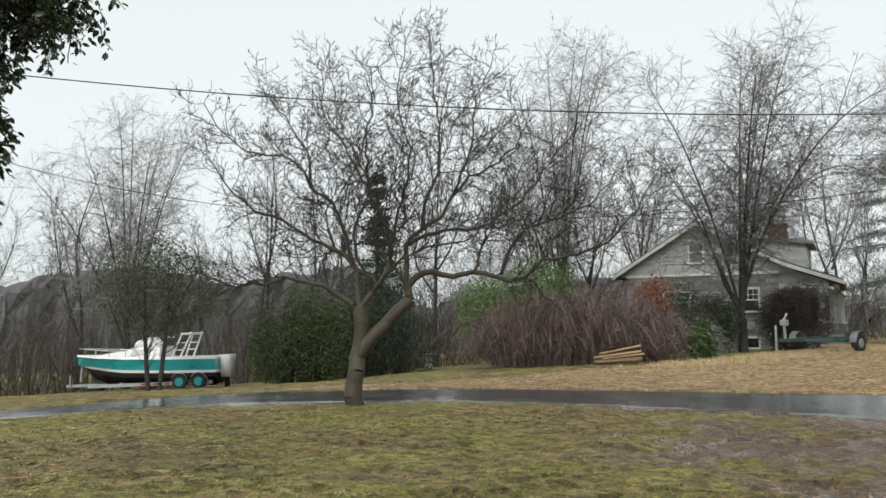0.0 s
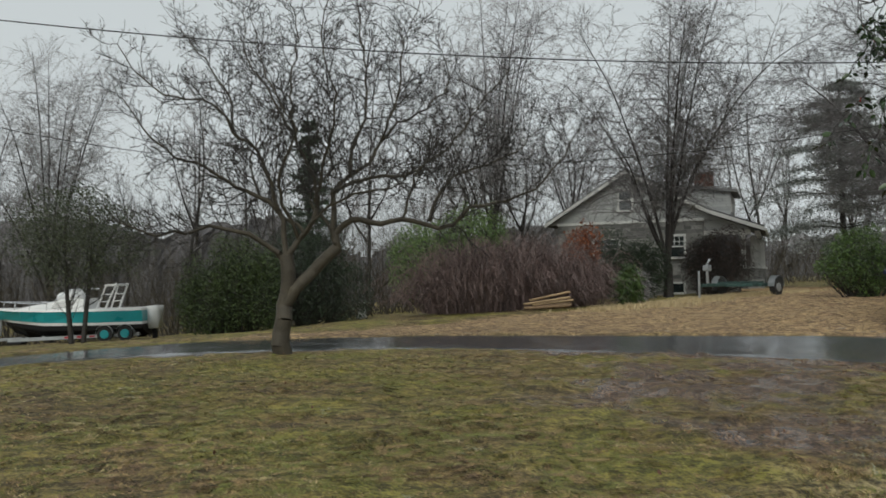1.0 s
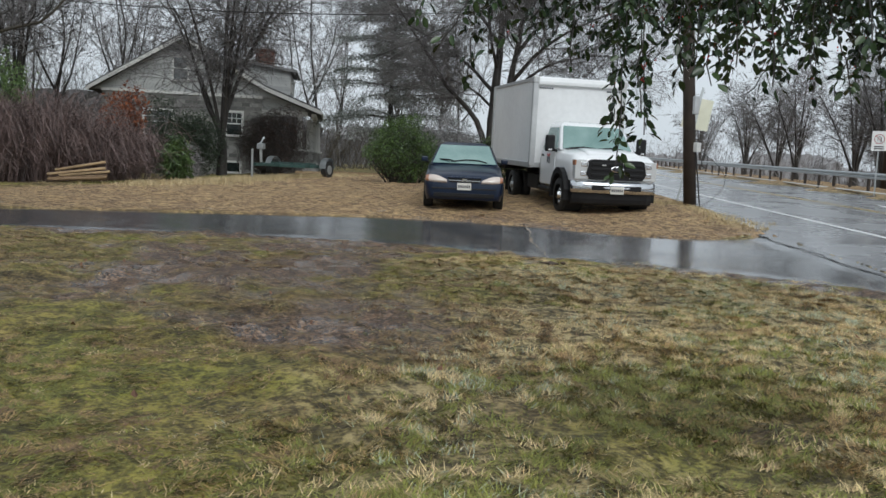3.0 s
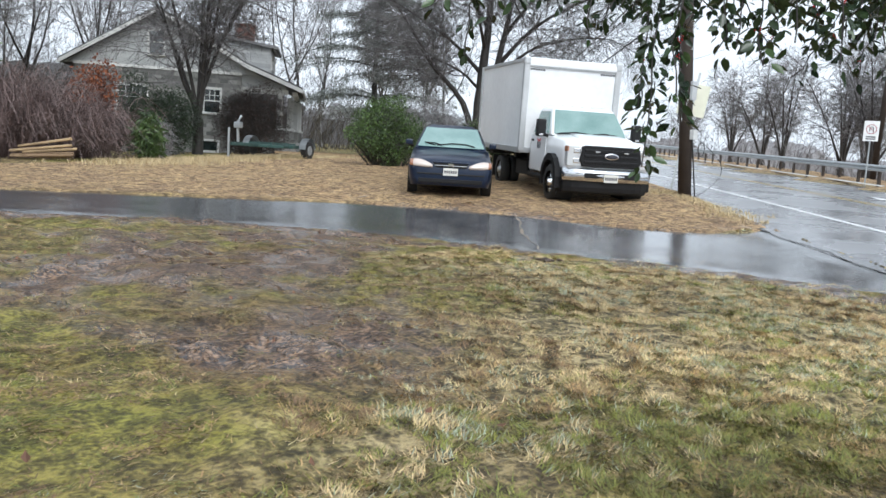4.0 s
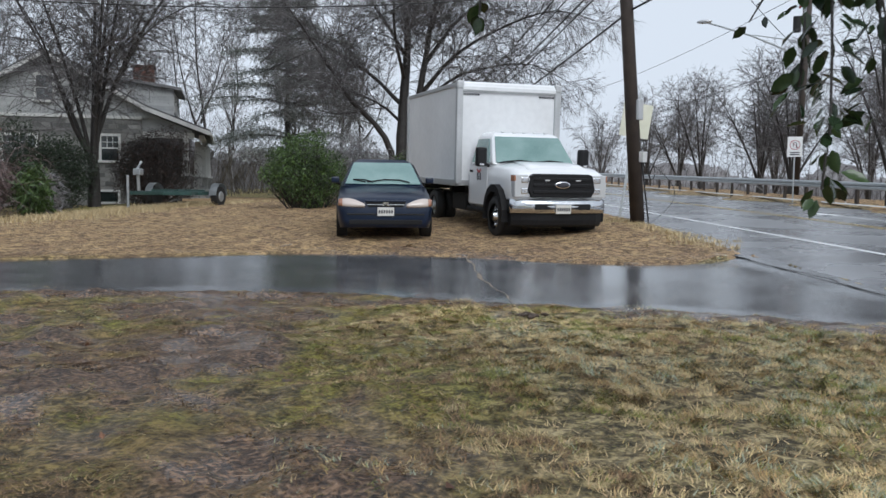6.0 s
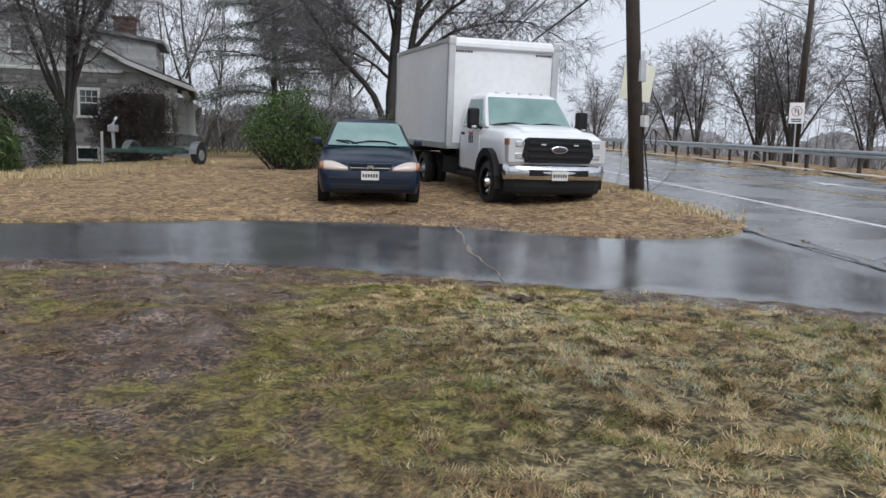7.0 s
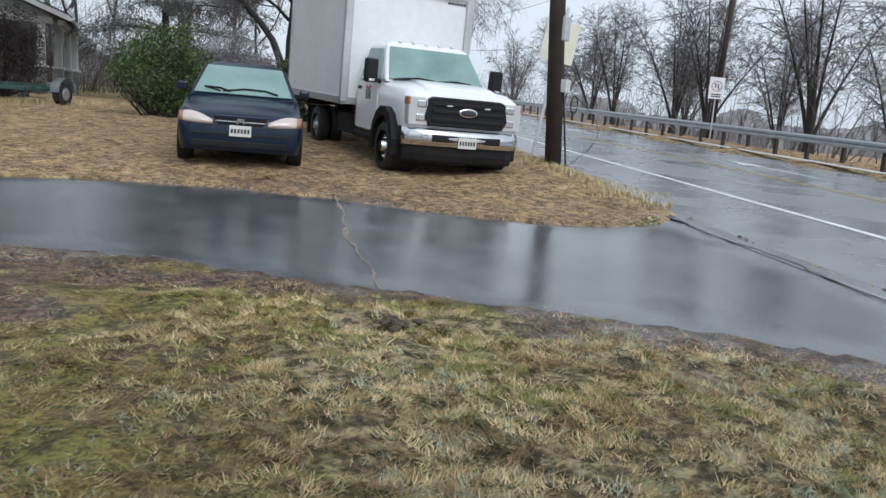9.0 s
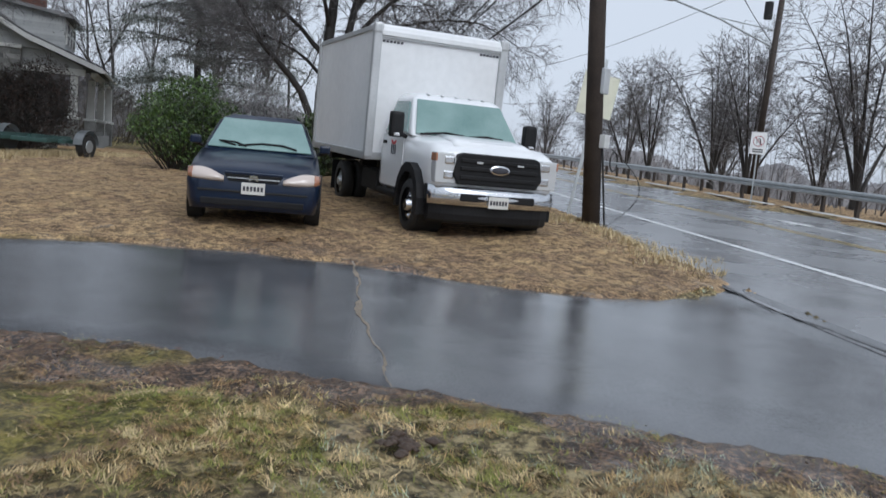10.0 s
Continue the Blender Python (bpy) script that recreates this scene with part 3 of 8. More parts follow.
def limb(out, rng, p, d, length, r, level, c):
    """One branch and, from it, its side branches. out gathers (start, end, r0, r1, level)."""
    k = min(level, 4)
    if level >= c["levels"]:
        # the last twigs: one slim spike each
        d = d + rng.normal(0, 0.15, 3) + np.array([0, 0, c["lift"][k]])
        out.append((p, p + d / math.sqrt(d @ d) * length, r, 0.0, 9))
        return p, d
    n = max(2, int(length / c["seg"][k]))
    step = length / n
    tip = max(r * c.get("taper", 0.25), c["thin"] * 0.8)
    noise_ = rng.normal(0, c["wob"] * (1.0 if level else 0.6), (n, 3))
    noise_[:, 2] += c["lift"][k]
    kids = rng.poisson(c["rate"][k] * step, n)
    for i in range(n):
        d = d + noise_[i]
        d = d / math.sqrt(d @ d)
        q = p + d * step
        ra, rb = r + (tip - r) * i / n, r + (tip - r) * (i + 1) / n
        out.append((p, q, ra, rb, level))
        if (i + 1) / n > c["bare"][k]:
            for _ in range(kids[i]):
                e = rng.random(6)
                side = np.cross(d, e[:3] - 0.5)
                side /= max(math.sqrt(side @ side), 1e-6)
                a = radians(c["angle"][0] + (c["angle"][1] - c["angle"][0]) * e[3])
                size = length * (0.5 + 0.5 * e[4]) * c["ratio"][k] * (1 - 0.5 * i / n)
                if size > c["least"]:
                    limb(out, rng, p + d * step * e[5], d * math.cos(a) + side * math.sin(a), size, max(min(rb * 0.6, size * c.get("stout", 0.012)), c["thin"]), level + 1, c)
        p = q
    return p, d


def skin(segs, sides):
    """Verts and quads of a tapered tube round every segment."""
    p, q = np.array([s[0] for s in segs]), np.array([s[1] for s in segs])
    ra, rb = np.array([s[2] for s in segs]), np.array([s[3] for s in segs])
    d = q - p
    d /= np.maximum(np.linalg.norm(d, axis=1, keepdims=True), 1e-9)
    ref = np.where(np.abs(d[:, 2:3]) < 0.9, np.array([[0, 0, 1.0]]), np.array([[1.0, 0, 0]]))
    u = np.cross(d, ref)
    u /= np.linalg.norm(u, axis=1, keepdims=True)
    w = np.cross(d, u)
    t = np.arange(sides) * 2 * math.pi / sides
    ring = u[:, None] * np.cos(t)[None, :, None] + w[:, None] * np.sin(t)[None, :, None]
    v = np.stack([p[:, None] - d[:, None] * ra[:, None, None] * 0.3 + ring * ra[:, None, None], q[:, None] + ring * rb[:, None, None]], 1)
    base = np.arange(len(segs))[:, None] * 2 * sides
    k = np.arange(sides)
    f = np.stack([base + k, base + (k + 1) % sides, base + sides + (k + 1) % sides, base + sides + k], -1).reshape(-1, 4)
    return v.reshape(-1, 3), f


def spikes(segs):
    """Verts and triangles of a three-sided spike along every segment."""
    p, q = np.array([s[0] for s in segs]), np.array([s[1] for s in segs])
    r = np.array([s[2] for s in segs])[:, None]
    d = q - p
    u = np.cross(d, np.array([0.31, 0.17, 0.93]))
    u /= np.maximum(np.linalg.norm(u, axis=1, keepdims=True), 1e-9)
    w = np.cross(d / np.maximum(np.linalg.norm(d, axis=1, keepdims=True), 1e-9), u)
    v = np.stack([p + u * r, p - u * r * 0.5 + w * r * 0.87, p - u * r * 0.5 - w * r * 0.87, q], 1).reshape(-1, 3)
    f = (np.arange(len(segs))[:, None, None] * 4 + np.array([(0, 1, 3), (1, 2, 3), (2, 0, 3)])[None]).reshape(-1, 3)
    return v, f


def leaves(at, size, rng, flat=0.0, long=2.0, droop=0.0):
    """One small folded leaf of four corners at every place."""
    n = len(at)
    a = rng.normal(0, 1, (n, 3))
    a[:, 2] -= droop
    a /= np.linalg.norm(a, axis=1, keepdims=True)
    b = np.cross(a, rng.normal(0, 1, (n, 3)) * (1 - flat) + np.array([0, 0, 1.0]) * flat)
    b /= np.maximum(np.linalg.norm(b, axis=1, keepdims=True), 1e-6)
    s = size * rng.uniform(0.6, 1.3, (n, 1))
    up = np.cross(a, b) * s * 0.15
    v = np.stack([at, at + a * s * 0.5 + b * s * 0.5 / long + up, at + a * s, at + a * s * 0.5 - b * s * 0.5 / long + up], 1).reshape(-1, 3)
    return v, np.arange(4 * n).reshape(n, 4)


def bare_tree(name, label, at, seed, stems, cfg, trunk_mat=BARK, twig_mat=TWIG, group=""):
    """A leafless tree. stems: (direction, length, radius) rising from the trunk's foot."""
    rng = np.random.default_rng(seed)
    segs = []
    for off, d, length, r in stems:
        d = np.array(d, float)
        limb(segs, rng, np.array(off, float), d / np.linalg.norm(d), length, r, 0, cfg)
    t = thing(name, label, "tree", at, group=group)
    stout = [s for s in segs if s[4] <= 1]
    fine = [s for s in segs if 1 < s[4] < 9]
    last = [s for s in segs if s[4] == 9]
    array_mesh("trunk", *skin(stout, 7), trunk_mat, t, smooth=True)
    if fine:
        array_mesh("crown", *skin(fine, 3), twig_mat, t)
    if last:
        tagged(array_mesh("twig_work", *spikes(last), twig_mat, t), kind="stuff")
    return t


def flowing(points, step):
    """Points on a smooth line through the given ones."""
    p = np.array(points, float)
    p = np.concatenate([[2 * p[0] - p[1]], p, [2 * p[-1] - p[-2]]])
    out = [p[1]]
    for i in range(1, len(p) - 2):
        m = max(2, int(np.linalg.norm(p[i + 1] - p[i]) / step))
        for t in np.linspace(0, 1, m + 1)[1:]:
            out.append(0.5 * (2 * p[i] + (p[i + 1] - p[i - 1]) * t + (2 * p[i - 1] - 5 * p[i] + 4 * p[i + 1] - p[i + 2]) * t * t + (3 * p[i] - p[i - 1] - 3 * p[i + 1] + p[i + 2]) * t ** 3))
    return np.array(out)


def sprout(out, rng, p, d, r, room, level, c, turn):
    """A side branch out of a limb: it leaves at an angle, bends to the light and sags at its end."""
    ref = np.array([0, 0, 1.0]) if abs(d[2]) < 0.9 else np.array([1.0, 0, 0])
    u = np.cross(d, ref)
    u /= math.sqrt(u @ u)
    w = np.cross(d, u)
    side = u * math.cos(turn) + w * math.sin(turn)
    ang = radians(rng.uniform(*c["angle"]))
    d = d * math.cos(ang) + side * math.sin(ang)
    n = max(3, int(room / c["seg"]))
    step = room / n
    kinks = rng.normal(0, c["wob"] * math.sqrt(step), (n, 3)) + rng.normal(0, c["bend"], 3) * step
    r = min(r * 0.62, c["thin"] + room * c["stout"])
    gap = c["gap"][min(level, len(c["gap"]) - 1)]
    due, turn = gap * rng.random() + room * 0.12, rng.uniform(0, 6.28)
    gone = 0.0
    for i in range(n):
        d = d + kinks[i]
        d[2] += (c["up"][level] - c["sag"][level] * i / n) * step
        d = d / math.sqrt(d @ d)
        q = p + d * step
        ra, rb = r + (c["thin"] - r) * i / n, r + (c["thin"] - r) * (i + 1) / n
        out.append((p, q, ra, rb, level))
        if level < c["depth"]:
            while due < gone + step:
                k = (due - gone) / step
                size = c["reach"][min(level, len(c["reach"]) - 1)] * (1 - 0.6 * due / room) * rng.uniform(0.55, 1.15)
                turn += 2.4
                sprout(out, rng, p + (q - p) * k, d, ra, min(size, room * 0.8), level + 1, c, turn)
                due += gap * rng.uniform(0.6, 1.4)
        gone += step
        p = q


def limbed_tree(name, label, at, seed, limbs, c, trunk_mat=BARK, twig_mat=TWIG, turn=0.0, group=""):
    """A leafless tree on drawn-out limbs. limbs: (points, r0, r1, first share that bears side branches)."""
    rng = np.random.default_rng(seed)
    t = thing(name, label, "tree", at, (0, 0, turn), group=group)
    stout, fine = [], []
    for line, r0, r1, bare in limbs:
        pts = flowing(line, c["step"])
        pts[1:-1] += rng.normal(0, c["wob"] * 0.05, (len(pts) - 2, 3))
        far = np.r_[0, np.cumsum(np.linalg.norm(np.diff(pts, axis=0), axis=1))]
        k = far / far[-1]
        rad = r0 + (r1 - r0) * k ** 0.6
        stout += [(pts[i], pts[i + 1], rad[i], rad[i + 1], 0) for i in range(len(pts) - 1)]
        due, spin = bare * far[-1], rng.uniform(0, 6.28)
        while due < far[-1]:
            i = min(int(np.searchsorted(far, due)), len(pts) - 1)
            d = pts[i] - pts[i - 1]
            d = d / math.sqrt(d @ d)
            size = c["reach"][0] * (1 - 0.55 * due / far[-1]) * rng.uniform(0.5, 1.15)
            spin += 2.4
            sprout(fine, rng, pts[i], d, rad[i], size, 1, c, spin)
            due += c["gap"][0] * rng.uniform(0.6, 1.4)
    array_mesh("trunk", *skin(stout, 8), trunk_mat, t, smooth=True)
    array_mesh("crown", *skin(fine, 3), twig_mat, t)
    a, b = np.array([v[0] for v in fine]), np.array([v[1] for v in fine])
    span = np.linalg.norm(b - a, axis=1)
    many = rng.poisson(span * c["dense"])
    p, q = np.repeat(a, many, 0), np.repeat(b, many, 0)
    k = len(p)
    d = q - p
    p = p + d * rng.random((k, 1))
    d /= np.maximum(np.linalg.norm(d, axis=1, keepdims=True), 1e-6)
    d = d + rng.normal(0, 0.5, (k, 3)) + np.array([0, 0, c["tip"]])
    d /= np.linalg.norm(d, axis=1, keepdims=True)
    size = rng.uniform(0.45, 1.1, (k, 1)) * c["twig"]
    m = p + d * size * 0.5
    e = m + (d + rng.normal(0, 0.25, (k, 3)) + np.array([0, 0, c["hang"]])) * size * 0.5
    r = np.full(k, c["thin"] * 0.8)
    spans = [(p, m + (m - p) * 0.35, r), (m, e, r * 0.8)] if c["bent"] else [(p, p + d * size, r)]
    tagged(array_mesh("twig_work", *spikes([v for a_, b_, r_ in spans for v in zip(a_, b_, r_)]), twig_mat, t), kind="stuff")
    return t


GNARLED = dict(step=0.18, seg=0.12, wob=0.42, bend=0.6, depth=3, gap=(0.115, 0.105, 0.12), reach=(1.2, 0.55, 0.26), up=(0, 0.75, 0.6, 0.3), sag=(0, 0.0, 0.0, 0.0), angle=(34, 72), thin=0.0047, stout=0.010, dense=8.0, twig=0.15, tip=0.5, hang=0.1, bent=False)
ARCHED = dict(step=0.5, seg=0.30, wob=0.13, bend=0.18, depth=2, gap=(0.22, 0.22, 0.2), reach=(4.4, 1.4, 0.6), up=(0, 0.10, 0.0, 0), sag=(0, 0.36, 0.5, 0.5), angle=(38, 74), thin=0.0066, stout=0.0062, dense=6.0, twig=0.62, tip=-0.05, hang=-0.5, bent=True)
ICED = ARCHED | dict(gap=(0.14, 0.15, 0.2), reach=(3.4, 1.3, 0.6), wob=0.18, angle=(34, 70), sag=(0, 0.5, 0.65, 0.5), dense=9.0)
WOODED = dict(step=0.8, seg=0.45, wob=0.12, bend=0.14, depth=2, gap=(0.38, 0.40, 0.3), reach=(2.8, 1.1, 0.6), up=(0, 0.25, 0.15, 0), sag=(0, 0.25, 0.3, 0.5), angle=(26, 56), thin=0.011, stout=0.007, dense=5.0, twig=0.8, tip=0.05, hang=0, bent=False)
VERGE = dict(step=0.5, seg=0.35, wob=0.13, bend=0.18, depth=2, gap=(0.24, 0.26, 0.2), reach=(2.6, 1.1, 0.6), up=(0, 0.12, 0.0, 0), sag=(0, 0.6, 0.6, 0.5), angle=(30, 66), thin=0.010, stout=0.008, dense=6.0, twig=0.65, tip=-0.2, hang=0, bent=False)


def fan_limbs(seed, stems, fork, top, widest, r, spread=1.5, bare=0.16):
    """Stems that rise together from one fork and arch apart."""
    rng = np.random.default_rng(seed)
    out = [([(0, 0, -0.15), (0.02, 0.01, fork * 0.5), (0, 0, fork)], r * 1.7, r * 1.35, 2.0)]
    for k in range(stems):
        a = 2.4 * k + rng.normal(0, 0.2)
        reach = widest * (0.15 + 0.85 * ((k * 0.618 + 0.3) % 1.0))
        high = top * (1 - 0.28 * (reach / widest) ** 2) * rng.uniform(0.93, 1.04)
        start = fork * rng.uniform(0.6, 1.0)
        line = [(0, 0, start)]
        for g in (0.12, 0.3, 0.5, 0.72, 1.0):
            line.append((math.cos(a) * reach * g ** spread, math.sin(a) * reach * g ** spread, start + (high - start) * (1 - (1 - g) ** 1.25)))
        out.append((line, r * rng.uniform(0.6, 0.9), 0.012, bare))
    return out


def foliage(name, label, category, at, seed, blobs, count, size, mat_, stem_h=0.6, long=2.0, droop=0.3, twigs=None, group=""):
    """A leafy bush or evergreen: blobs (x, y, z, rx, ry, rz) filled, mostly near their skin, with small leaves on short twigs."""
    rng = np.random.default_rng(seed)
    t = thing(name, label, category, at, group=group)
    pts, segs = [], []
    vol = np.array([b[3] * b[4] * b[5] for b in blobs])
    for b, share in zip(blobs, vol / vol.sum()):
        k = int(count * share)
        d = rng.normal(0, 1, (k, 3))
        d /= np.linalg.norm(d, axis=1, keepdims=True)
        r = rng.random((k, 1)) ** 0.28
        wob = 1 + 0.35 * (lumps(d[:, 0] * 3 + b[0], d[:, 1] * 3 + d[:, 2] * 2 + b[1], 0.7, seed)[:, None] + lumps(d[:, 0] * 7, d[:, 2] * 7 + d[:, 1] * 5, 0.8, seed + 5)[:, None])
        c = np.array(b[:3])
        q = c + d * r * wob * np.array(b[3:])
        q = q[q[:, 2] > 0.02]
        pts.append(q)
        foot = np.array([b[0] * 0.5, b[1] * 0.5, 0.0])
        for m in q[rng.integers(0, max(len(q), 1), max(5, k // 90))] if len(q) else ():
            mid = foot + (m - foot) * 0.55 + rng.normal(0, 0.06, 3)
            segs.append((foot + rng.normal(0, 0.05, 3) * np.array([1, 1, 0]), mid, 0.02, 0.012, 0))
            segs.append((mid, m, 0.012, 0.004, 0))
    pts = np.concatenate(pts)
    tagged(array_mesh("stem_work", *skin(segs, 4), BARK, t), kind="stuff")
    tagged(array_mesh("foliage", *leaves(pts, size, rng, 0.0, long, droop), mat_, t), kind="stuff")
    if twigs:
        tmat, tcount, tlen = twigs
        ends = pts[rng.integers(0, len(pts), tcount)]
        seg2 = []
        for e in ends:
            d = rng.normal(0, 1, 3) + np.array([0, 0, 0.4])
            d /= np.linalg.norm(d)
            m = e + d * tlen * 0.5
            seg2.append((e, m, 0.006, 0.005, 0))
            seg2.append((m, m + (d + np.array([0, 0, -0.7])) * tlen * 0.5, 0.005, 0.003, 0))
        tagged(array_mesh("twig_work", *skin(seg2, 3), tmat, t), kind="stuff")
    return t


def cane_bush(name, label, at, seed, mounds, count, mat_, twig):
    """A thicket of thin canes that rise, arch over and hang. mounds: (x, y, rx, ry, height)."""
    rng = np.random.default_rng(seed)
    t = thing(name, label, "bush", at)
    share = np.array([m[2] * m[3] for m in mounds])
    which = rng.choice(len(mounds), count, p=share / share.sum())
    m = np.array(mounds)[which]
    base = m[:, :2] + rng.normal(0, 0.42, (count, 2)) * m[:, 2:4]
    out = rng.normal(0, 1, (count, 2)) + (base - m[:, :2]) * 0.6
    out /= np.linalg.norm(out, axis=1, keepdims=True)
    high, far = m[:, 4] * rng.uniform(0.35, 1.05, count), rng.uniform(0.8, 2.1, count)
    k = np.linspace(0, 1, 9)
    arc = np.sin(k * 2.55) * (1 - 0.1 * k)
    line = np.zeros((count, 9, 3))
    line[:, :, :2] = base[:, None] + out[:, None] * (far[:, None] * k[None] ** 1.15)[..., None]
    line[:, :, 2] = high[:, None] * arc[None]
    line[:, 1:] += np.cumsum(rng.normal(0, 0.06, (count, 8, 3)), axis=1)
    line[:, :, 2] = np.maximum(line[:, :, 2], 0.0)
    a, b = line[:, :-1].reshape(-1, 3), line[:, 1:].reshape(-1, 3)
    r = np.tile(np.linspace(0.011, 0.005, 9), (count, 1))
    tagged(array_mesh("cane_work", *skin(list(zip(a, b, r[:, :-1].ravel(), r[:, 1:].ravel())), 3), mat_, t), kind="stuff")
    pick = rng.integers(0, len(a), count * 14)
    p = a[pick] + (b - a)[pick] * rng.random((len(pick), 1))
    d = (b - a)[pick]
    d = d / np.maximum(np.linalg.norm(d, axis=1, keepdims=True), 1e-6) * 0.4 + rng.normal(0, 0.75, (len(pick), 3)) + np.array([0, 0, -0.1])
    q = p + d * twig * rng.uniform(0.3, 1.0, (len(pick), 1))
    q[:, 2] = np.maximum(q[:, 2], 0.02)
    tagged(array_mesh("twig_work", *spikes(list(zip(p, q, np.full(len(p), 0.006)))), mat_, t), kind="stuff")
    return t


def conifer(name, label, at, seed, h, spread, mat_, leaf=0.16, count=9000, tiers=16, droop=-0.25, start=0.12):
    """A needled tree: whorls of drooping boughs clothed in needle sprays."""
    rng = np.random.default_rng(seed)
    t = thing(name, label, "tree", at)
    trunk, bough, pts = [], [], []
    k = 8
    for i in range(k):
        trunk.append((np.array([0, 0, h * i / k]), np.array([rng.normal(0, .04), rng.normal(0, .04), h * (i + 1) / k]), 0.2 * (1 - 0.9 * i / k), 0.2 * (1 - 0.9 * (i + 1) / k), 0))
    for i in range(tiers):
        z = h * (start + (1 - start) * i / tiers)
        reach = spread * (1 - (i / tiers) ** 1.3) + 0.25
        for a in rng.uniform(0, 2 * math.pi, 7):
            d = np.array([math.cos(a), math.sin(a), 0.15])
            p = np.array([0, 0, z + rng.normal(0, 0.15)])
            L = reach * rng.uniform(0.6, 1.1)
            n = 5
            for j in range(n):
                q = p + d * L / n
                d = d + np.array([0, 0, droop / n])
                bough.append((p, q, 0.03 * (1 - j / n) + 0.006, 0.03 * (1 - (j + 1) / n) + 0.006, 0))
                m = int(count / (tiers * 7 * n) * (1.6 if j > 1 else 0.7))
                f = rng.random((m, 1))
                pts.append(p + (q - p) * f + rng.normal(0, 1, (m, 3)) * np.array([0.14, 0.14, 0.045]) * (0.5 + reach / 3))
                p = q
    array_mesh("trunk", *skin(trunk, 8), BARK, t, smooth=True)
    tagged(array_mesh("bough_work", *skin(bough, 4), BARK, t), kind="stuff")
    tagged(array_mesh("needle_work", *leaves(np.concatenate(pts), leaf, rng, 0.0, 3.5, 0.6), mat_, t), kind="stuff")
    return t


# ---- plants: as they stand ----


def foot(x, y, sink=0.05):
    return (x, y, ground_at(x, y) - sink)


# the broad low tree on the lawn's edge
def flat_limb(points, depth, r0, r1, bare, start=0.0):
    """A limb given across and up, drawn out towards the road or the wood behind."""
    far, out = 0.0, []
    for (x, z), (px, pz) in zip(points, points[:1] + points[:-1]):
        far += math.hypot(x - px, z - pz)
        out.append((x, start + depth * far, z))
    return (out, r0 * 0.72, r1 * 0.8, bare)


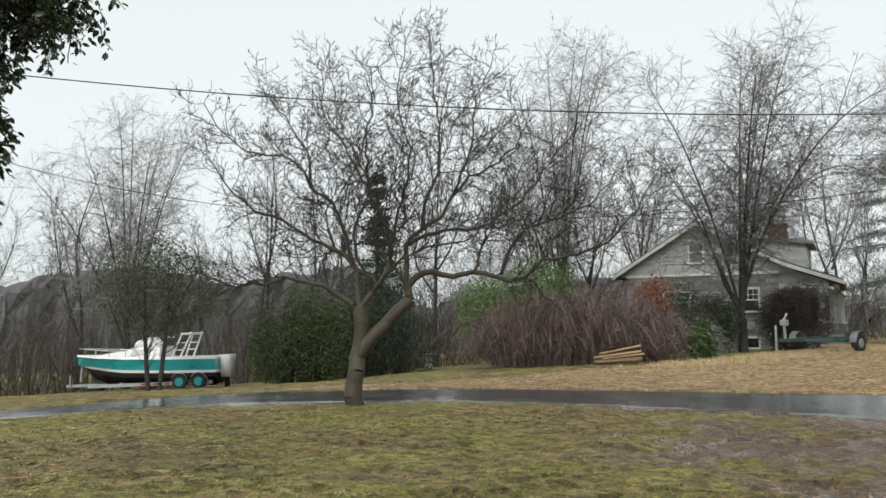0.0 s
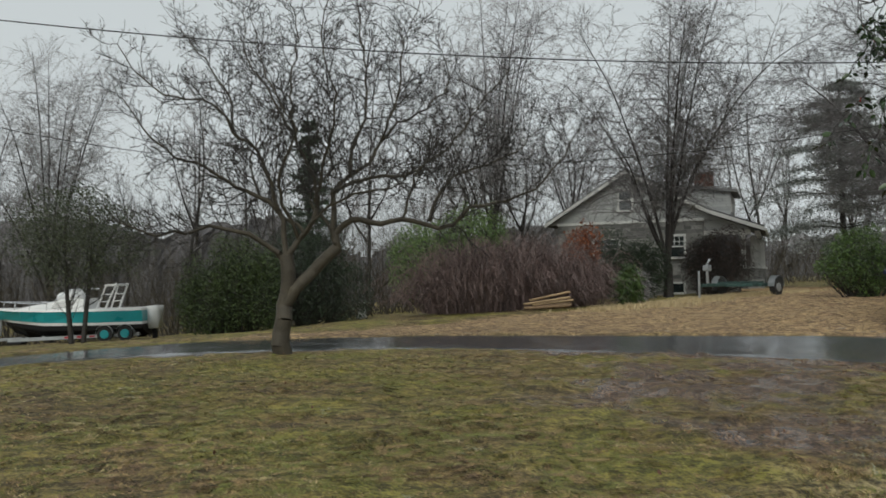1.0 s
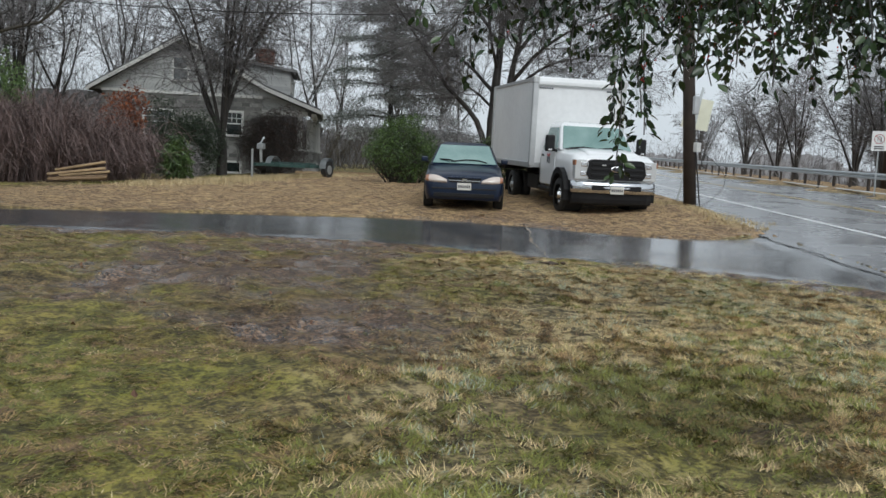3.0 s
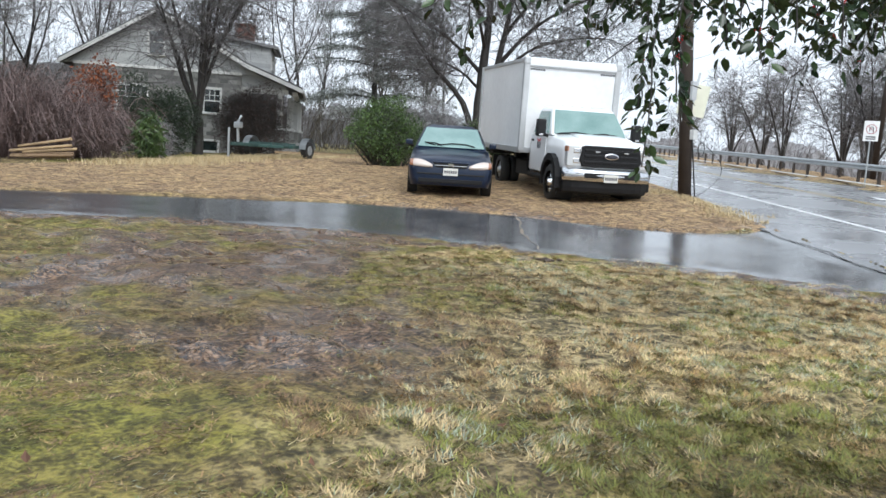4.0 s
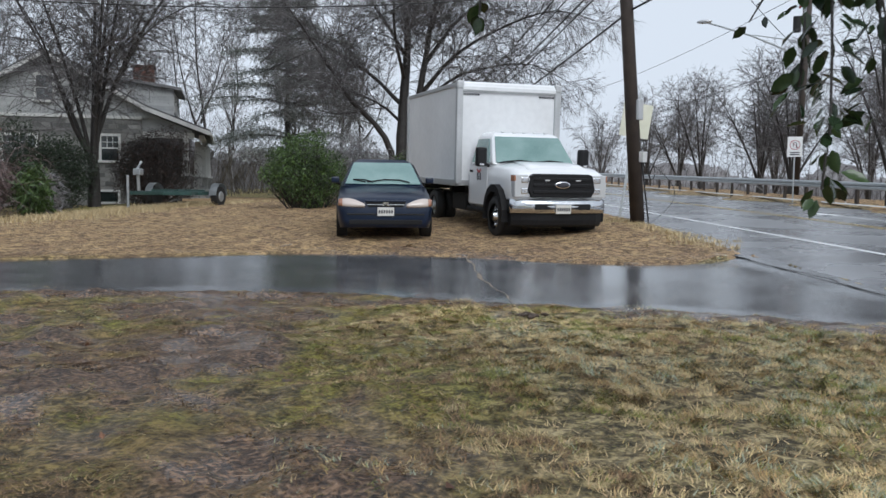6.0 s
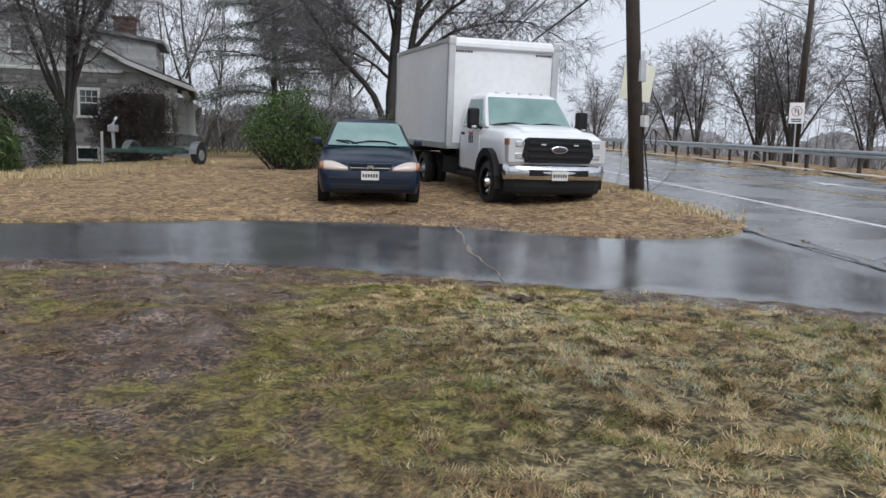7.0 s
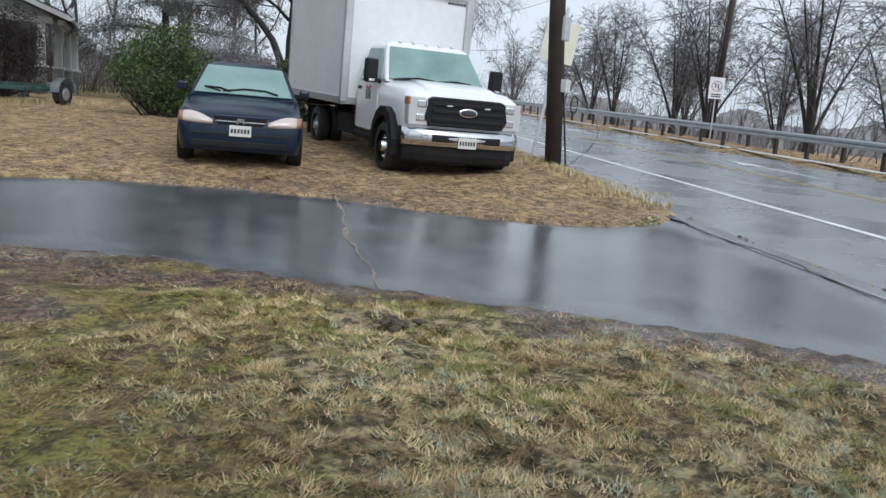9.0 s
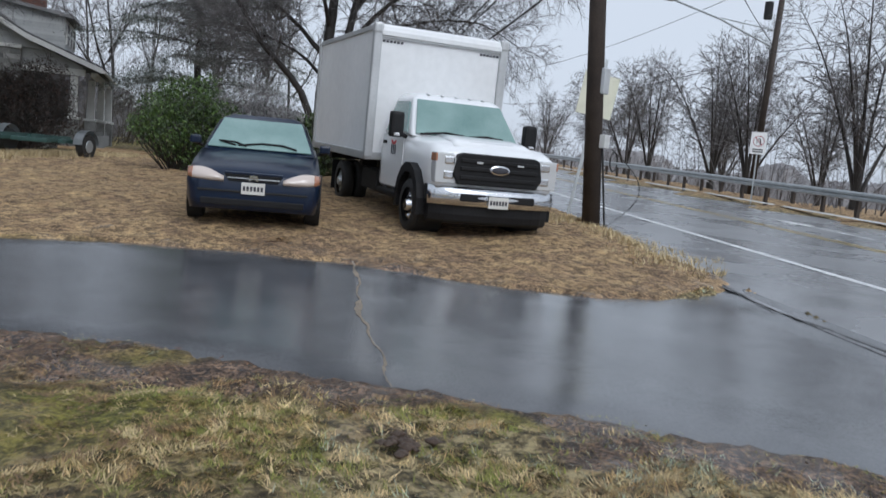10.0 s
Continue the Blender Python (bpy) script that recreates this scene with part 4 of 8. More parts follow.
limbed_tree("lawn_tree", "low spreading leafless tree with lichened trunk beside the driveway", foot(-0.64, 14.3), 17, [
    flat_limb([(0, -0.15), (0.02, 0.45), (0.12, 1.1), (0.09, 1.78)], 0.0, 0.25, 0.155, 2.0),
    flat_limb([(0.10, 0.95), (0.55, 1.50), (1.0, 1.92)], 0.02, 0.155, 0.13, 2.0),
    flat_limb([(0.09, 1.70), (-0.05, 1.86), (-0.35, 2.07), (-0.69, 2.22), (-1.18, 2.3), (-1.55, 2.18), (-2.0, 2.14), (-2.6, 2.35)], -0.15, 0.085, 0.016, 0.28),
    flat_limb([(0.09, 1.72), (0.33, 2.07), (0.63, 2.6), (0.59, 3.2), (0.25, 3.95), (0.18, 4.85), (0.29, 5.76), (0.2, 6.4)], 0.10, 0.085, 0.010, 0.30),
    flat_limb([(0.09, 1.74), (-0.05, 2.6), (-0.58, 2.93), (-0.95, 3.12), (-1.33, 3.42), (-1.85, 3.57), (-2.31, 3.95), (-2.8, 4.65)], 0.12, 0.085, 0.012, 0.25),
    flat_limb([(-0.05, 2.6), (-0.35, 3.57), (-0.76, 3.91), (-1.01, 4.29), (-1.48, 4.4), (-2.0, 4.55), (-2.5, 5.2)], -0.25, 0.06, 0.010, 0.15),
    flat_limb([(-0.76, 3.91), (-0.84, 4.55), (-1.18, 5.08), (-1.75, 5.8)], 0.15, 0.04, 0.008, 0.12, -0.3),
    flat_limb([(0.25, 3.95), (-0.27, 4.85), (-0.65, 5.6), (-0.71, 6.6)], 0.25, 0.045, 0.008, 0.12, 0.2),
    flat_limb([(1.0, 1.92), (0.95, 2.12), (1.08, 2.3), (1.38, 2.39), (1.76, 2.33), (2.13, 2.39), (2.51, 2.3), (3.04, 2.3), (3.34, 2.6), (3.79, 2.67), (4.47, 2.9), (4.9, 3.35), (5.3, 4.0)], -0.12, 0.10, 0.012, 0.34),
    flat_limb([(2.62, 2.36), (2.81, 2.82), (3.11, 3.2), (3.77, 3.42), (4.47, 3.8), (5.0, 4.5)], 0.2, 0.055, 0.010, 0.15, -0.2),
    flat_limb([(0.95, 2.05), (0.92, 2.9), (1.23, 3.2), (1.6, 3.5), (1.8, 3.88), (2.13, 4.21), (2.66, 4.55), (3.11, 5.0), (3.0, 5.7)], 0.15, 0.09, 0.010, 0.25),
    flat_limb([(1.23, 3.2), (1.23, 3.65), (1.46, 4.1), (1.55, 4.63), (1.49, 5.6), (1.37, 7.0)], 0.10, 0.06, 0.008, 0.15, 0.1),
    flat_limb([(1.8, 3.88), (2.13, 4.63), (2.2, 5.45), (2.5, 6.3)], -0.25, 0.045, 0.008, 0.12, 0.3),
    flat_limb([(0.92, 2.9), (1.46, 3.12), (2.2, 3.2), (2.81, 3.5), (3.41, 4.25), (3.95, 4.9)], -0.3, 0.06, 0.010, 0.15, 0.1),
    flat_limb([(0.6, 2.7), (0.8, 3.5), (1.0, 4.3), (0.8, 5.2), (0.9, 6.2)], -0.45, 0.05, 0.008, 0.12),
    flat_limb([(0.3, 2.1), (0.0, 3.0), (0.3, 3.8), (-0.1, 4.6), (-0.3, 5.4)], -0.5, 0.05, 0.008, 0.2),
    flat_limb([(0.4, 2.2), (-0.2, 2.7), (-0.6, 3.4), (-0.4, 4.2), (-0.6, 4.9)], 0.4, 0.05, 0.008, 0.15),
    flat_limb([(0.9, 2.2), (0.5, 2.9), (0.9, 3.5), (0.6, 4.3), (1.1, 5.2)], 0.5, 0.05, 0.008, 0.15),
    flat_limb([(0.33, 2.07), (0.7, 2.5), (1.3, 2.8), (1.9, 2.9), (2.5, 3.3)], -0.5, 0.05, 0.008, 0.15),
    flat_limb([(2.13, 2.39), (2.4, 3.2), (2.9, 3.9), (3.2, 4.6)], 0.45, 0.045, 0.008, 0.15, -0.2)],
    GNARLED, BARK_LICHEN, BARK)
# the tall vase-shaped tree before the house
yard = limbed_tree("yard_tree", "tall vase-shaped leafless tree glazed with ice beside the house", foot(14.4, 33), 12, [
    *fan_limbs(3, 6, 1.5, 13.6, 5.2, 0.15, 1.2, 0.18),
    ([(0, 0, 1.7), (-0.7, -0.2, 2.8), (-1.3, -0.5, 4.2), (-1.9, -0.8, 5.6), (-2.9, -1.2, 6.9)], 0.10, 0.012, 0.2),
    ([(0, 0, 2.2), (1.1, -0.3, 5.3), (2.9, -0.8, 8.4), (4.7, -1.3, 10.3), (6.3, -1.8, 11.2)], 0.11, 0.012, 0.2),
    ([(0.9, 0, 4.6), (2.2, 0.5, 6.5), (3.9, 0.7, 7.8), (5.4, 0.8, 8.2), (6.2, 0.8, 7.8)], 0.07, 0.012, 0.15)], ARCHED)
tall = limbed_tree("yard_tree", "tall rounded leafless tree glazed with ice among the woods", foot(8.0, 39.4), 14, fan_limbs(5, 8, 2.6, 15.6, 5.8, 0.14, 1.2, 0.2), ARCHED | dict(dense=4.5, gap=(0.27, 0.26, 0.2), thin=0.0075), twig_mat=TWIG_PALE)
c = copy_thing(tall, pose(0, 0, 0))
c.matrix_basis = pose(*foot(-14.2, 42.7), 0, 0, 70) @ Matrix.Scale(0.94, 4)
# trees behind the truck
limbed_tree("roadside_tree", "tall twin-stemmed leafless tree with iced drooping twigs behind the truck", foot(23.6, 26.6), 21, [
    ([(-0.2, 0, -0.2), (-0.15, 0, 3.0), (0.0, 0.1, 6.5), (-0.3, 0.1, 9.5), (-0.5, 0, 12.4)], 0.34, 0.02, 0.42),
    ([(0.1, 0, -0.2), (0.2, 0, 2.2), (0.85, -0.1, 6.3), (1.3, -0.2, 9.0), (1.5, 0, 12.0)], 0.25, 0.02, 0.38),
    ([(-0.3, 0, 0.6), (-0.8, -0.3, 2.4), (-2.0, -0.8, 3.7), (-2.6, -1.1, 4.6), (-3.4, -1.4, 5.8), (-4.6, -1.6, 7.4), (-5.6, -1.6, 8.4)], 0.17, 0.014, 0.25),
    ([(-0.15, 0, 3.6), (-1.5, 0.6, 4.9), (-3.0, 1.2, 5.9), (-5.0, 1.6, 6.9), (-6.4, 1.7, 6.9)], 0.10, 0.012, 0.15),
    ([(0.5, 0, 4.0), (1.8, -0.5, 5.4), (3.6, -1.0, 6.4), (5.4, -1.3, 6.9), (6.8, -1.5, 6.5)], 0.11, 0.012, 0.15),
    ([(0.7, 0, 5.2), (2.0, 0.6, 7.0), (3.8, 1.1, 8.4), (5.6, 1.3, 9.0), (6.6, 1.3, 8.8)], 0.10, 0.012, 0.15),
    ([(0.0, 0.1, 5.4), (-1.2, -0.5, 7.2), (-2.8, -0.9, 9.0), (-4.0, -1.0, 10.4)], 0.09, 0.012, 0.15),
    ([(0.1, 0.1, 6.5), (0.6, 1.6, 8.2), (1.0, 3.0, 9.6), (1.2, 4.2, 10.4)], 0.09, 0.012, 0.15),
    ([(-0.1, 0, 4.6), (-0.4, -1.6, 6.2), (-0.2, -3.2, 7.4), (0.2, -4.6, 7.8)], 0.09, 0.012, 0.15),
    ([(0.4, 0, 3.4), (1.6, 0.4, 4.6), (3.2, 0.7, 5.2), (4.9, 0.9, 5.3), (6.2, 1.0, 4.7)], 0.09, 0.012, 0.15),
    ([(-0.1, 0, 2.9), (-1.2, 0.9, 3.8), (-2.8, 1.6, 4.4), (-4.6, 2.0, 4.5)], 0.08, 0.012, 0.15),
    ([(0.9, -0.1, 6.5), (1.8, -1.2, 8.4), (2.8, -2.0, 10.2), (3.2, -2.4, 11.4)], 0.08, 0.012, 0.15)], ICED, turn=-45)
conifer("cedar_tree", "tall narrow dark cedar behind the lawn tree", foot(-1.0, 37.5), 3, 9.6, 1.5, LEAF_DARK, 0.2, 9000, 18, -0.1, 0.05)
conifer("white_pine", "grey-green pine weighed down with ice behind the shrubs", foot(25.2, 36.8), 4, 11.0, 6.0, LEAF_GREY, 0.15, 34000, 11, -0.5, 0.2)
# woods: four moulds, copied
WOODS = []
for k in range(4):
    rng_w = np.random.default_rng(100 + k)
    side_ = (-1) ** k
    lines_ = [([(0, 0, -0.2), (rng_w.normal(0, .15), rng_w.normal(0, .15), 4.0), (rng_w.normal(0, .4), rng_w.normal(0, .4), 8.5), (rng_w.normal(0, .6), rng_w.normal(0, .6), 12.5 + k * 0.6)], 0.17, 0.02, 0.28),
              ([(0, 0, 3.2 + 0.4 * k), (1.0 * side_, 0.5, 6.0), (1.7 * side_, 0.9, 9.0), (2.1 * side_, 1.1, 11.5)], 0.09, 0.015, 0.2),
              ([(0, 0, 4.4 + 0.3 * k), (-1.1 * side_, -0.5, 7.0), (-1.9 * side_, -0.9, 9.6), (-2.2 * side_, -1.0, 11.6)], 0.08, 0.015, 0.2),
              ([(0, 0, 5.2), (0.4, -1.2, 7.6), (0.7, -2.0, 10.4)], 0.07, 0.015, 0.2)]
    WOODS.append(limbed_tree("woodland_tree", "bare grey woodland tree among leafless woods", (0, 0, 0), 40 + k, lines_, WOODED, twig_mat=TWIG_PALE if k % 2 else TWIG, group="woodland trees"))
rng_p = np.random.default_rng(9)
WOOD_SPOTS = [(-18, 47), (-8, 45), (-3, 48), (2, 46), (9, 50), (-24, 44), (-21, 38), (-29, 40), (-12, 54), (0, 58), (7, 60), (13, 60), (-34, 48), (-22, 56),
              (10, 45), (18, 58), (24, 56), (29, 52), (22, 66), (31, 60), (35, 52), (38, 62), (33, 43), (37, 46), (-30, 31), (-36, 34), (-26, 50), (-5, 52), (15, 52), (27, 62)]
for n_, (px, py) in enumerate(WOOD_SPOTS):
    src = WOODS[n_ % 4]
    m = pose(*foot(px + rng_p.normal(0, .6), py + rng_p.normal(0, .6)), 0, 0, rng_p.uniform(0, 360)) @ Matrix.Scale(rng_p.uniform(0.78, 1.05), 4)
    if n_ < 4:
        src.matrix_basis = m
    else:
        c = copy_thing(src, pose(0, 0, 0))
        c.matrix_basis = m
ROADSIDE = []
for k in range(3):
    ROADSIDE.append(limbed_tree("roadside_tree", "bare iced tree with several leaning stems behind the guardrail", (0, 0, 0), 60 + k, fan_limbs(70 + k, 6 + k, 0.7, 9.0, 4.6, 0.17, 1.12, 0.22), VERGE, group="trees behind the guardrail"))
ROAD_SPOTS = [(40.5, 23.0, 1.12), (49, 22.5, 0.95), (56, 24, 1.0), (66, 24, 1.0), (76, 26, 1.1), (88, 27, 1.1), (46, 32, 1.05), (60, 34, 1.1), (78, 36, 1.1), (34, 24.5, 1.0), (30, 30, 1.0), (110, 28, 1.1)]
for n_, (s_, l_, k_) in enumerate(ROAD_SPOTS):
    px, py = road_point(s_, l_)
    m = pose(*foot(px, py), 0, 0, rng_p.uniform(0, 360)) @ Matrix.Scale(k_, 4)
    c = ROADSIDE[n_] if n_ < 3 else copy_thing(ROADSIDE[n_ % 3], pose(0, 0, 0))
    c.matrix_basis = m


def thicket(name, label, spots, seed, height_, mat_, count):
    """Far brush that nobody could count: thin upright stems and twigs in a band."""
    rng = np.random.default_rng(seed)
    spots = np.array(spots, float)
    segs = []
    for _ in range(count):
        k = rng.integers(0, len(spots) - 1)
        c = spots[k] + (spots[k + 1] - spots[k]) * rng.random() + rng.normal(0, 2.2, 2)
        p = np.array([c[0], c[1], ground_at(*c) - 0.1])
        h = height_ * rng.uniform(0.4, 1.1)
        d = np.array([rng.normal(0, .38), rng.normal(0, .38), 1.0])
        q = p + d * h
        segs.append((p, q, 0.035, 0.012, 0))
        for _ in range(7):
            a = p + d * h * rng.uniform(0.25, 1)
            e = rng.normal(0, 1, 3) + np.array([0, 0, 0.7])
            e /= np.linalg.norm(e)
            b = a + e * h * rng.uniform(0.1, 0.3)
            segs.append((a, b, 0.012, 0.007, 0))
            for _ in range(2):
                g = e + rng.normal(0, .6, 3)
                segs.append((b, b + g * h * 0.1, 0.007, 0.005, 0))
    ob = array_mesh(name, *spikes(segs), mat_)
    return tagged(ob, label, "undergrowth", kind="stuff")


thicket("undergrowth", "grey-brown leafless brush at the wood's foot", [(-42, 36), (-30, 36), (-20, 39), (-10, 42), (0, 42), (8, 44), (14, 52), (26, 58), (40, 52)], 3, 5.0, BARK_LICHEN, 1500)
thicket("undergrowth", "tall leafless saplings in the woods", [(-50, 44), (-30, 46), (-15, 50), (0, 52), (10, 56), (26, 66), (44, 58)], 5, 9.5, TWIG, 1250)
thicket("undergrowth", "bare brush below the guardrail", [tuple(road_point(s, 26)) for s in (25, 60, 100, 140)], 4, 4.5, TWIG, 420)


def far_woods(name, label, line, h, seed, mat_):
    """The hazy ridge of woods beyond everything: a deep ragged mass, seen only between trunks."""
    rng = np.random.default_rng(seed)
    line = np.array(line, float)
    d = np.r_[0, np.cumsum(np.linalg.norm(np.diff(line, axis=0), axis=1))]
    n = int(d[-1] / 0.5)
    t = np.linspace(0, d[-1], n)
    xy = np.stack([np.interp(t, d, line[:, i]) for i in range(2)], 1)
    tops = h * (0.8 + 0.5 * lumps(t, t * 0, 9.0, seed) + 0.15 * lumps(t, t * 0 + 3, 2.5, seed + 1) + 0.10 * (rng.random(n) - 0.5))
    v, f = [], []
    for k, (lift, back) in enumerate(((-3.0, 0.0), (0.45, 0.6), (0.8, 1.6), (1.0, 3.0))):
        out = xy + (xy - xy.mean(0)) / np.linalg.norm(xy - xy.mean(0), axis=1, keepdims=True) * back + rng.normal(0, 0.5, (n, 2))
        z = -3.0 * np.ones(n) if lift < 0 else tops * lift
        v.append(np.c_[out, z])
    v = np.concatenate(v)
    i = np.arange(4 * n).reshape(4, n)
    f = np.stack([i[:-1, :-1], i[:-1, 1:], i[1:, 1:], i[1:, :-1]], -1).reshape(-1, 4)
    ob = array_mesh(name, v, f, mat_)
    return tagged(ob, label, "far woods", kind="structure")


# aerial haze is put into these greys, palest on the far ridge
FAR_WOOD = material("far_woods_haze_tint", (0.17, 0.165, 0.172), (0.30, 0.295, 0.305), 0.9, 0.25, 1.6, 1.0)
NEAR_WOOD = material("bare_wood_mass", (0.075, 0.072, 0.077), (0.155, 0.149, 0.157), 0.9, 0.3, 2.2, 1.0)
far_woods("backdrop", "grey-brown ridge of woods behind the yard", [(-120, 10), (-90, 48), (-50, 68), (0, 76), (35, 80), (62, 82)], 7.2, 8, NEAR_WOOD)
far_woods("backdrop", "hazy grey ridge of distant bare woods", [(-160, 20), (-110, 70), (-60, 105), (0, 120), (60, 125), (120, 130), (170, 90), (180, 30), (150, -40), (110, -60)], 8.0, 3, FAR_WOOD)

# evergreens and bushes in the yard
foliage("cedar_bush", "dense dark green cedar bush beside the drive", "bush", foot(-3.4, 30), 7, [(-1.0, 0, 1.1, 1.0, 1.0, 1.4), (0.0, 0, 1.5, 0.9, 0.9, 1.7), (0.9, 0.2, 1.3, 0.9, 1.0, 1.5), (-1.4, -0.2, 2.2, 0.5, 0.5, 0.8), (-0.5, 0.1, 2.9, 0.5, 0.5, 0.9), (0.4, -0.3, 2.7, 0.6, 0.5, 1.0), (1.2, 0.0, 2.4, 0.45, 0.5, 0.8), (-1.8, 0, 1.3, 0.45, 0.5, 0.9)], 24000, 0.09, LEAF_CEDAR)
foliage("cedar_bush", "dense dark cedar bush behind the lawn tree", "bush", foot(-1.2, 31.5), 8, [(0, 0, 1.8, 1.1, 1.0, 2.4), (1.0, 0.3, 2.3, 0.9, 0.9, 2.6), (2.0, 0.3, 1.2, 0.9, 0.9, 1.4), (-1.2, 0.5, 1.6, 1.2, 1.0, 1.9)], 22000, 0.09, LEAF_DARK)
foliage("honeysuckle_bush", "bright green leafy bush behind russet canes", "bush", foot(4.7, 28.9), 9, [(-1.4, 0, 2.0, 1.3, 1.1, 1.4), (0.5, 0, 2.7, 1.5, 1.2, 1.3)], 14000, 0.09, LEAF_BRIGHT)
cane_bush("bramble_thicket", "tangled russet thicket of arching leafless canes", foot(6.3, 27.9), 10, [(-1.3, -0.3, 1.5, 0.9, 2.5), (0.4, -0.1, 1.5, 0.9, 2.7), (1.9, 0, 1.1, 0.8, 2.0), (-2.4, 0.1, 0.8, 0.7, 1.7)], 1500, TWIG_RED, 0.45)
cane_bush("bramble_thicket", "low russet bramble at the foot of the rust-leaved shrub", foot(8.9, 28.4), 20, [(0, 0, 0.9, 0.7, 1.7)], 350, TWIG_RED, 0.4)
foliage("rust_leaved_shrub", "shrub still holding rust-red leaves", "bush", foot(9.3, 29.3), 11, [(0, 0, 1.5, 0.7, 0.7, 1.6), (0.5, 0, 2.3, 0.5, 0.5, 0.9)], 2200, 0.13, LEAF_RUST, twigs=(TWIG_RED, 700, 0.5))
foliage("arching_grass_clump", "pale green arching clump beside the timber pile", "shrub", foot(10.4, 27.0), 13, [(0, 0, 0.7, 0.45, 0.4, 0.8)], 900, 0.34, LEAF_MID, long=7, droop=0.6)
foliage("weeping_shrub", "pale iced weeping shrub", "shrub", foot(11.2, 28.8), 14, [(0, 0, 0.5, 0.6, 0.6, 0.7)], 500, 0.08, TWIG_PALE, twigs=(TWIG_PALE, 1200, 0.5))
foliage("yew_bush", "dark clipped yew under the yard tree", "bush", foot(12.6, 32.5), 15, [(0, 0, 1.1, 1.5, 1.1, 1.4), (0.6, 0, 1.6, 1.0, 0.9, 1.0), (-0.8, 0, 1.9, 0.7, 0.7, 1.3)], 16000, 0.085, LEAF_DARK)
foliage("barberry_bush", "dark reddish bush against the porch wall", "bush", foot(17.75, 35.2), 16, [(0, 0, 1.2, 1.7, 1.1, 1.5), (0.3, 0, 2.1, 1.35, 0.9, 1.1), (-0.9, 0, 1.7, 0.8, 0.8, 1.0)], 9000, 0.09, LEAF_BARBERRY, twigs=(BARK, 3500, 0.45))
foliage("laurel_bush", "glossy green broadleaf laurel behind the parked car", "bush", foot(16.9, 23.6), 17, [(-0.7, 0, 0.95, 0.75, 0.8, 0.55), (0.45, 0, 1.0, 0.8, 0.8, 0.6), (-0.15, 0, 1.65, 0.8, 0.7, 0.55), (0.85, 0.1, 1.45, 0.55, 0.5, 0.4), (-0.95, 0, 1.5, 0.45, 0.4, 0.35), (0.15, -0.2, 2.1, 0.45, 0.4, 0.28), (-0.5, 0, 2.0, 0.35, 0.3, 0.25), (1.25, 0, 1.0, 0.4, 0.4, 0.35), (-1.3, -0.1, 1.05, 0.35, 0.4, 0.3), (0.0, 0, 0.4, 0.9, 0.6, 0.35)], 11000, 0.085, LEAF_LAUREL, long=2.4, droop=0.5)
foliage("iced_shrub", "pale iced twiggy shrub behind the parked car", "bush", foot(19.0, 24.2), 18, [(0, 0, 1.0, 1.3, 0.9, 1.3), (1.2, 0.2, 0.8, 0.9, 0.8, 1.0)], 1500, 0.10, LEAF_GREY, twigs=(TWIG_PALE, 2600, 0.6))
foliage("hedge_bush", "grey-green evergreen beside the truck", "bush", foot(20.4, 22.8), 19, [(0, 0, 0.8, 1.0, 0.8, 1.0)], 2500, 0.14, LEAF_CEDAR)
# slim broadleaf evergreen before the boat
rng_b = np.random.default_rng(31)
slim = bare_tree("slim_tree", "small thin-leaved olive-green tree before the boat", foot(-8.0, 27), 33, [
    ((-0.15, 0, 0), (-0.1, 0, 1), 4.2, 0.09), ((0.2, 0, 0), (0.12, 0, 1), 4.3, 0.09), ((-0.1, 0, 2.0), (-0.6, 0.1, 0.9), 2.4, 0.05), ((0.2, 0, 2.0), (0.6, 0, 0.9), 2.4, 0.05)], dict(seg=(0.4, 0.3, 0.25, 0.2, 0.2), wob=0.08, lift=(0.04, 0.05, 0.02, 0.0, 0), levels=3, bare=(0.15, 0.1, 0.1, 0.1, 0), rate=(3, 5, 6, 0, 0), angle=(22, 60), ratio=(0.46, 0.58, 0.62, 0, 0), thin=0.004, least=0.1), BARK, TWIG)
pts_ = rng_b.normal(0, 1, (12000, 3))
pts_ /= np.linalg.norm(pts_, axis=1, keepdims=True)
pts_ = pts_ * rng_b.random((12000, 1)) ** 0.4 * np.array([2.2, 1.6, 1.75]) * (1 + 0.5 * lumps(pts_[:, 0] * 4, pts_[:, 2] * 4, 0.8, 6)[:, None]) + np.array([0, 0, 3.4])
array_mesh("foliage", *leaves(pts_, 0.085, rng_b, 0, 2.0, 0.2), LEAF_OLIVE, slim)

# ---- vehicles ----


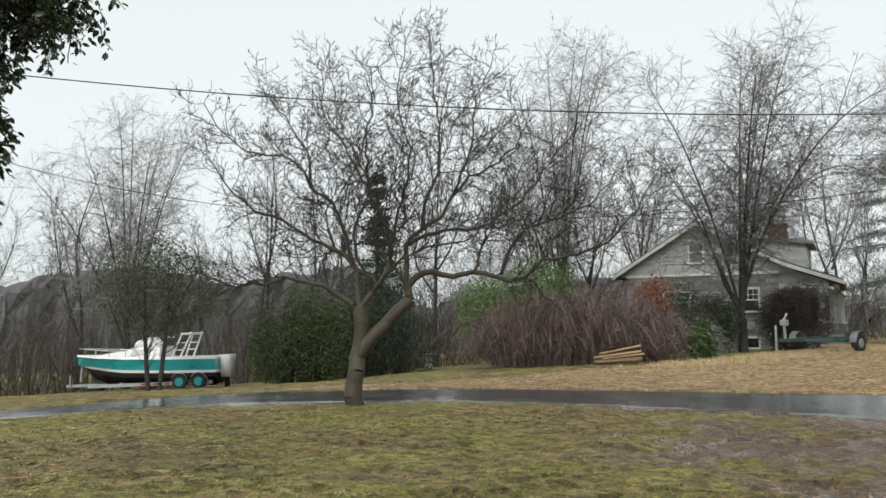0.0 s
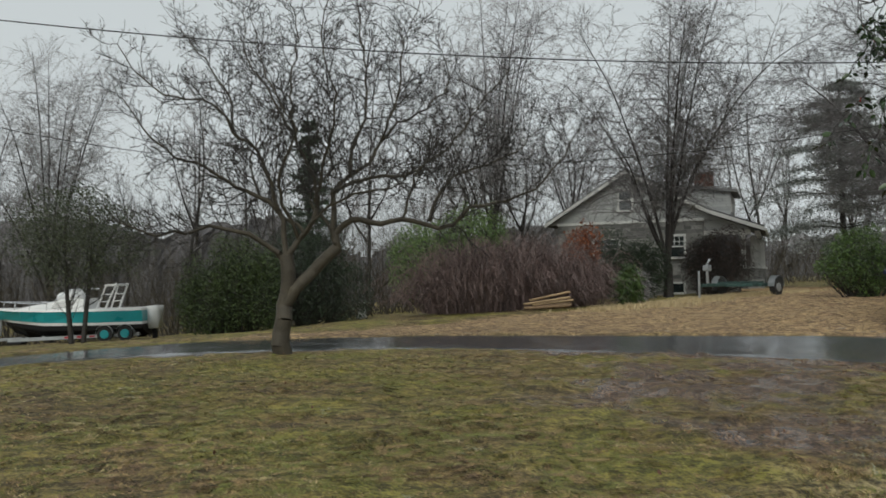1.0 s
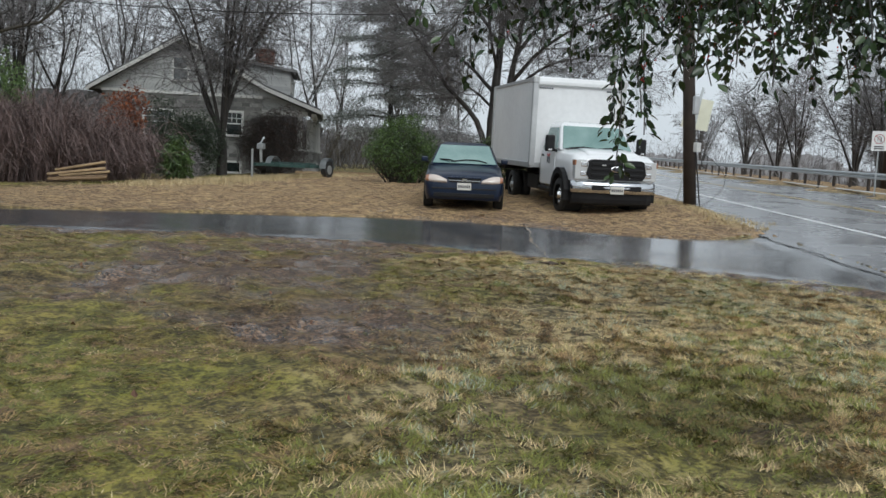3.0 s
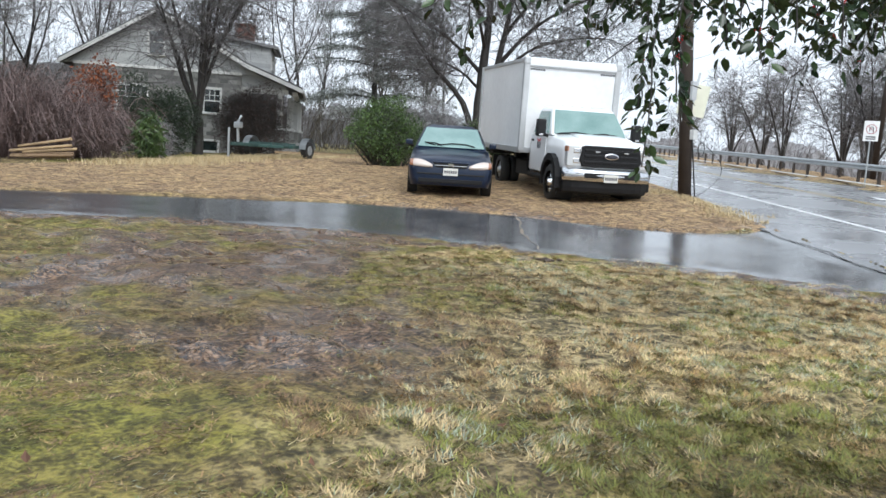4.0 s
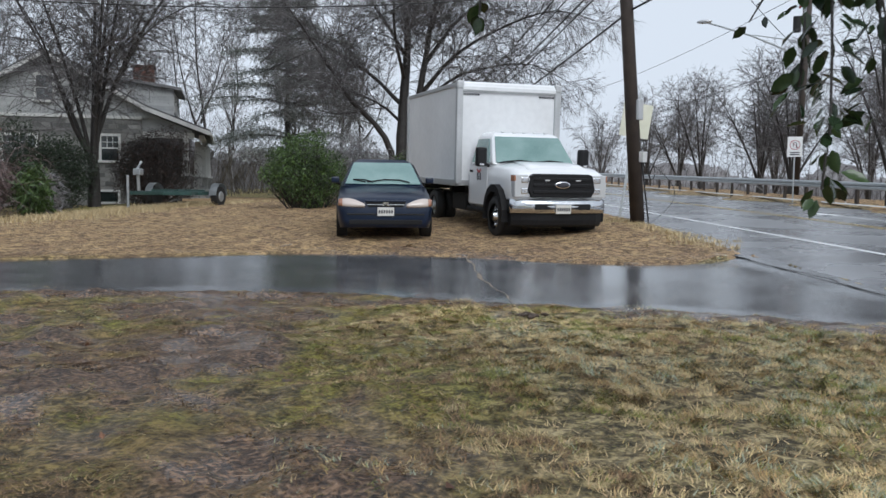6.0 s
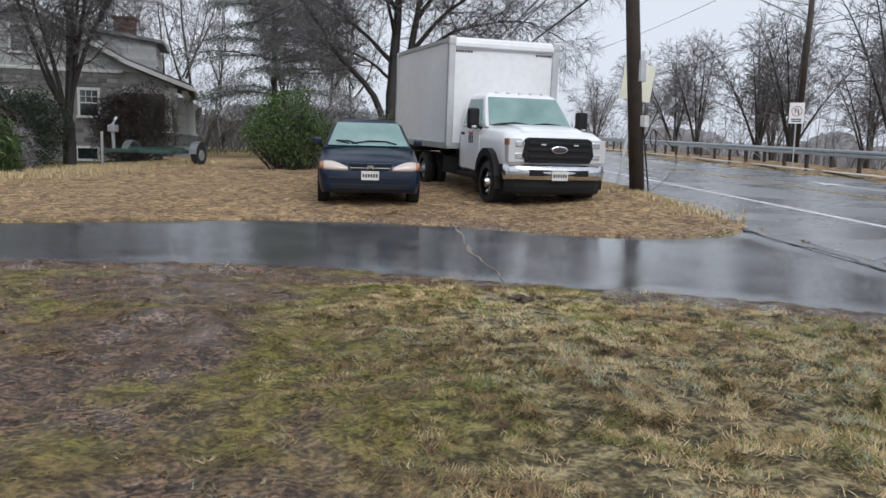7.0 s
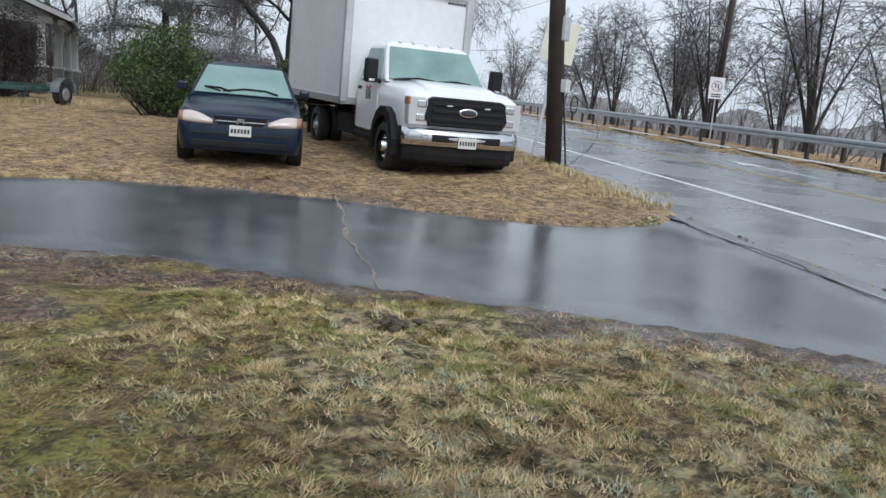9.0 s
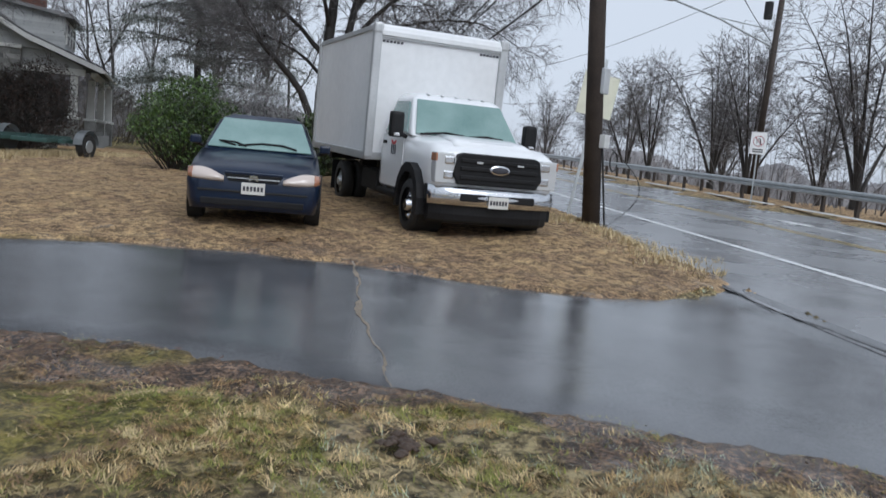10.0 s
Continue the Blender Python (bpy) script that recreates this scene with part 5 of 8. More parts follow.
def wheel(parent, x, y, r, width, rim_mat, rim_r, side=1, dish=0.03, lugs=8):
    w = part("wheel", tube(bmesh.new(), (x - 0.03, y, r), (x + 0.03, y, r), r * 0.5, n=16), UNDER, parent)
    bm = bmesh.new()
    rings = []
    for dx, rr in ((-0.5, rim_r), (-0.5, r * 0.93), (-0.36, r), (0.36, r), (0.5, r * 0.93), (0.5, rim_r)):
        rings.append([(x + dx * width, y + rr * math.cos(2 * math.pi * i / 28), r + rr * math.sin(2 * math.pi * i / 28)) for i in range(28)])
    part("tyre", loft(rings, False), TYRE, w, smooth=True)
    bm = bmesh.new()
    ox = x + side * width * 0.42
    tube(bm, (ox - side * dish * 2, y, r), (ox - side * dish, y, r), rim_r, rim_r * 0.98, 24)
    tube(bm, (ox - side * dish, y, r), (ox + side * dish, y, r), rim_r * 0.45, rim_r * 0.32, 18)
    for i in range(lugs):
        a = 2 * math.pi * i / lugs
        cy, cz = y + rim_r * 0.72 * math.cos(a), r + rim_r * 0.72 * math.sin(a)
        tube(bm, (ox - side * dish, cy, cz), (ox - side * dish * 0.4, cy, cz), rim_r * 0.13, rim_r * 0.13, 8)
    part("rim", bm, rim_mat, w)
    return w


def plate_with_bars(parent, x, y, z, w=0.30, h=0.15, lean=0.0):
    p = part("licence_plate", boxed(x - w / 2, x + w / 2, y - 0.012, y, z - h / 2, z + h / 2, bevel=0.004), PLATE, parent, "white licence plate with a dark bar of characters")
    bm = bmesh.new()
    for i in range(6):
        bx = x - w * 0.38 + i * w * 0.15
        box(bm, bx - w * 0.05, bx + w * 0.05, y - 0.015, y - 0.011, z - h * 0.2, z + h * 0.18)
    part("bars", bm, DARK_INK, p)


def quad_panel(corners, thick=0.012):
    """A thin solid pane through four corners."""
    c = [Vector(v) for v in corners]
    n = (c[1] - c[0]).cross(c[3] - c[0]).normalized() * thick
    bm = bmesh.new()
    a, b = [bm.verts.new(v) for v in c], [bm.verts.new(v + n) for v in c]
    for i in range(4):
        bm.faces.new((a[i], a[(i + 1) % 4], b[(i + 1) % 4], b[i]))
    bm.faces.new(a[::-1])
    bm.faces.new(b)
    return bm


def car_ring(y, hw, low, sill, belt, top, crown):
    """A car's cross-section: floor, sill, flank, shoulder and crowned top."""
    half = [(hw * 0.94, low), (hw * 0.985, sill), (hw, belt), (hw * 0.94, top - 0.03), (hw * 0.80, top), (hw * 0.4, top + crown)]
    return [(x, y, z) for x, z in half] + [(-x, y, z) for x, z in half[::-1]]


def lamp_lens(s, inner=0.38, proud=0.0):
    """A curved headlamp lens that wraps round the corner of the nose."""
    rows = []
    for i in range(11):
        k = i / 10
        x = inner + (0.865 - inner) * k
        full = (x - 0.38) / 0.485
        lo, hi = 0.560 + 0.03 * full ** 3, 0.625 + 0.105 * math.sin(min(full * 2.1, 1.45)) - 0.03 * full ** 4
        row = []
        for j in range(7):
            m = j / 6
            z = lo + (hi - lo) * m
            y = np.interp(x, (0.5, 0.66, 0.77, 0.84, 0.87), (0.0, 0.01, 0.055, 0.15, 0.26)) + 0.9 * max(z - 0.60, 0) ** 1.0 * 0.7
            row.append((s * x, y - 0.03 - proud - 0.012 * math.sin(math.pi * m) + 0.02 * (1 - math.sin(math.pi * m)), z))
        rows.append(row)
    bm = bmesh.new()
    g = [[bm.verts.new(c) for c in r] for r in rows]
    h = [[bm.verts.new((c[0] * 0.98, c[1] + 0.12, c[2])) for c in r] for r in rows]
    for q in (g, h):
        for i in range(10):
            for j in range(6):
                bm.faces.new((q[i][j], q[i + 1][j], q[i + 1][j + 1], q[i][j + 1]))
    ring = [(0, j) for j in range(6)] + [(i, 6) for i in range(10)] + [(10, j) for j in range(6, 0, -1)] + [(i, 0) for i in range(10, 0, -1)]
    for (i, j), (k, m) in zip(ring, ring[1:] + ring[:1]):
        bm.faces.new((g[i][j], g[k][m], h[k][m], h[i][j]))
    bmesh.ops.recalc_face_normals(bm, faces=bm.faces)
    return bm


def build_car():
    car = thing("parked_car", "older navy blue sedan with iced windscreen parked on the turf", "car", (12.78, 15.32, ground_at(13.1, 15.9) + 0.0), (1.6, 0, -38.7))
    car.scale = (1.03, 1.0, 1.05)
    rings = [car_ring(0.00, 0.70, 0.27, 0.34, 0.48, 0.60, 0.01), car_ring(0.05, 0.79, 0.20, 0.33, 0.52, 0.675, 0.01), car_ring(0.20, 0.86, 0.19, 0.34, 0.56, 0.735, 0.018), car_ring(0.55, 0.885, 0.18, 0.34, 0.58, 0.80, 0.03),
             car_ring(1.0, 0.892, 0.18, 0.32, 0.60, 0.85, 0.035), car_ring(1.5, 0.892, 0.18, 0.30, 0.62, 0.92, 0.03), car_ring(2.6, 0.892, 0.18, 0.30, 0.64, 0.95, 0.02), car_ring(3.9, 0.89, 0.18, 0.32, 0.66, 0.98, 0.02),
             car_ring(4.5, 0.87, 0.22, 0.36, 0.66, 0.98, 0.02), car_ring(4.75, 0.78, 0.34, 0.42, 0.62, 0.90, 0.01)]
    part("body", loft(rings), NAVY, car, smooth=True)
    base = [(-0.80, 1.32, 0.90), (0.80, 1.32, 0.90), (0.80, 4.05, 0.95), (-0.80, 4.05, 0.95)]
    mid = [(-0.60, 2.00, 1.36), (0.60, 2.00, 1.36), (0.61, 3.25, 1.37), (-0.61, 3.25, 1.37)]
    top = [(-0.46, 2.20, 1.425), (0.46, 2.20, 1.425), (0.47, 3.05, 1.43), (-0.47, 3.05, 1.43)]
    bm = loft([base, mid, top])
    bmesh.ops.recalc_face_normals(bm, faces=bm.faces)
    bmesh.ops.bevel(bm, geom=[e for e in bm.edges], offset=0.03, segments=2, profile=0.6, affect="EDGES")
    part("cabin", bm, NAVY, car, smooth=True)
    part("windscreen", quad_panel([(-0.74, 1.36, 0.945), (0.74, 1.36, 0.945), (0.575, 1.975, 1.352), (-0.575, 1.975, 1.352)]), WINDSHIELD, car, "windscreen hazed with ice")
    for s in (-1, 1):
        pane = [(s * 0.775, 1.62, 0.99), (s * 0.765, 2.72, 1.0), (s * 0.635, 2.72, 1.33), (s * 0.632, 2.08, 1.33)]
        part("side_window", quad_panel(pane if s > 0 else pane[::-1]), CAR_GLASS, car)
        pane = [(s * 0.765, 2.80, 1.0), (s * 0.755, 3.70, 1.01), (s * 0.635, 3.2, 1.335), (s * 0.635, 2.80, 1.335)]
        part("side_window", quad_panel(pane if s > 0 else pane[::-1]), CAR_GLASS, car)
        lamp = lamp_lens(s)
        hl = part("headlight", lamp, LAMP_PINK, car, "clouded pinkish headlight", smooth=True)
        am = lamp_lens(s, 0.78, 0.006)
        part("indicator", am, AMBER, hl, smooth=True)
        mir = part("door_mirror", boxed(min(s * 0.86, s * 1.02), max(s * 0.86, s * 1.02), 1.60, 1.72, 0.96, 1.08, bevel=0.03), NAVY, car)
        part("mirror_arm", tube(bmesh.new(), (s * 0.84, 1.72, 0.94), (s * 0.93, 1.73, 0.97), 0.03, 0.03, 8), BLACK, mir)
        wheel(car, s * 0.79, 0.92, 0.31, 0.20, STEEL, 0.20, s, 0.02, 6)
        wheel(car, s * 0.79, 3.62, 0.31, 0.20, STEEL, 0.20, s, 0.02, 6)
        for cy in (0.92, 3.62):
            part("wheel_arch", tube(bmesh.new(), (s * 0.70, cy, 0.33), (s * 0.897, cy, 0.33), 0.36, 0.36, 24), UNDER, car)
        wip = part("wiper", piped([(s * 0.02 - 0.33, 1.385, 0.985), (s * 0.30 - 0.28, 1.44, 1.035), (s * 0.34 - 0.02, 1.44, 1.030), (s * 0.36 + 0.16, 1.37, 0.985)], 0.014, 6), BLACK, car)
    gr = part("grille", slab([(-0.31, 0.575), (0.31, 0.575), (0.365, 0.665), (-0.365, 0.665)], -0.02, 0.30), BLACK, car)
    part("grille_rim", boxed(-0.37, 0.37, -0.012, 0.2, 0.664, 0.69, bevel=0.008), NAVY, gr)
    part("grille_bar", boxed(-0.335, 0.335, -0.028, 0.0, 0.606, 0.622, bevel=0.005), STEEL, gr)
    part("emblem", slab([(-0.06, 0.585), (-0.035, 0.585), (-0.025, 0.61), (0.025, 0.61), (0.035, 0.585), (0.06, 0.585), (0.05, 0.66), (-0.05, 0.66)], -0.045, -0.018), CHROME, gr, "small chrome emblem")
    part("bumper_strip", boxed(-0.70, 0.70, -0.02, 0.2, 0.43, 0.455, bevel=0.008), UNDER, car)
    part("air_intake", boxed(-0.66, 0.66, -0.008, 0.25, 0.26, 0.345, bevel=0.012), BLACK, car)
    plate_with_bars(car, 0.0, -0.022, 0.49)
    return car


def build_truck():
    z0 = 0.25
    tr = thing("box_truck", "white box truck with black grille parked on the turf", "truck", (15.80, 13.50, z0), (1.9, 0.0, -28.1))
    # cargo box
    bx = part("cargo_box", boxed(-1.20, 1.20, 3.02, 7.55, 1.06, 3.28, bevel=0.012), BOX_WHITE, tr, "plain white panelled cargo box")
    for s in (-1, 1):
        part("corner_post", boxed(s * 1.20 - 0.075, s * 1.20 + 0.075, 2.965, 3.11, 1.00, 3.20, bevel=0.03), BOX_GREY, bx)
        part("roof_rail", boxed(s * 1.2 - 0.03, s * 1.2 + 0.03, 3.1, 7.57, 3.22, 3.31, bevel=0.012), BOX_GREY, bx)
        part("floor_rail", boxed(s * 1.21 - 0.03, s * 1.21 + 0.03, 3.0, 7.57, 0.96, 1.10, bevel=0.012), BOX_GREY, bx)
        part("corner_cap", boxed(s * 1.20 - 0.085, s * 1.20 + 0.085, 2.95, 3.12, 3.14, 3.33, bevel=0.04), BOX_GREY, bx)
        part("rear_post", boxed(s * 1.2 - 0.05, s * 1.2 + 0.05, 7.5, 7.62, 0.98, 3.3, bevel=0.02), BOX_GREY, bx)
    cap = [(2.955, 3.12), (2.955, 3.20), (2.99, 3.275), (3.06, 3.32), (3.2, 3.335), (3.2, 3.12)]
    part("front_cap", slab([(a, b) for a, b in cap], -1.14, 1.14, "x", 0.01), BOX_WHITE, bx, "rounded white front cap")
    part("cap_trim", boxed(-1.14, 1.14, 2.975, 3.03, 3.085, 3.115, bevel=0.006), BOX_GREY, bx)
    for s in (-1, 1):
        bm = bmesh.new()
        for k in range(6):
            c = s * 0.92 + (k - 2.5) * 0.065
            box(bm, c - 0.022, c + 0.022, 3.006, 3.02, 3.01, 3.05)
        part("maker_mark", bm, DARK_INK, bx, "small dark bar of maker's lettering")
    part("front_sill", boxed(-1.2, 1.2, 2.98, 3.06, 0.97, 1.10, bevel=0.01), BOX_GREY, bx)
    fr = bmesh.new()
    for s in (-1, 1):
        box(fr, s * 0.42 - 0.05, s * 0.42 + 0.05, 0.6, 7.4, 0.55, 0.78)
    box(fr, -0.9, 0.9, 3.2, 3.4, 0.8, 0.98)
    box(fr, -0.9, 0.9, 4.4, 4.6, 0.8, 0.98)
    box(fr, -1.0, 1.0, 6.6, 6.9, 0.8, 0.98)
    box(fr, -0.95, -0.5, 3.2, 4.2, 0.40, 0.78, bevel=0.03)
    box(fr, -0.3, 0.3, 0.7, 2.9, 0.45, 0.8)
    part("chassis", fr, UNDER, tr)
    # cab
    def ring(y, hw, low, shoulder, top, crown=0.03):
        half = [(hw * 0.92, low), (hw, low + 0.10), (hw, shoulder), (hw * 0.97, top - 0.05), (hw * 0.86, top), (hw * 0.35, top + crown)]
        return [(x, y, z) for x, z in half] + [(-x, y, z) for x, z in half[::-1]]
    nose = [ring(0.16, 0.93, 0.70, 1.02, 1.20), ring(0.24, 0.985, 0.68, 1.06, 1.27), ring(0.45, 1.0, 0.66, 1.10, 1.33, 0.06), ring(1.0, 1.0, 0.62, 1.12, 1.36, 0.075), ring(1.45, 1.0, 0.55, 1.12, 1.38, 0.06), ring(1.60, 1.0, 0.50, 1.14, 1.40, 0.02),
            ring(2.86, 1.0, 0.50, 1.14, 1.40, 0.0)]
    part("cab_body", loft(nose), WHITE_PAINT, tr, smooth=True)
    lo = [(-0.96, 1.42, 1.38), (0.96, 1.42, 1.38), (0.97, 2.86, 1.38), (-0.97, 2.86, 1.38)]
    hi = [(-0.78, 1.98, 1.97), (0.78, 1.98, 1.97), (0.80, 2.80, 1.98), (-0.80, 2.80, 1.98)]
    tp = [(-0.66, 2.12, 2.045), (0.66, 2.12, 2.045), (0.68, 2.70, 2.05), (-0.68, 2.70, 2.05)]
    bm = loft([lo, hi, tp])
    bmesh.ops.recalc_face_normals(bm, faces=bm.faces)
    bmesh.ops.bevel(bm, geom=list(bm.edges), offset=0.05, segments=3, profile=0.6, affect="EDGES")
    part("cab_roof", bm, WHITE_PAINT, tr, smooth=True)
    dome = loft([[(x * w, y, z - 0.03 if abs(x) > 0.9 else z) for x in (-1, -0.86, -0.5, 0, 0.5, 0.86, 1)] + [(w, y, z - 0.12), (-w, y, z - 0.12)] for y, w, z in ((0.30, 0.66, 1.335), (0.50, 0.64, 1.405), (0.9, 0.60, 1.445), (1.38, 0.56, 1.455))])
    part("bonnet_dome", dome, WHITE_PAINT, tr, smooth=True)
    part("windscreen", quad_panel([(-0.885, 1.435, 1.42), (0.885, 1.435, 1.42), (0.745, 1.93, 1.935), (-0.745, 1.93, 1.935)], 0.02), WINDSHIELD, tr, "windscreen hazed with ice")
    for k in range(5):
        part("roof_lamp", boxed(-0.5 + k * 0.25 - 0.035, -0.5 + k * 0.25 + 0.035, 2.05, 2.14, 2.035, 2.058, bevel=0.01), WHITE_PAINT, tr)
    for c in (-0.45, 0.38):
        part("wiper", piped([(c - 0.36, 1.415, 1.425), (c, 1.425, 1.455), (c + 0.40, 1.405, 1.425)], 0.014, 6), BLACK, tr)
    for s in (-1, 1):
        w_ = [(s * 0.955, 1.62, 1.42), (s * 0.965, 2.70, 1.42), (s * 0.83, 2.68, 1.90), (s * 0.815, 2.02, 1.90)]
        part("side_window", quad_panel(w_ if s > 0 else w_[::-1], 0.02), WINDSHIELD, tr, "side window hazed with ice")
        d_ = [(s * 1.0, 1.62, 0.58), (s * 1.0, 2.74, 0.58), (s * 1.0, 2.74, 1.36), (s * 1.0, 1.62, 1.36)]
        door = part("door", quad_panel(d_ if s > 0 else d_[::-1], 0.012), WHITE_PAINT, tr)
        part("door_handle", boxed(s * 1.02 - 0.018, s * 1.02 + 0.018, 2.52, 2.68, 1.22, 1.27, bevel=0.01), BLACK, door)
        if s < 0:
            mk = bmesh.new()
            for c in (2.0, 2.1, 2.2):
                box(mk, -1.018, -1.012, c, c + 0.05, 1.07, 1.22)
            part("door_marking", mk, DARK_INK, door, "dark block lettering mark")
            part("door_logo", slab([(1.98, 1.27), (2.08, 1.22), (2.18, 1.22), (2.28, 1.27), (2.24, 1.30), (2.13, 1.25), (2.02, 1.30)], -1.018, -1.012, "x"), RED_PAINT, door, "small red emblem")
        part("mirror_arm", piped([(s * 0.98, 1.60, 1.36), (s * 1.16, 1.56, 1.42)], 0.035), BLACK, tr)
        mir = part("door_mirror", boxed(min(s * 1.07, s * 1.29), max(s * 1.07, s * 1.29), 1.46, 1.64, 1.34, 1.72, bevel=0.05), BLACK, tr, "tall black towing mirror")
        part("repeater", boxed(min(s * 1.14, s * 1.24), max(s * 1.14, s * 1.24), 1.448, 1.47, 1.36, 1.40, bevel=0.006), CHROME, mir)
        # flared black arch
        arc = bmesh.new()
        for k in range(9):
            a0, a1 = math.pi * (k / 9 * 1.12 - 0.06), math.pi * ((k + 1) / 9 * 1.12 - 0.06)
            p0, p1 = [(0.98 + math.cos(a) * 0.57, 0.44 + math.sin(a) * 0.63) for a in (a0, a1)]
            q0, q1 = [(0.98 + math.cos(a) * 0.44, 0.44 + math.sin(a) * 0.48) for a in (a0, a1)]
            xs = sorted((s * 0.84, s * 1.12))
            vs = [arc.verts.new((x, y, z)) for x in xs for y, z in (p0, p1, q1, q0)]
            for f_ in ((0, 1, 2, 3), (7, 6, 5, 4), (0, 4, 5, 1), (3, 2, 6, 7), (0, 3, 7, 4), (1, 5, 6, 2)):
                arc.faces.new([vs[i] for i in f_])
        bmesh.ops.remove_doubles(arc, verts=arc.verts, dist=0.001)
        part("wheel_arch", arc, BLACK, tr, "black plastic arch flare")
        part("arch_liner", tube(bmesh.new(), (s * 0.6, 0.98, 0.46), (s * 1.005, 0.98, 0.46), 0.47, 0.47, 22), UNDER, tr)
        wheel(tr, s * 0.96, 0.98, 0.405, 0.24, CHROME, 0.27, s, 0.05, 10)
        wheel(tr, s * 1.02, 5.25, 0.405, 0.22, STEEL, 0.25, s, 0.04, 10)
        wheel(tr, s * 0.74, 5.25, 0.405, 0.22, UNDER, 0.25, s, 0.04, 10)
        # lamps
        hl = part("headlight", slab([(s * 0.66, 0.80), (s * 0.985, 0.80), (s * 0.995, 1.21), (s * 0.72, 1.21), (s * 0.62, 1.06)], 0.10, 0.30, bevel=0.02), LAMP_GLASS, tr, "tall stacked headlight")
        part("indicator", boxed(min(s * 0.968, s * 1.0), max(s * 0.968, s * 1.0), 0.095, 0.30, 1.09, 1.20, bevel=0.01), AMBER, hl)
        part("lamp_unit", boxed(min(s * 0.70, s * 0.86), max(s * 0.70, s * 0.86), 0.088, 0.12, 1.06, 1.17, bevel=0.02), CHROME, hl)
        part("lamp_unit", boxed(min(s * 0.70, s * 0.86), max(s * 0.70, s * 0.86), 0.088, 0.12, 0.86, 0.97, bevel=0.02), CHROME, hl)
        part("step_bar", tube(bmesh.new(), (s * 0.98, 1.5, 0.46), (s * 0.98, 2.85, 0.46), 0.06, 0.06, 10), BLACK, tr)
        part("mud_flap", boxed(s * 0.88 - 0.28, s * 0.88 + 0.28, 5.80, 5.82, 0.2, 0.8), BLACK, tr)
    gr = part("grille", slab([(-0.64, 0.80), (0.64, 0.80), (0.72, 0.93), (0.66, 1.20), (0.58, 1.23), (-0.58, 1.23), (-0.66, 1.20), (-0.72, 0.93)], 0.05, 0.26, bevel=0.02), BLACK, tr, "large black hexagonal grille")
    for zz in (0.90, 1.02, 1.13):
        part("grille_bar", boxed(-0.62, 0.62, 0.028, 0.07, zz - 0.028, zz + 0.028, bevel=0.012), BLACK, gr)
    em = bmesh.new()
    bmesh.ops.create_uvsphere(em, u_segments=24, v_segments=10, radius=1.0)
    for v in em.verts:
        v.co = Vector((v.co.x * 0.165, 0.03 + v.co.y * 0.022, 1.03 + v.co.z * 0.068))
    part("emblem_rim", em, CHROME, gr, "oval chrome-rimmed emblem")
    em = bmesh.new()
    bmesh.ops.create_uvsphere(em, u_segments=24, v_segments=10, radius=1.0)
    for v in em.verts:
        v.co = Vector((v.co.x * 0.14, 0.022 + v.co.y * 0.022, 1.03 + v.co.z * 0.05))
    part("emblem", em, DARK_INK, gr, "dark oval badge field")
    for s in (-1, 1):
        part("marker_lamp", boxed(s * 0.33 - 0.05, s * 0.33 + 0.05, 0.02, 0.05, 1.10, 1.125, bevel=0.006), LAMP_GLASS, gr)
    bump = loft([[(x, 0.02 + 0.22 * (abs(x) / 1.02) ** 4 + dy, z) for dy, z in ((0.02, 0.50), (-0.02, 0.52), (-0.04, 0.58), (-0.045, 0.64), (-0.035, 0.70), (-0.01, 0.745), (0.03, 0.765), (0.16, 0.765), (0.16, 0.50))] for x in np.linspace(-1.02, 1.02, 21)])
    bp = part("bumper", bump, CHROME, tr, "wet chrome front bumper", smooth=True)
    part("bumper_recess", boxed(-0.60, 0.60, -0.022, 0.1, 0.575, 0.685, bevel=0.02), BLACK, bp)
    part("lower_valance", loft([[(x, 0.08 + 0.22 * (abs(x) / 1.0) ** 4 + dy, z) for dy, z in ((0.05, 0.25), (0.0, 0.29), (-0.02, 0.38), (-0.02, 0.50), (0.14, 0.50), (0.14, 0.25))] for x in np.linspace(-0.98, 0.98, 13)]), BLACK, tr, smooth=False)
    plate_with_bars(tr, 0.0, -0.036, 0.585, 0.32, 0.16)
    for s in (-1, 1):
        part("wiper", piped([(s * 0.35 - 0.38, 1.44, 1.44), (s * 0.35, 1.455, 1.475), (s * 0.35 + 0.30, 1.44, 1.45)], 0.014, 6), BLACK, tr)
    # the cab sits tall over its axle
    for ob in tr.children:
        if ob.name.split(".")[0] not in ("cargo_box", "wheel", "chassis", "arch_liner", "mud_flap", "wheel_arch"):
            for o in (ob, *ob.children):
                for v in o.data.vertices:
                    v.co.z = 0.3 + (v.co.z - 0.3) * 1.07
    return tr


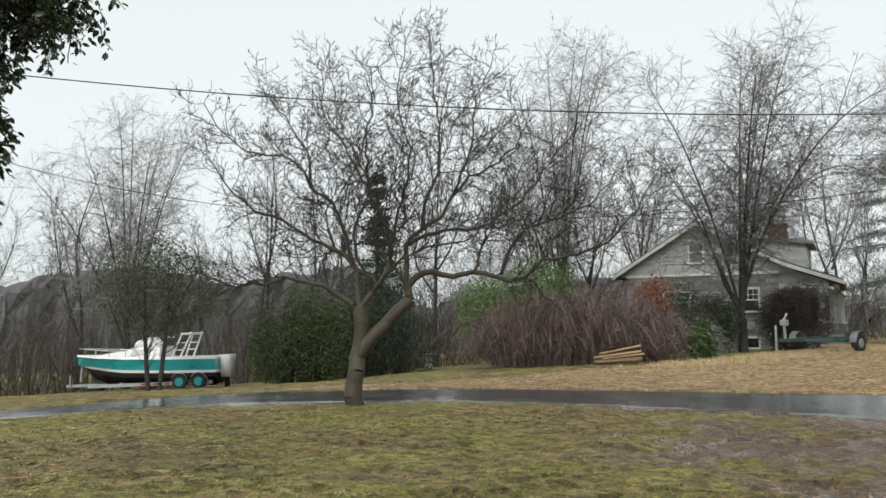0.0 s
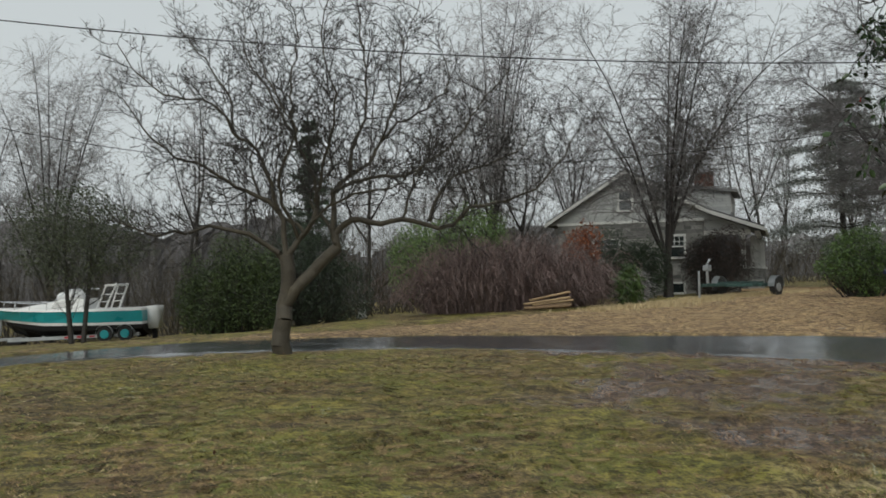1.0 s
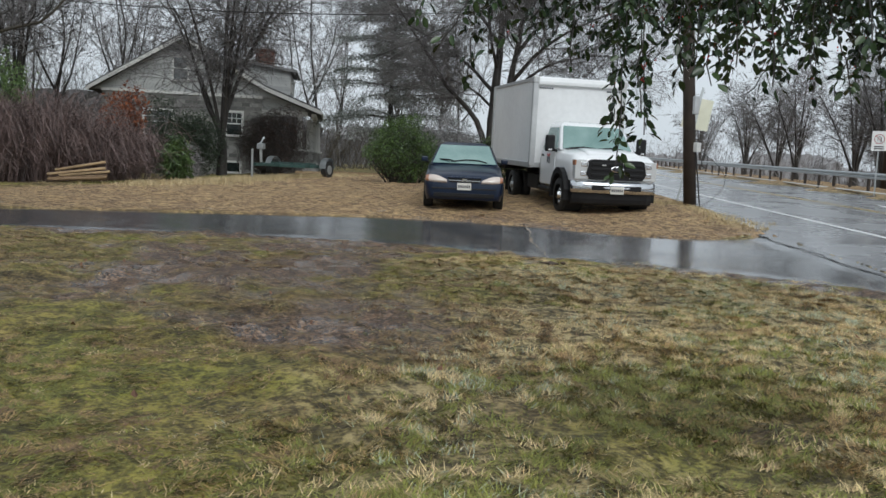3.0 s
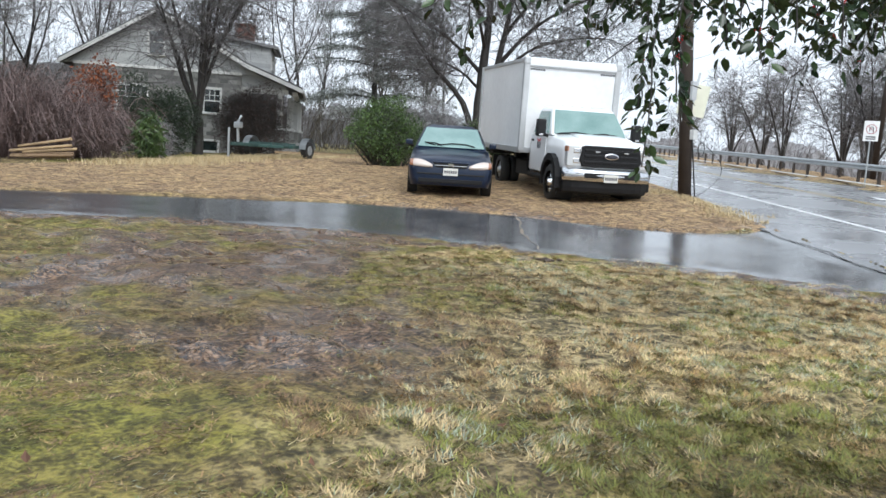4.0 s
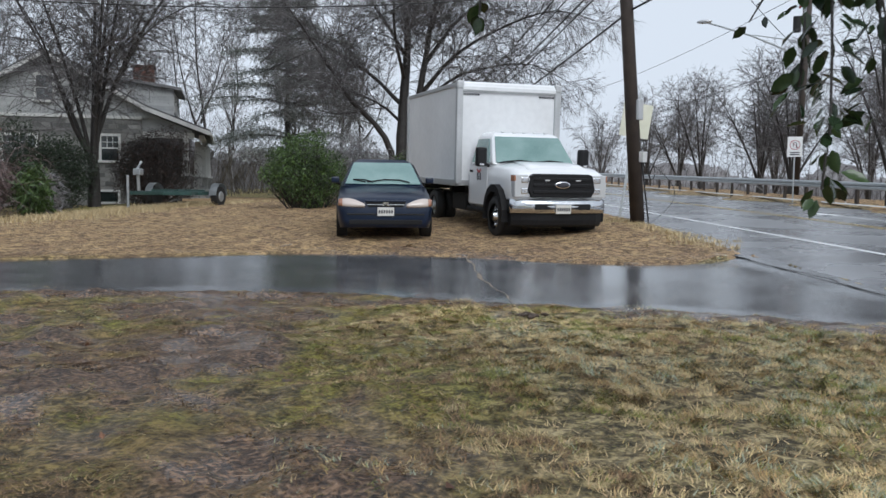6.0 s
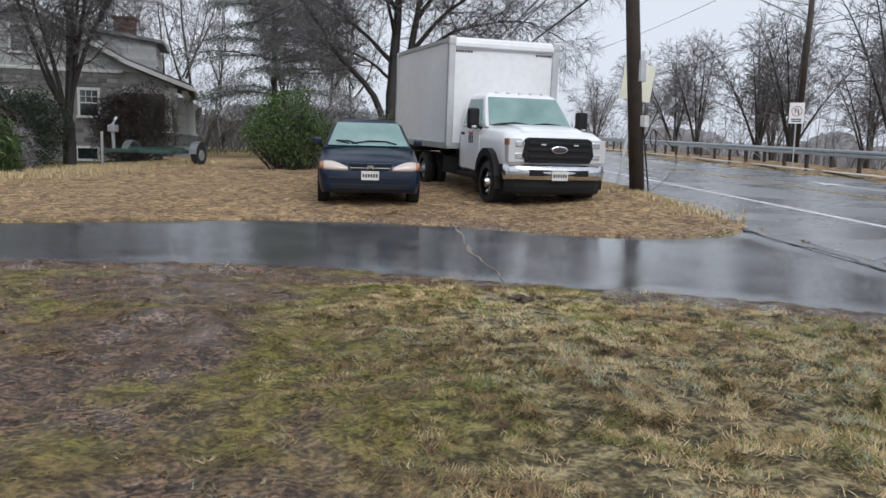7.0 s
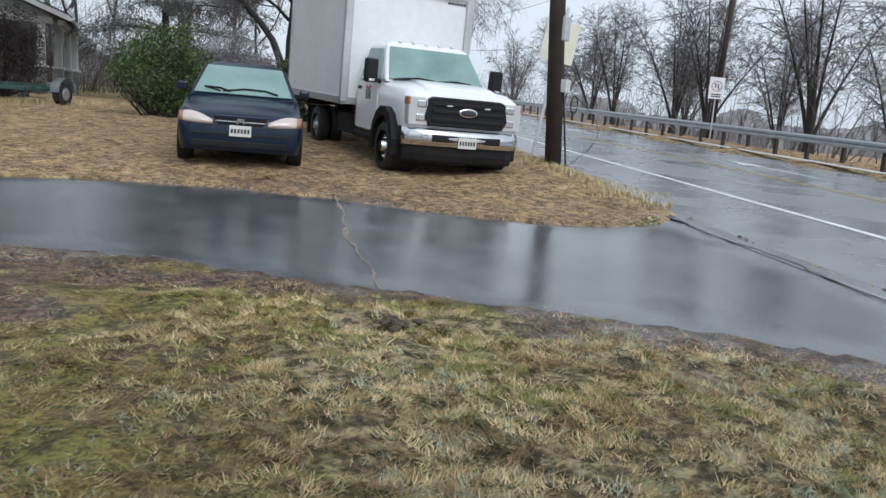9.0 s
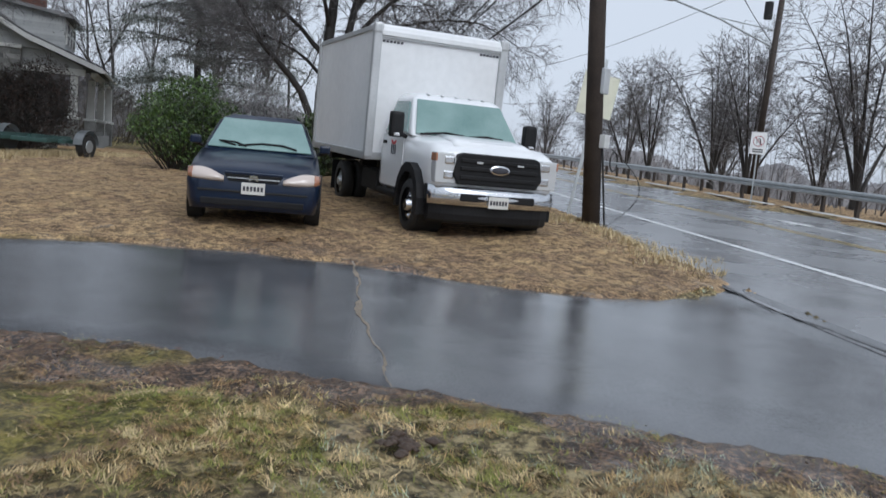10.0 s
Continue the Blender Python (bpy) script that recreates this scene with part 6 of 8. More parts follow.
def build_boat():
    """Cuddy-cabin motor boat on a tandem trailer, bow to the west."""
    b = thing("motor_boat", "teal and white motor boat with cabin and tower on a trailer", "boat", (-9.1, 31.0, ground_at(-9.1, 31) + 0.10), (0.0, 2.0, 176))
    # local x runs to the bow, z up from the keel
    def ring(x, beam, keel, chine, sheer):
        return [(x, -beam, sheer), (x, -beam * 0.98, chine + (sheer - chine) * 0.35), (x, -beam * 0.82, chine), (x, 0, keel), (x, beam * 0.82, chine), (x, beam * 0.98, chine + (sheer - chine) * 0.35), (x, beam, sheer)]
    low = [ring(-2.9, 1.05, 0.05, 0.30, 0.58), ring(-1.0, 1.12, 0.02, 0.30, 0.62), ring(1.0, 1.05, 0.02, 0.38, 0.70), ring(2.0, 0.74, 0.14, 0.52, 0.82), ring(2.7, 0.32, 0.46, 0.74, 0.92), ring(3.0, 0.05, 0.80, 0.90, 0.98)]
    part("hull_bottom", loft(low), BLACK, b, "black painted hull bottom")
    def band(x, b0, b1, z0, z1):
        return [(x, -b0, z0), (x, -b1, z1), (x, b1, z1), (x, b0, z0)]
    part("waterline_band", loft([band(-2.92, 1.06, 1.07, 0.56, 0.68), band(-1, 1.13, 1.14, 0.60, 0.72), band(1, 1.06, 1.08, 0.68, 0.81), band(2.0, 0.76, 0.84, 0.80, 0.92), band(2.75, 0.34, 0.40, 0.90, 1.01), band(3.12, 0.05, 0.08, 0.96, 1.06)]), GELCOAT, b)
    part("hull_side", loft([band(-2.92, 1.07, 1.13, 0.67, 1.14), band(-1, 1.14, 1.20, 0.71, 1.18), band(1, 1.08, 1.22, 0.80, 1.26), band(2.0, 0.84, 1.06, 0.91, 1.34), band(2.8, 0.40, 0.66, 1.0, 1.40), band(3.38, 0.08, 0.12, 1.05, 1.44)]), TEAL, b, "glossy teal hull side")
    part("gunwale", loft([band(-2.95, 1.14, 1.12, 1.13, 1.22), band(-1, 1.22, 1.19, 1.17, 1.26), band(1, 1.24, 1.20, 1.25, 1.34), band(2.2, 1.04, 0.98, 1.33, 1.42), band(2.9, 0.64, 0.56, 1.39, 1.47), band(3.42, 0.13, 0.08, 1.43, 1.50)]), GELCOAT, b)
    cab = loft([[(x, -w, 1.26), (x, -w * 0.86, z), (x, w * 0.86, z), (x, w, 1.26)] for x, w, z in ((-0.5, 0.98, 1.72), (0.4, 0.98, 1.74), (0.9, 0.92, 1.62), (1.9, 0.70, 1.50), (2.4, 0.40, 1.44))])
    part("cabin", cab, GELCOAT, b)
    for s in (-1, 1):
        c = [(0.0, s * 0.96, 1.40), (0.75, s * 0.95, 1.40), (0.62, s * 0.885, 1.62), (0.0, s * 0.885, 1.64)]
        part("cabin_window", quad_panel(c if s < 0 else c[::-1]), CAR_GLASS, b)
        part("windscreen_frame", piped([(0.75, s * 0.8, 1.66), (0.1, s * 0.8, 2.12), (-0.55, s * 0.82, 2.12), (-0.6, s * 0.85, 1.70)], 0.022), CHROME, b)
        rail = [(0.9, s * 1.12, 1.58), (2.0, s * 0.96, 1.66), (2.8, s * 0.58, 1.72), (3.4, 0.0, 1.76)]
        part("bow_rail", piped(rail, 0.018), CHROME, b)
        for x_, y_, z_ in ((0.9, 1.14, 1.58), (1.6, 1.08, 1.63), (2.3, 0.86, 1.68), (2.9, 0.52, 1.72)):
            part("rail_post", tube(bmesh.new(), (x_, s * y_, z_ - 0.28), (x_ - 0.05, s * y_, z_), 0.014), CHROME, b)
        part("tower_leg", piped([(-1.35, s * 0.85, 1.22), (-1.75, s * 0.72, 2.15), (-1.78, s * 0.66, 2.28)], 0.045), GELCOAT, b)
        part("tower_leg", piped([(-1.0, s * 0.85, 1.22), (-1.38, s * 0.72, 2.2)], 0.035), GELCOAT, b)
        part("tower_ladder", piped([(-1.15, s * 0.84, 1.55), (-1.52, s * 0.80, 1.55)], 0.025), GELCOAT, b)
        part("tower_ladder", piped([(-1.28, s * 0.80, 1.85), (-1.62, s * 0.77, 1.85)], 0.025), GELCOAT, b)
    part("tower_top", boxed(-1.85, -1.30, -0.72, 0.72, 2.18, 2.27, bevel=0.03), GELCOAT, b)
    can = bmesh.new()
    bmesh.ops.create_uvsphere(can, u_segments=18, v_segments=10, radius=1.0)
    for v in can.verts:
        v.co = Vector((0.25 + v.co.x * 0.62, v.co.y * 0.72, 1.78 + max(v.co.z, -0.3) * 0.34 + 0.03 * math.sin(9 * v.co.x)))
    part("canvas_cover", can, CANVAS, b, "bunched white canvas cover", smooth=True)
    bag = bmesh.new()
    bmesh.ops.create_cube(bag, size=1.0)
    bmesh.ops.subdivide_edges(bag, edges=bag.edges, cuts=3)
    for v in bag.verts:
        k = 0.75 + 0.25 * (v.co.z + 0.5)
        v.co = Vector((-3.12 + v.co.x * 0.50 * k + 0.02 * math.sin(13 * v.co.z), v.co.y * 0.95 * k, 0.80 + v.co.z * 0.95))
    part("engine_cover", bag, CANVAS, b, "outboard engine under a white cover", smooth=True)
    part("outdrive", boxed(-3.2, -3.0, -0.1, 0.1, -0.15, 0.40, bevel=0.04), BLACK, b)
    b.scale = (0.87, 0.87, 0.87)
    # trailer
    t = thing("boat_trailer", "galvanised tandem boat trailer with teal-rimmed wheels", "trailer", (-9.1, 31.0, ground_at(-9.1, 31)), (0.0, 2.0, 176))
    for s in (-1, 1):
        part("frame_rail", boxed(-2.7, 2.6, s * 0.8 - 0.05, s * 0.8 + 0.05, 0.20, 0.34), STEEL, t)
        part("bunk", boxed(-2.6, 1.4, s * 0.55 - 0.06, s * 0.55 + 0.06, 0.30, 0.38), UNDER, t)
        for x_ in (-2.2, -1.38):
            w_ = part("wheel", tube(bmesh.new(), (x_, s * 0.90, 0.33), (x_, s * 1.10, 0.33), 0.30, 0.30, 22), TYRE, t)
            part("rim", tube(bmesh.new(), (x_, s * 1.06, 0.33), (x_, s * 1.13, 0.33), 0.20, 0.17, 18), TEAL, w_)
            fd = bmesh.new()
            for k in range(7):
                a0, a1 = math.pi * k / 7, math.pi * (k + 1) / 7
                box_ = [(x_ + 0.36 * math.cos(a), 0.36 + 0.36 * math.sin(a)) for a in (a0, a1)]
                vs = [fd.verts.new((px, s * yy, pz)) for yy in (0.86, 1.14) for px, pz in box_] + [fd.verts.new((px, s * yy, pz - 0.02)) for yy in (0.86, 1.14) for px, pz in box_]
                for f_ in ((0, 1, 3, 2), (4, 6, 7, 5), (0, 4, 5, 1), (2, 3, 7, 6)):
                    fd.faces.new([vs[i] for i in f_])
            part("mudguard", fd, STEEL, t)
        part("post", boxed(-2.5, -2.42, s * 0.66 - 0.04, s * 0.66 + 0.04, 0.2, 0.38), STEEL, t)
        part("post", boxed(1.2, 1.28, s * 0.66 - 0.04, s * 0.66 + 0.04, 0.2, 0.38), STEEL, t)
        for k in range(3):
            part("reflector_strip", boxed(-0.9 + k * 0.5, -0.68 + k * 0.5, s * 0.856 - 0.004, s * 0.856 + 0.004, 0.23, 0.31), RED_PAINT, t)
    part("cross_member", boxed(-2.6, -2.5, -0.8, 0.8, 0.20, 0.30), STEEL, t)
    part("cross_member", boxed(1.6, 1.7, -0.8, 0.8, 0.20, 0.30), STEEL, t)
    part("tongue", boxed(2.4, 3.9, -0.06, 0.06, 0.22, 0.34), STEEL, t)
    part("winch_post", tube(bmesh.new(), (3.3, 0, 0.45), (3.2, 0, 1.30), 0.05), STEEL, t)
    part("jack", tube(bmesh.new(), (3.7, 0.12, 0.02), (3.7, 0.12, 0.75), 0.04), STEEL, t)
    part("jack_wheel", tube(bmesh.new(), (3.7, 0.08, 0.1), (3.7, 0.16, 0.1), 0.1, 0.1, 14), TYRE, t)
    t.scale = (0.87, 0.87, 0.87)
    part("spare_block", boxed(2.3, 2.9, -0.3, 0.3, 0.05, 0.3, bevel=0.04), UNDER, t)
    return b


def build_flat_trailer():
    """Empty flat trailer in the yard."""
    t = thing("utility_trailer", "empty dark green boat trailer with pale mudguards in the yard", "trailer", (15.7, 28.7, ground_at(15.7, 28.7)), (0, 0, 33))
    for s in (-1, 1):
        part("frame_rail", boxed(-1.5, 0.45, s * 0.85 - 0.05, s * 0.85 + 0.05, 0.38, 0.48, bevel=0.01), TRAILER_GREEN, t)
        w_ = part("wheel", tube(bmesh.new(), (0.0, s * 1.05, 0.32), (0.0, s * 1.25, 0.32), 0.32, 0.32, 22), TYRE, t)
        part("rim", tube(bmesh.new(), (0.0, s * 1.23, 0.32), (0.0, s * 1.27, 0.32), 0.19, 0.15, 18), STEEL, w_)
        fd = bmesh.new()
        for k in range(8):
            a0, a1 = math.pi * (k / 8), math.pi * ((k + 1) / 8)
            p = [(0.39 * math.cos(a), 0.36 + 0.39 * math.sin(a)) for a in (a0, a1)]
            vs = [fd.verts.new((x, s * y, z)) for y in (1.02, 1.28) for x, z in p]
            fd.faces.new((vs[0], vs[1], vs[3], vs[2]))
        bmesh.ops.solidify(fd, geom=fd.faces[:], thickness=0.02)
        part("mudguard", fd, STEEL, t)
    for x_ in (-1.45, -0.8, 0.0, 0.42):
        part("cross_member", boxed(x_ - 0.06, x_ + 0.06, -1.05, 1.05, 0.36, 0.46, bevel=0.01), TRAILER_GREEN, t)
    part("tongue", boxed(-3.1, -1.4, -0.05, 0.05, 0.38, 0.48, bevel=0.01), TRAILER_GREEN, t)
    part("winch_post", piped([(-2.7, 0, 0.5), (-2.75, 0, 1.15), (-2.55, 0, 1.35)], 0.05), STEEL, t)
    part("winch", boxed(-2.82, -2.62, -0.12, 0.12, 0.95, 1.15, bevel=0.03), STEEL, t)
    part("jack", tube(bmesh.new(), (-3.1, 0.1, 0.0), (-3.1, 0.1, 0.95), 0.04), STEEL, t)
    part("bunk", boxed(-1.3, 0.4, -0.46, -0.34, 0.46, 0.54), TRAILER_GREEN, t)
    part("bunk", boxed(-1.3, 0.4, 0.34, 0.46, 0.46, 0.54), TRAILER_GREEN, t)


build_car()
build_truck()
build_boat()
build_flat_trailer()

# ---- house ----


def sash_window(parent, u0, u1, z0, z1, v=0.0, grid=(3, 2)):
    """A window with frame, sill and panes, proud of a wall at v."""
    w = part("window", boxed(u0, u1, v - 0.02, v + 0.05, z0, z1), CAR_GLASS, parent, "dark double-hung window in a white frame")
    part("window_frame", box(box(box(box(bmesh.new(), u0 - 0.10, u0, v - 0.07, v + 0.04, z0 - 0.02, z1 + 0.12), u1, u1 + 0.10, v - 0.07, v + 0.04, z0 - 0.02, z1 + 0.12), u0, u1, v - 0.07, v + 0.04, z1, z1 + 0.12), u0, u1, v - 0.05, v + 0.02, (z0 + z1) / 2 - 0.03, (z0 + z1) / 2 + 0.03), TRIM, w)
    part("window_sill", boxed(u0 - 0.16, u1 + 0.16, v - 0.13, v + 0.02, z0 - 0.12, z0 - 0.02, bevel=0.01), TRIM, w)
    bm = bmesh.new()
    zm = (z0 + z1) / 2
    for k in range(1, grid[0]):
        u = u0 + (u1 - u0) * k / grid[0]
        box(bm, u - 0.012, u + 0.012, v - 0.035, v - 0.015, zm, z1)
    for k in range(1, grid[1]):
        z = zm + (z1 - zm) * k / grid[1]
        box(bm, u0, u1, v - 0.035, v - 0.015, z - 0.012, z + 0.012)
    part("glazing_bars", bm, TRIM, w)
    return w


def build_house():
    g = 0.25
    h = thing("house", "grey block bungalow with clapboard gable, porch and brick chimney", "house", (18.06, 40.7, 0), (0, 0, -30))
    L, R, D, band = -6.3, 1.5, 9.0, 4.35
    apex = (-2.45, 7.05)
    # block walls with their courses
    wall = part("wall", boxed(L, R, 0.02, D, g - 1.0, band), MORTAR, h, "grey rusticated concrete block wall")
    holes = [(-0.22 - 0.1, 0.50 + 0.1, 2.30, 3.62), (-0.45, 0.52, 0.42, 1.06), (-4.3 - 0.1, -2.9 + 0.1, 2.25, 3.55)]
    bm = bmesh.new()
    rng = np.random.default_rng(2)
    rest = boxed(0.006, 0.394, 0.0, 0.05, 0.006, 0.184, bevel=0.01)
    block = part("block", rest, STONE, wall).data
    first = bpy.data.objects["block"]
    pieces = 0
    z = g - 0.4
    row = 0
    while z < band - 0.05:
        zt = min(z + 0.19, band - 0.02)
        u = L - (0.2 if row % 2 else 0.0)
        while u < R:
            u0, u1 = max(u, L) + 0.006, min(u + 0.40, R) - 0.006
            if u1 > u0 + 0.03 and not any(u1 > a and u0 < b and zt > c and z < d for a, b, c, d in holes):
                dep = rng.uniform(-0.025, -0.005)
                if u1 - u0 > 0.38 and zt - z > 0.185 and u0 > -4.6 and z > g and pieces < 290:
                    ob = new("block", block) if pieces else first
                    ob.parent = wall
                    ob.matrix_basis = pose(u0 - 0.006, dep, z)
                    pieces += 1
                else:
                    box(bm, u0, u1, dep, 0.03, z + 0.006, zt - 0.006)
            u += 0.40
        z += 0.20
        row += 1
    tagged(part("block_work", bm, STONE, wall), kind="stuff")
    # gable: lapped boards
    def rake_u(zz, side):
        if side < 0:
            return apex[0] - (apex[1] - zz) / 0.62
        return apex[0] + (apex[1] - zz) / 0.56
    gab = part("gable", slab([(rake_u(band, -1), band), (rake_u(band, 1), band), apex], 0.05, 0.25), SIDING, h)
    z = band + 0.02
    while z < apex[1] - 0.2:
        zt = z + 0.13
        bm = slab([(rake_u(z, -1) + 0.05, z), (rake_u(z, 1) - 0.05, z), (rake_u(zt, 1) - 0.05, zt), (rake_u(zt, -1) + 0.05, zt)], -0.005, 0.05)
        for v_ in bm.verts:
            if v_.co.z > z + 0.06:
                v_.co.y += 0.02
        part("clapboard", bm, SIDING, gab)
        z += 0.13
    part("belt_board", boxed(L - 0.03, R + 0.03, -0.05, 0.05, band - 0.06, band + 0.08, bevel=0.01), TRIM, h)
    # roof
    kink, eave = (1.75, 4.72), (4.5, 3.70)
    left = (-6.95, apex[1] - (apex[0] + 6.95) * 0.62 + 0.02)
    roof = part("roof", slab([left, apex, kink, eave, (eave[0], eave[1] + 0.14), (kink[0], kink[1] + 0.2), (apex[0], apex[1] + 0.22), (left[0], left[1] + 0.16)], -0.45, D + 0.45), ROOF, h, "grey shingle roof sweeping over the porch")
    for a, c in ((left, apex), (apex, kink), (kink, eave)):
        part("bargeboard", slab([(a[0], a[1] - 0.08), (c[0], c[1] - 0.08), (c[0], c[1] + 0.12), (a[0], a[1] + 0.12)], -0.49, -0.452), TRIM, roof)
    part("gutter", tube(bmesh.new(), (4.55, -0.45, 3.70), (4.55, D + 0.45, 3.70), 0.06), TRIM, roof)
    sh = bmesh.new()
    for a, c, n_ in ((left, apex, 14), (apex, kink, 16), (kink, eave, 8)):
        for k in range(n_):
            t0, t1 = k / n_, (k + 1) / n_
            p, q = (a[0] + (c[0] - a[0]) * t0, a[1] + (c[1] - a[1]) * t0 + 0.215), (a[0] + (c[0] - a[0]) * t1, a[1] + (c[1] - a[1]) * t1 + 0.215)
            box_v = [sh.verts.new((p[0], y, p[1] - 0.03)) for y in (-0.47, D + 0.46)] + [sh.verts.new((q[0], y, q[1] - 0.03)) for y in (-0.47, D + 0.46)]
            lift = 0.02 if c[1] > a[1] else 0.0
            box_v[0].co.z += 0.025 - lift
            box_v[1].co.z += 0.025 - lift
            sh.faces.new((box_v[0], box_v[1], box_v[3], box_v[2]))
    bmesh.ops.solidify(sh, geom=sh.faces[:], thickness=0.015)
    tagged(part("shingle_courses", sh, ROOF, roof), kind="stuff")
    # chimney
    ch = part("chimney", boxed(0.75, 1.75, 4.0, 4.7, 4.8, 7.25), BRICK, h, "red brick chimney")
    bm = bmesh.new()
    for k in range(17):
        zz = 5.6 + k * 0.095
        for j in range(5):
            u = 0.75 + (j + (0.5 if k % 2 else 0)) * 0.2
            box(bm, u + 0.006, min(u + 0.194, 1.76), 3.985, 4.02, zz + 0.005, zz + 0.085)
    tagged(part("brick_work", bm, BRICK, ch), kind="stuff")
    part("chimney_cap", boxed(0.68, 1.82, 3.93, 4.77, 7.20, 7.33, bevel=0.02), BRICK, ch)
    part("vent_pipe", tube(bmesh.new(), (-5.0, 3.0, 5.0), (-5.0, 3.0, 6.9), 0.06), STEEL, h)
    # dormer, facing the porch side
    dm = part("dormer", slab([(0.3, 5.2), (2.75, 4.4), (2.75, 5.95), (0.3, 6.35)], 2.4, 6.4), SIDING, h, "clapboard shed dormer")
    part("dormer_roof", slab([(-0.6, 6.45), (3.15, 5.92), (3.15, 6.06), (-0.6, 6.60)], 2.1, 6.7), ROOF, dm)
    for k in range(12):
        zz = 4.7 + k * 0.12
        part("clapboard", boxed(0.45, 2.78, 2.375, 2.41, zz, zz + 0.11), SIDING, dm)
    for k in range(3):
        v0 = 2.9 + k * 1.15
        w_ = part("window", boxed(2.74, 2.80, v0, v0 + 0.8, 4.95, 5.75), CAR_GLASS, dm, "dark dormer window")
        part("window_frame", box(box(box(bmesh.new(), 2.73, 2.83, v0 - 0.08, v0, 4.9, 5.82), 2.73, 2.83, v0 + 0.8, v0 + 0.88, 4.9, 5.82), 2.73, 2.82, v0, v0 + 0.8, 5.32, 5.38), TRIM, w_)
    # windows on the gable end
    sash_window(h, -0.22, 0.50, 2.42, 3.50)
    sash_window(h, -4.25, -2.95, 2.36, 3.42, grid=(4, 2))
    sash_window(gab, -2.85, -2.2, 5.05, 6.1, grid=(1, 1))
    bw = part("basement_window", boxed(-0.36, 0.44, -0.01, 0.05, 0.52, 0.98), CAR_GLASS, h, "low basement window in white frame")
    part("window_frame", box(box(box(box(bmesh.new(), -0.46, -0.36, -0.06, 0.04, 0.42, 1.08), 0.44, 0.54, -0.06, 0.04, 0.42, 1.08), -0.36, 0.44, -0.06, 0.04, 0.98, 1.08), -0.36, 0.44, -0.06, 0.04, 0.42, 0.52), TRIM, bw)
    # porch
    po = part("porch", boxed(R, 4.3, 0.2, D, g - 0.6, 1.15), STONE, h, "block porch under the sweeping roof")
    part("porch_beam", boxed(R, 3.8, 0.2, 0.42, 3.50, 3.75), TRIM, po)
    part("porch_beam", boxed(4.0, 4.24, 0.43, D, 3.50, 3.68), TRIM, po)
    part("porch_gable", slab([(R, 3.75), (3.7, 3.75), (3.7, 3.86), (R + 0.3, 4.6), (R, 4.6)], 0.22, 0.32), SIDING, po)
    for u_, v_ in ((3.4, 0.35), (3.85, 2.9), (4.05, 5.6), (4.2, 8.6)):
        pier = part("pier", boxed(u_ - 0.22, u_ + 0.22, v_ - 0.22, v_ + 0.22, g - 0.5, 1.75, bevel=0.02), STONE, po)
        part("pier_cap", boxed(u_ - 0.27, u_ + 0.27, v_ - 0.27, v_ + 0.27, 1.75, 1.84, bevel=0.02), TRIM, pier)
        part("column", loft([[(u_ + a * w, v_ + c * w, z) for a, c in ((-1, -1), (1, -1), (1, 1), (-1, 1))] for w, z in ((0.17, 1.84), (0.13, 3.5))]), TRIM, pier)
    part("parapet", boxed(R, 3.3, 0.22, 0.40, 1.1, 1.45, bevel=0.02), STONE, po)
    part("parapet", boxed(4.0, 4.2, 0.6, D, 1.1, 1.3, bevel=0.02), STONE, po)
    dr = part("door", boxed(R - 0.02, R + 0.04, 3.6, 4.5, 1.16, 3.2), TRIM, po)


build_house()


# ---- poles, wires, signs, rail ----


def build_pole():
    x, y = 19.05, 13.75
    p = thing("utility_pole", "leaning dark creosoted wooden utility pole", "utility pole", (x, y, ground_at(x, y) - 0.3), (0, 0, 0))
    top = Vector((-0.58, 0.60, 10.8))
    part("shaft", tube(bmesh.new(), (0, 0, 0), top, 0.165, 0.12, 16), POLE_WOOD, p, smooth=True)
    k = 2.25 / 10.8
    bx = part("meter_box", boxed(-0.02 + top.x * k, 0.16 + top.x * k, top.y * k - 0.28, top.y * k - 0.16, 1.70, 1.94, bevel=0.015), CONCRETE, p, "small pale junction box")
    part("conduit", tube(bmesh.new(), (0.10, -0.20, 0.3), (0.06 + top.x * k, top.y * k - 0.2, 1.72), 0.018), WIRE, p)
    pts = [Vector((0.02 + 0.55 * math.sin(t * math.pi), -0.22 - 0.35 * math.sin(t * math.pi), 1.7 - 1.42 * t)) for t in np.linspace(0, 1, 12)]
    part("loose_cable", piped([tuple(v) for v in pts], 0.008, 5), WIRE, p, "loose cable looping to the ground")
    loop = [(0.14 + 0.13 * math.cos(a), -0.22, 1.48 + 0.17 * math.sin(a)) for a in np.linspace(0, 6.0, 14)]
    part("cable_coil", piped(loop, 0.014, 5), WIRE, p)
    part("guard", boxed(-0.03 + top.x * 0.31, 0.17 + top.x * 0.31, top.y * 0.31 - 0.24, top.y * 0.31 - 0.16, 2.65, 3.1, bevel=0.02), BOX_GREY, p)
    return Vector((x, y, ground_at(x, y) - 0.3)) + top


def cable(name, label, a, b, sag, r=0.012, n=24):
    a, b = Vector(a), Vector(b)
    pts = [tuple(a.lerp(b, t) - Vector((0, 0, 4 * sag * t * (1 - t)))) for t in np.linspace(0, 1, n)]
    ob = part(name, piped(pts, r, 5), WIRE, None, label)
    return tagged(ob, category="cable", group="overhead cables")


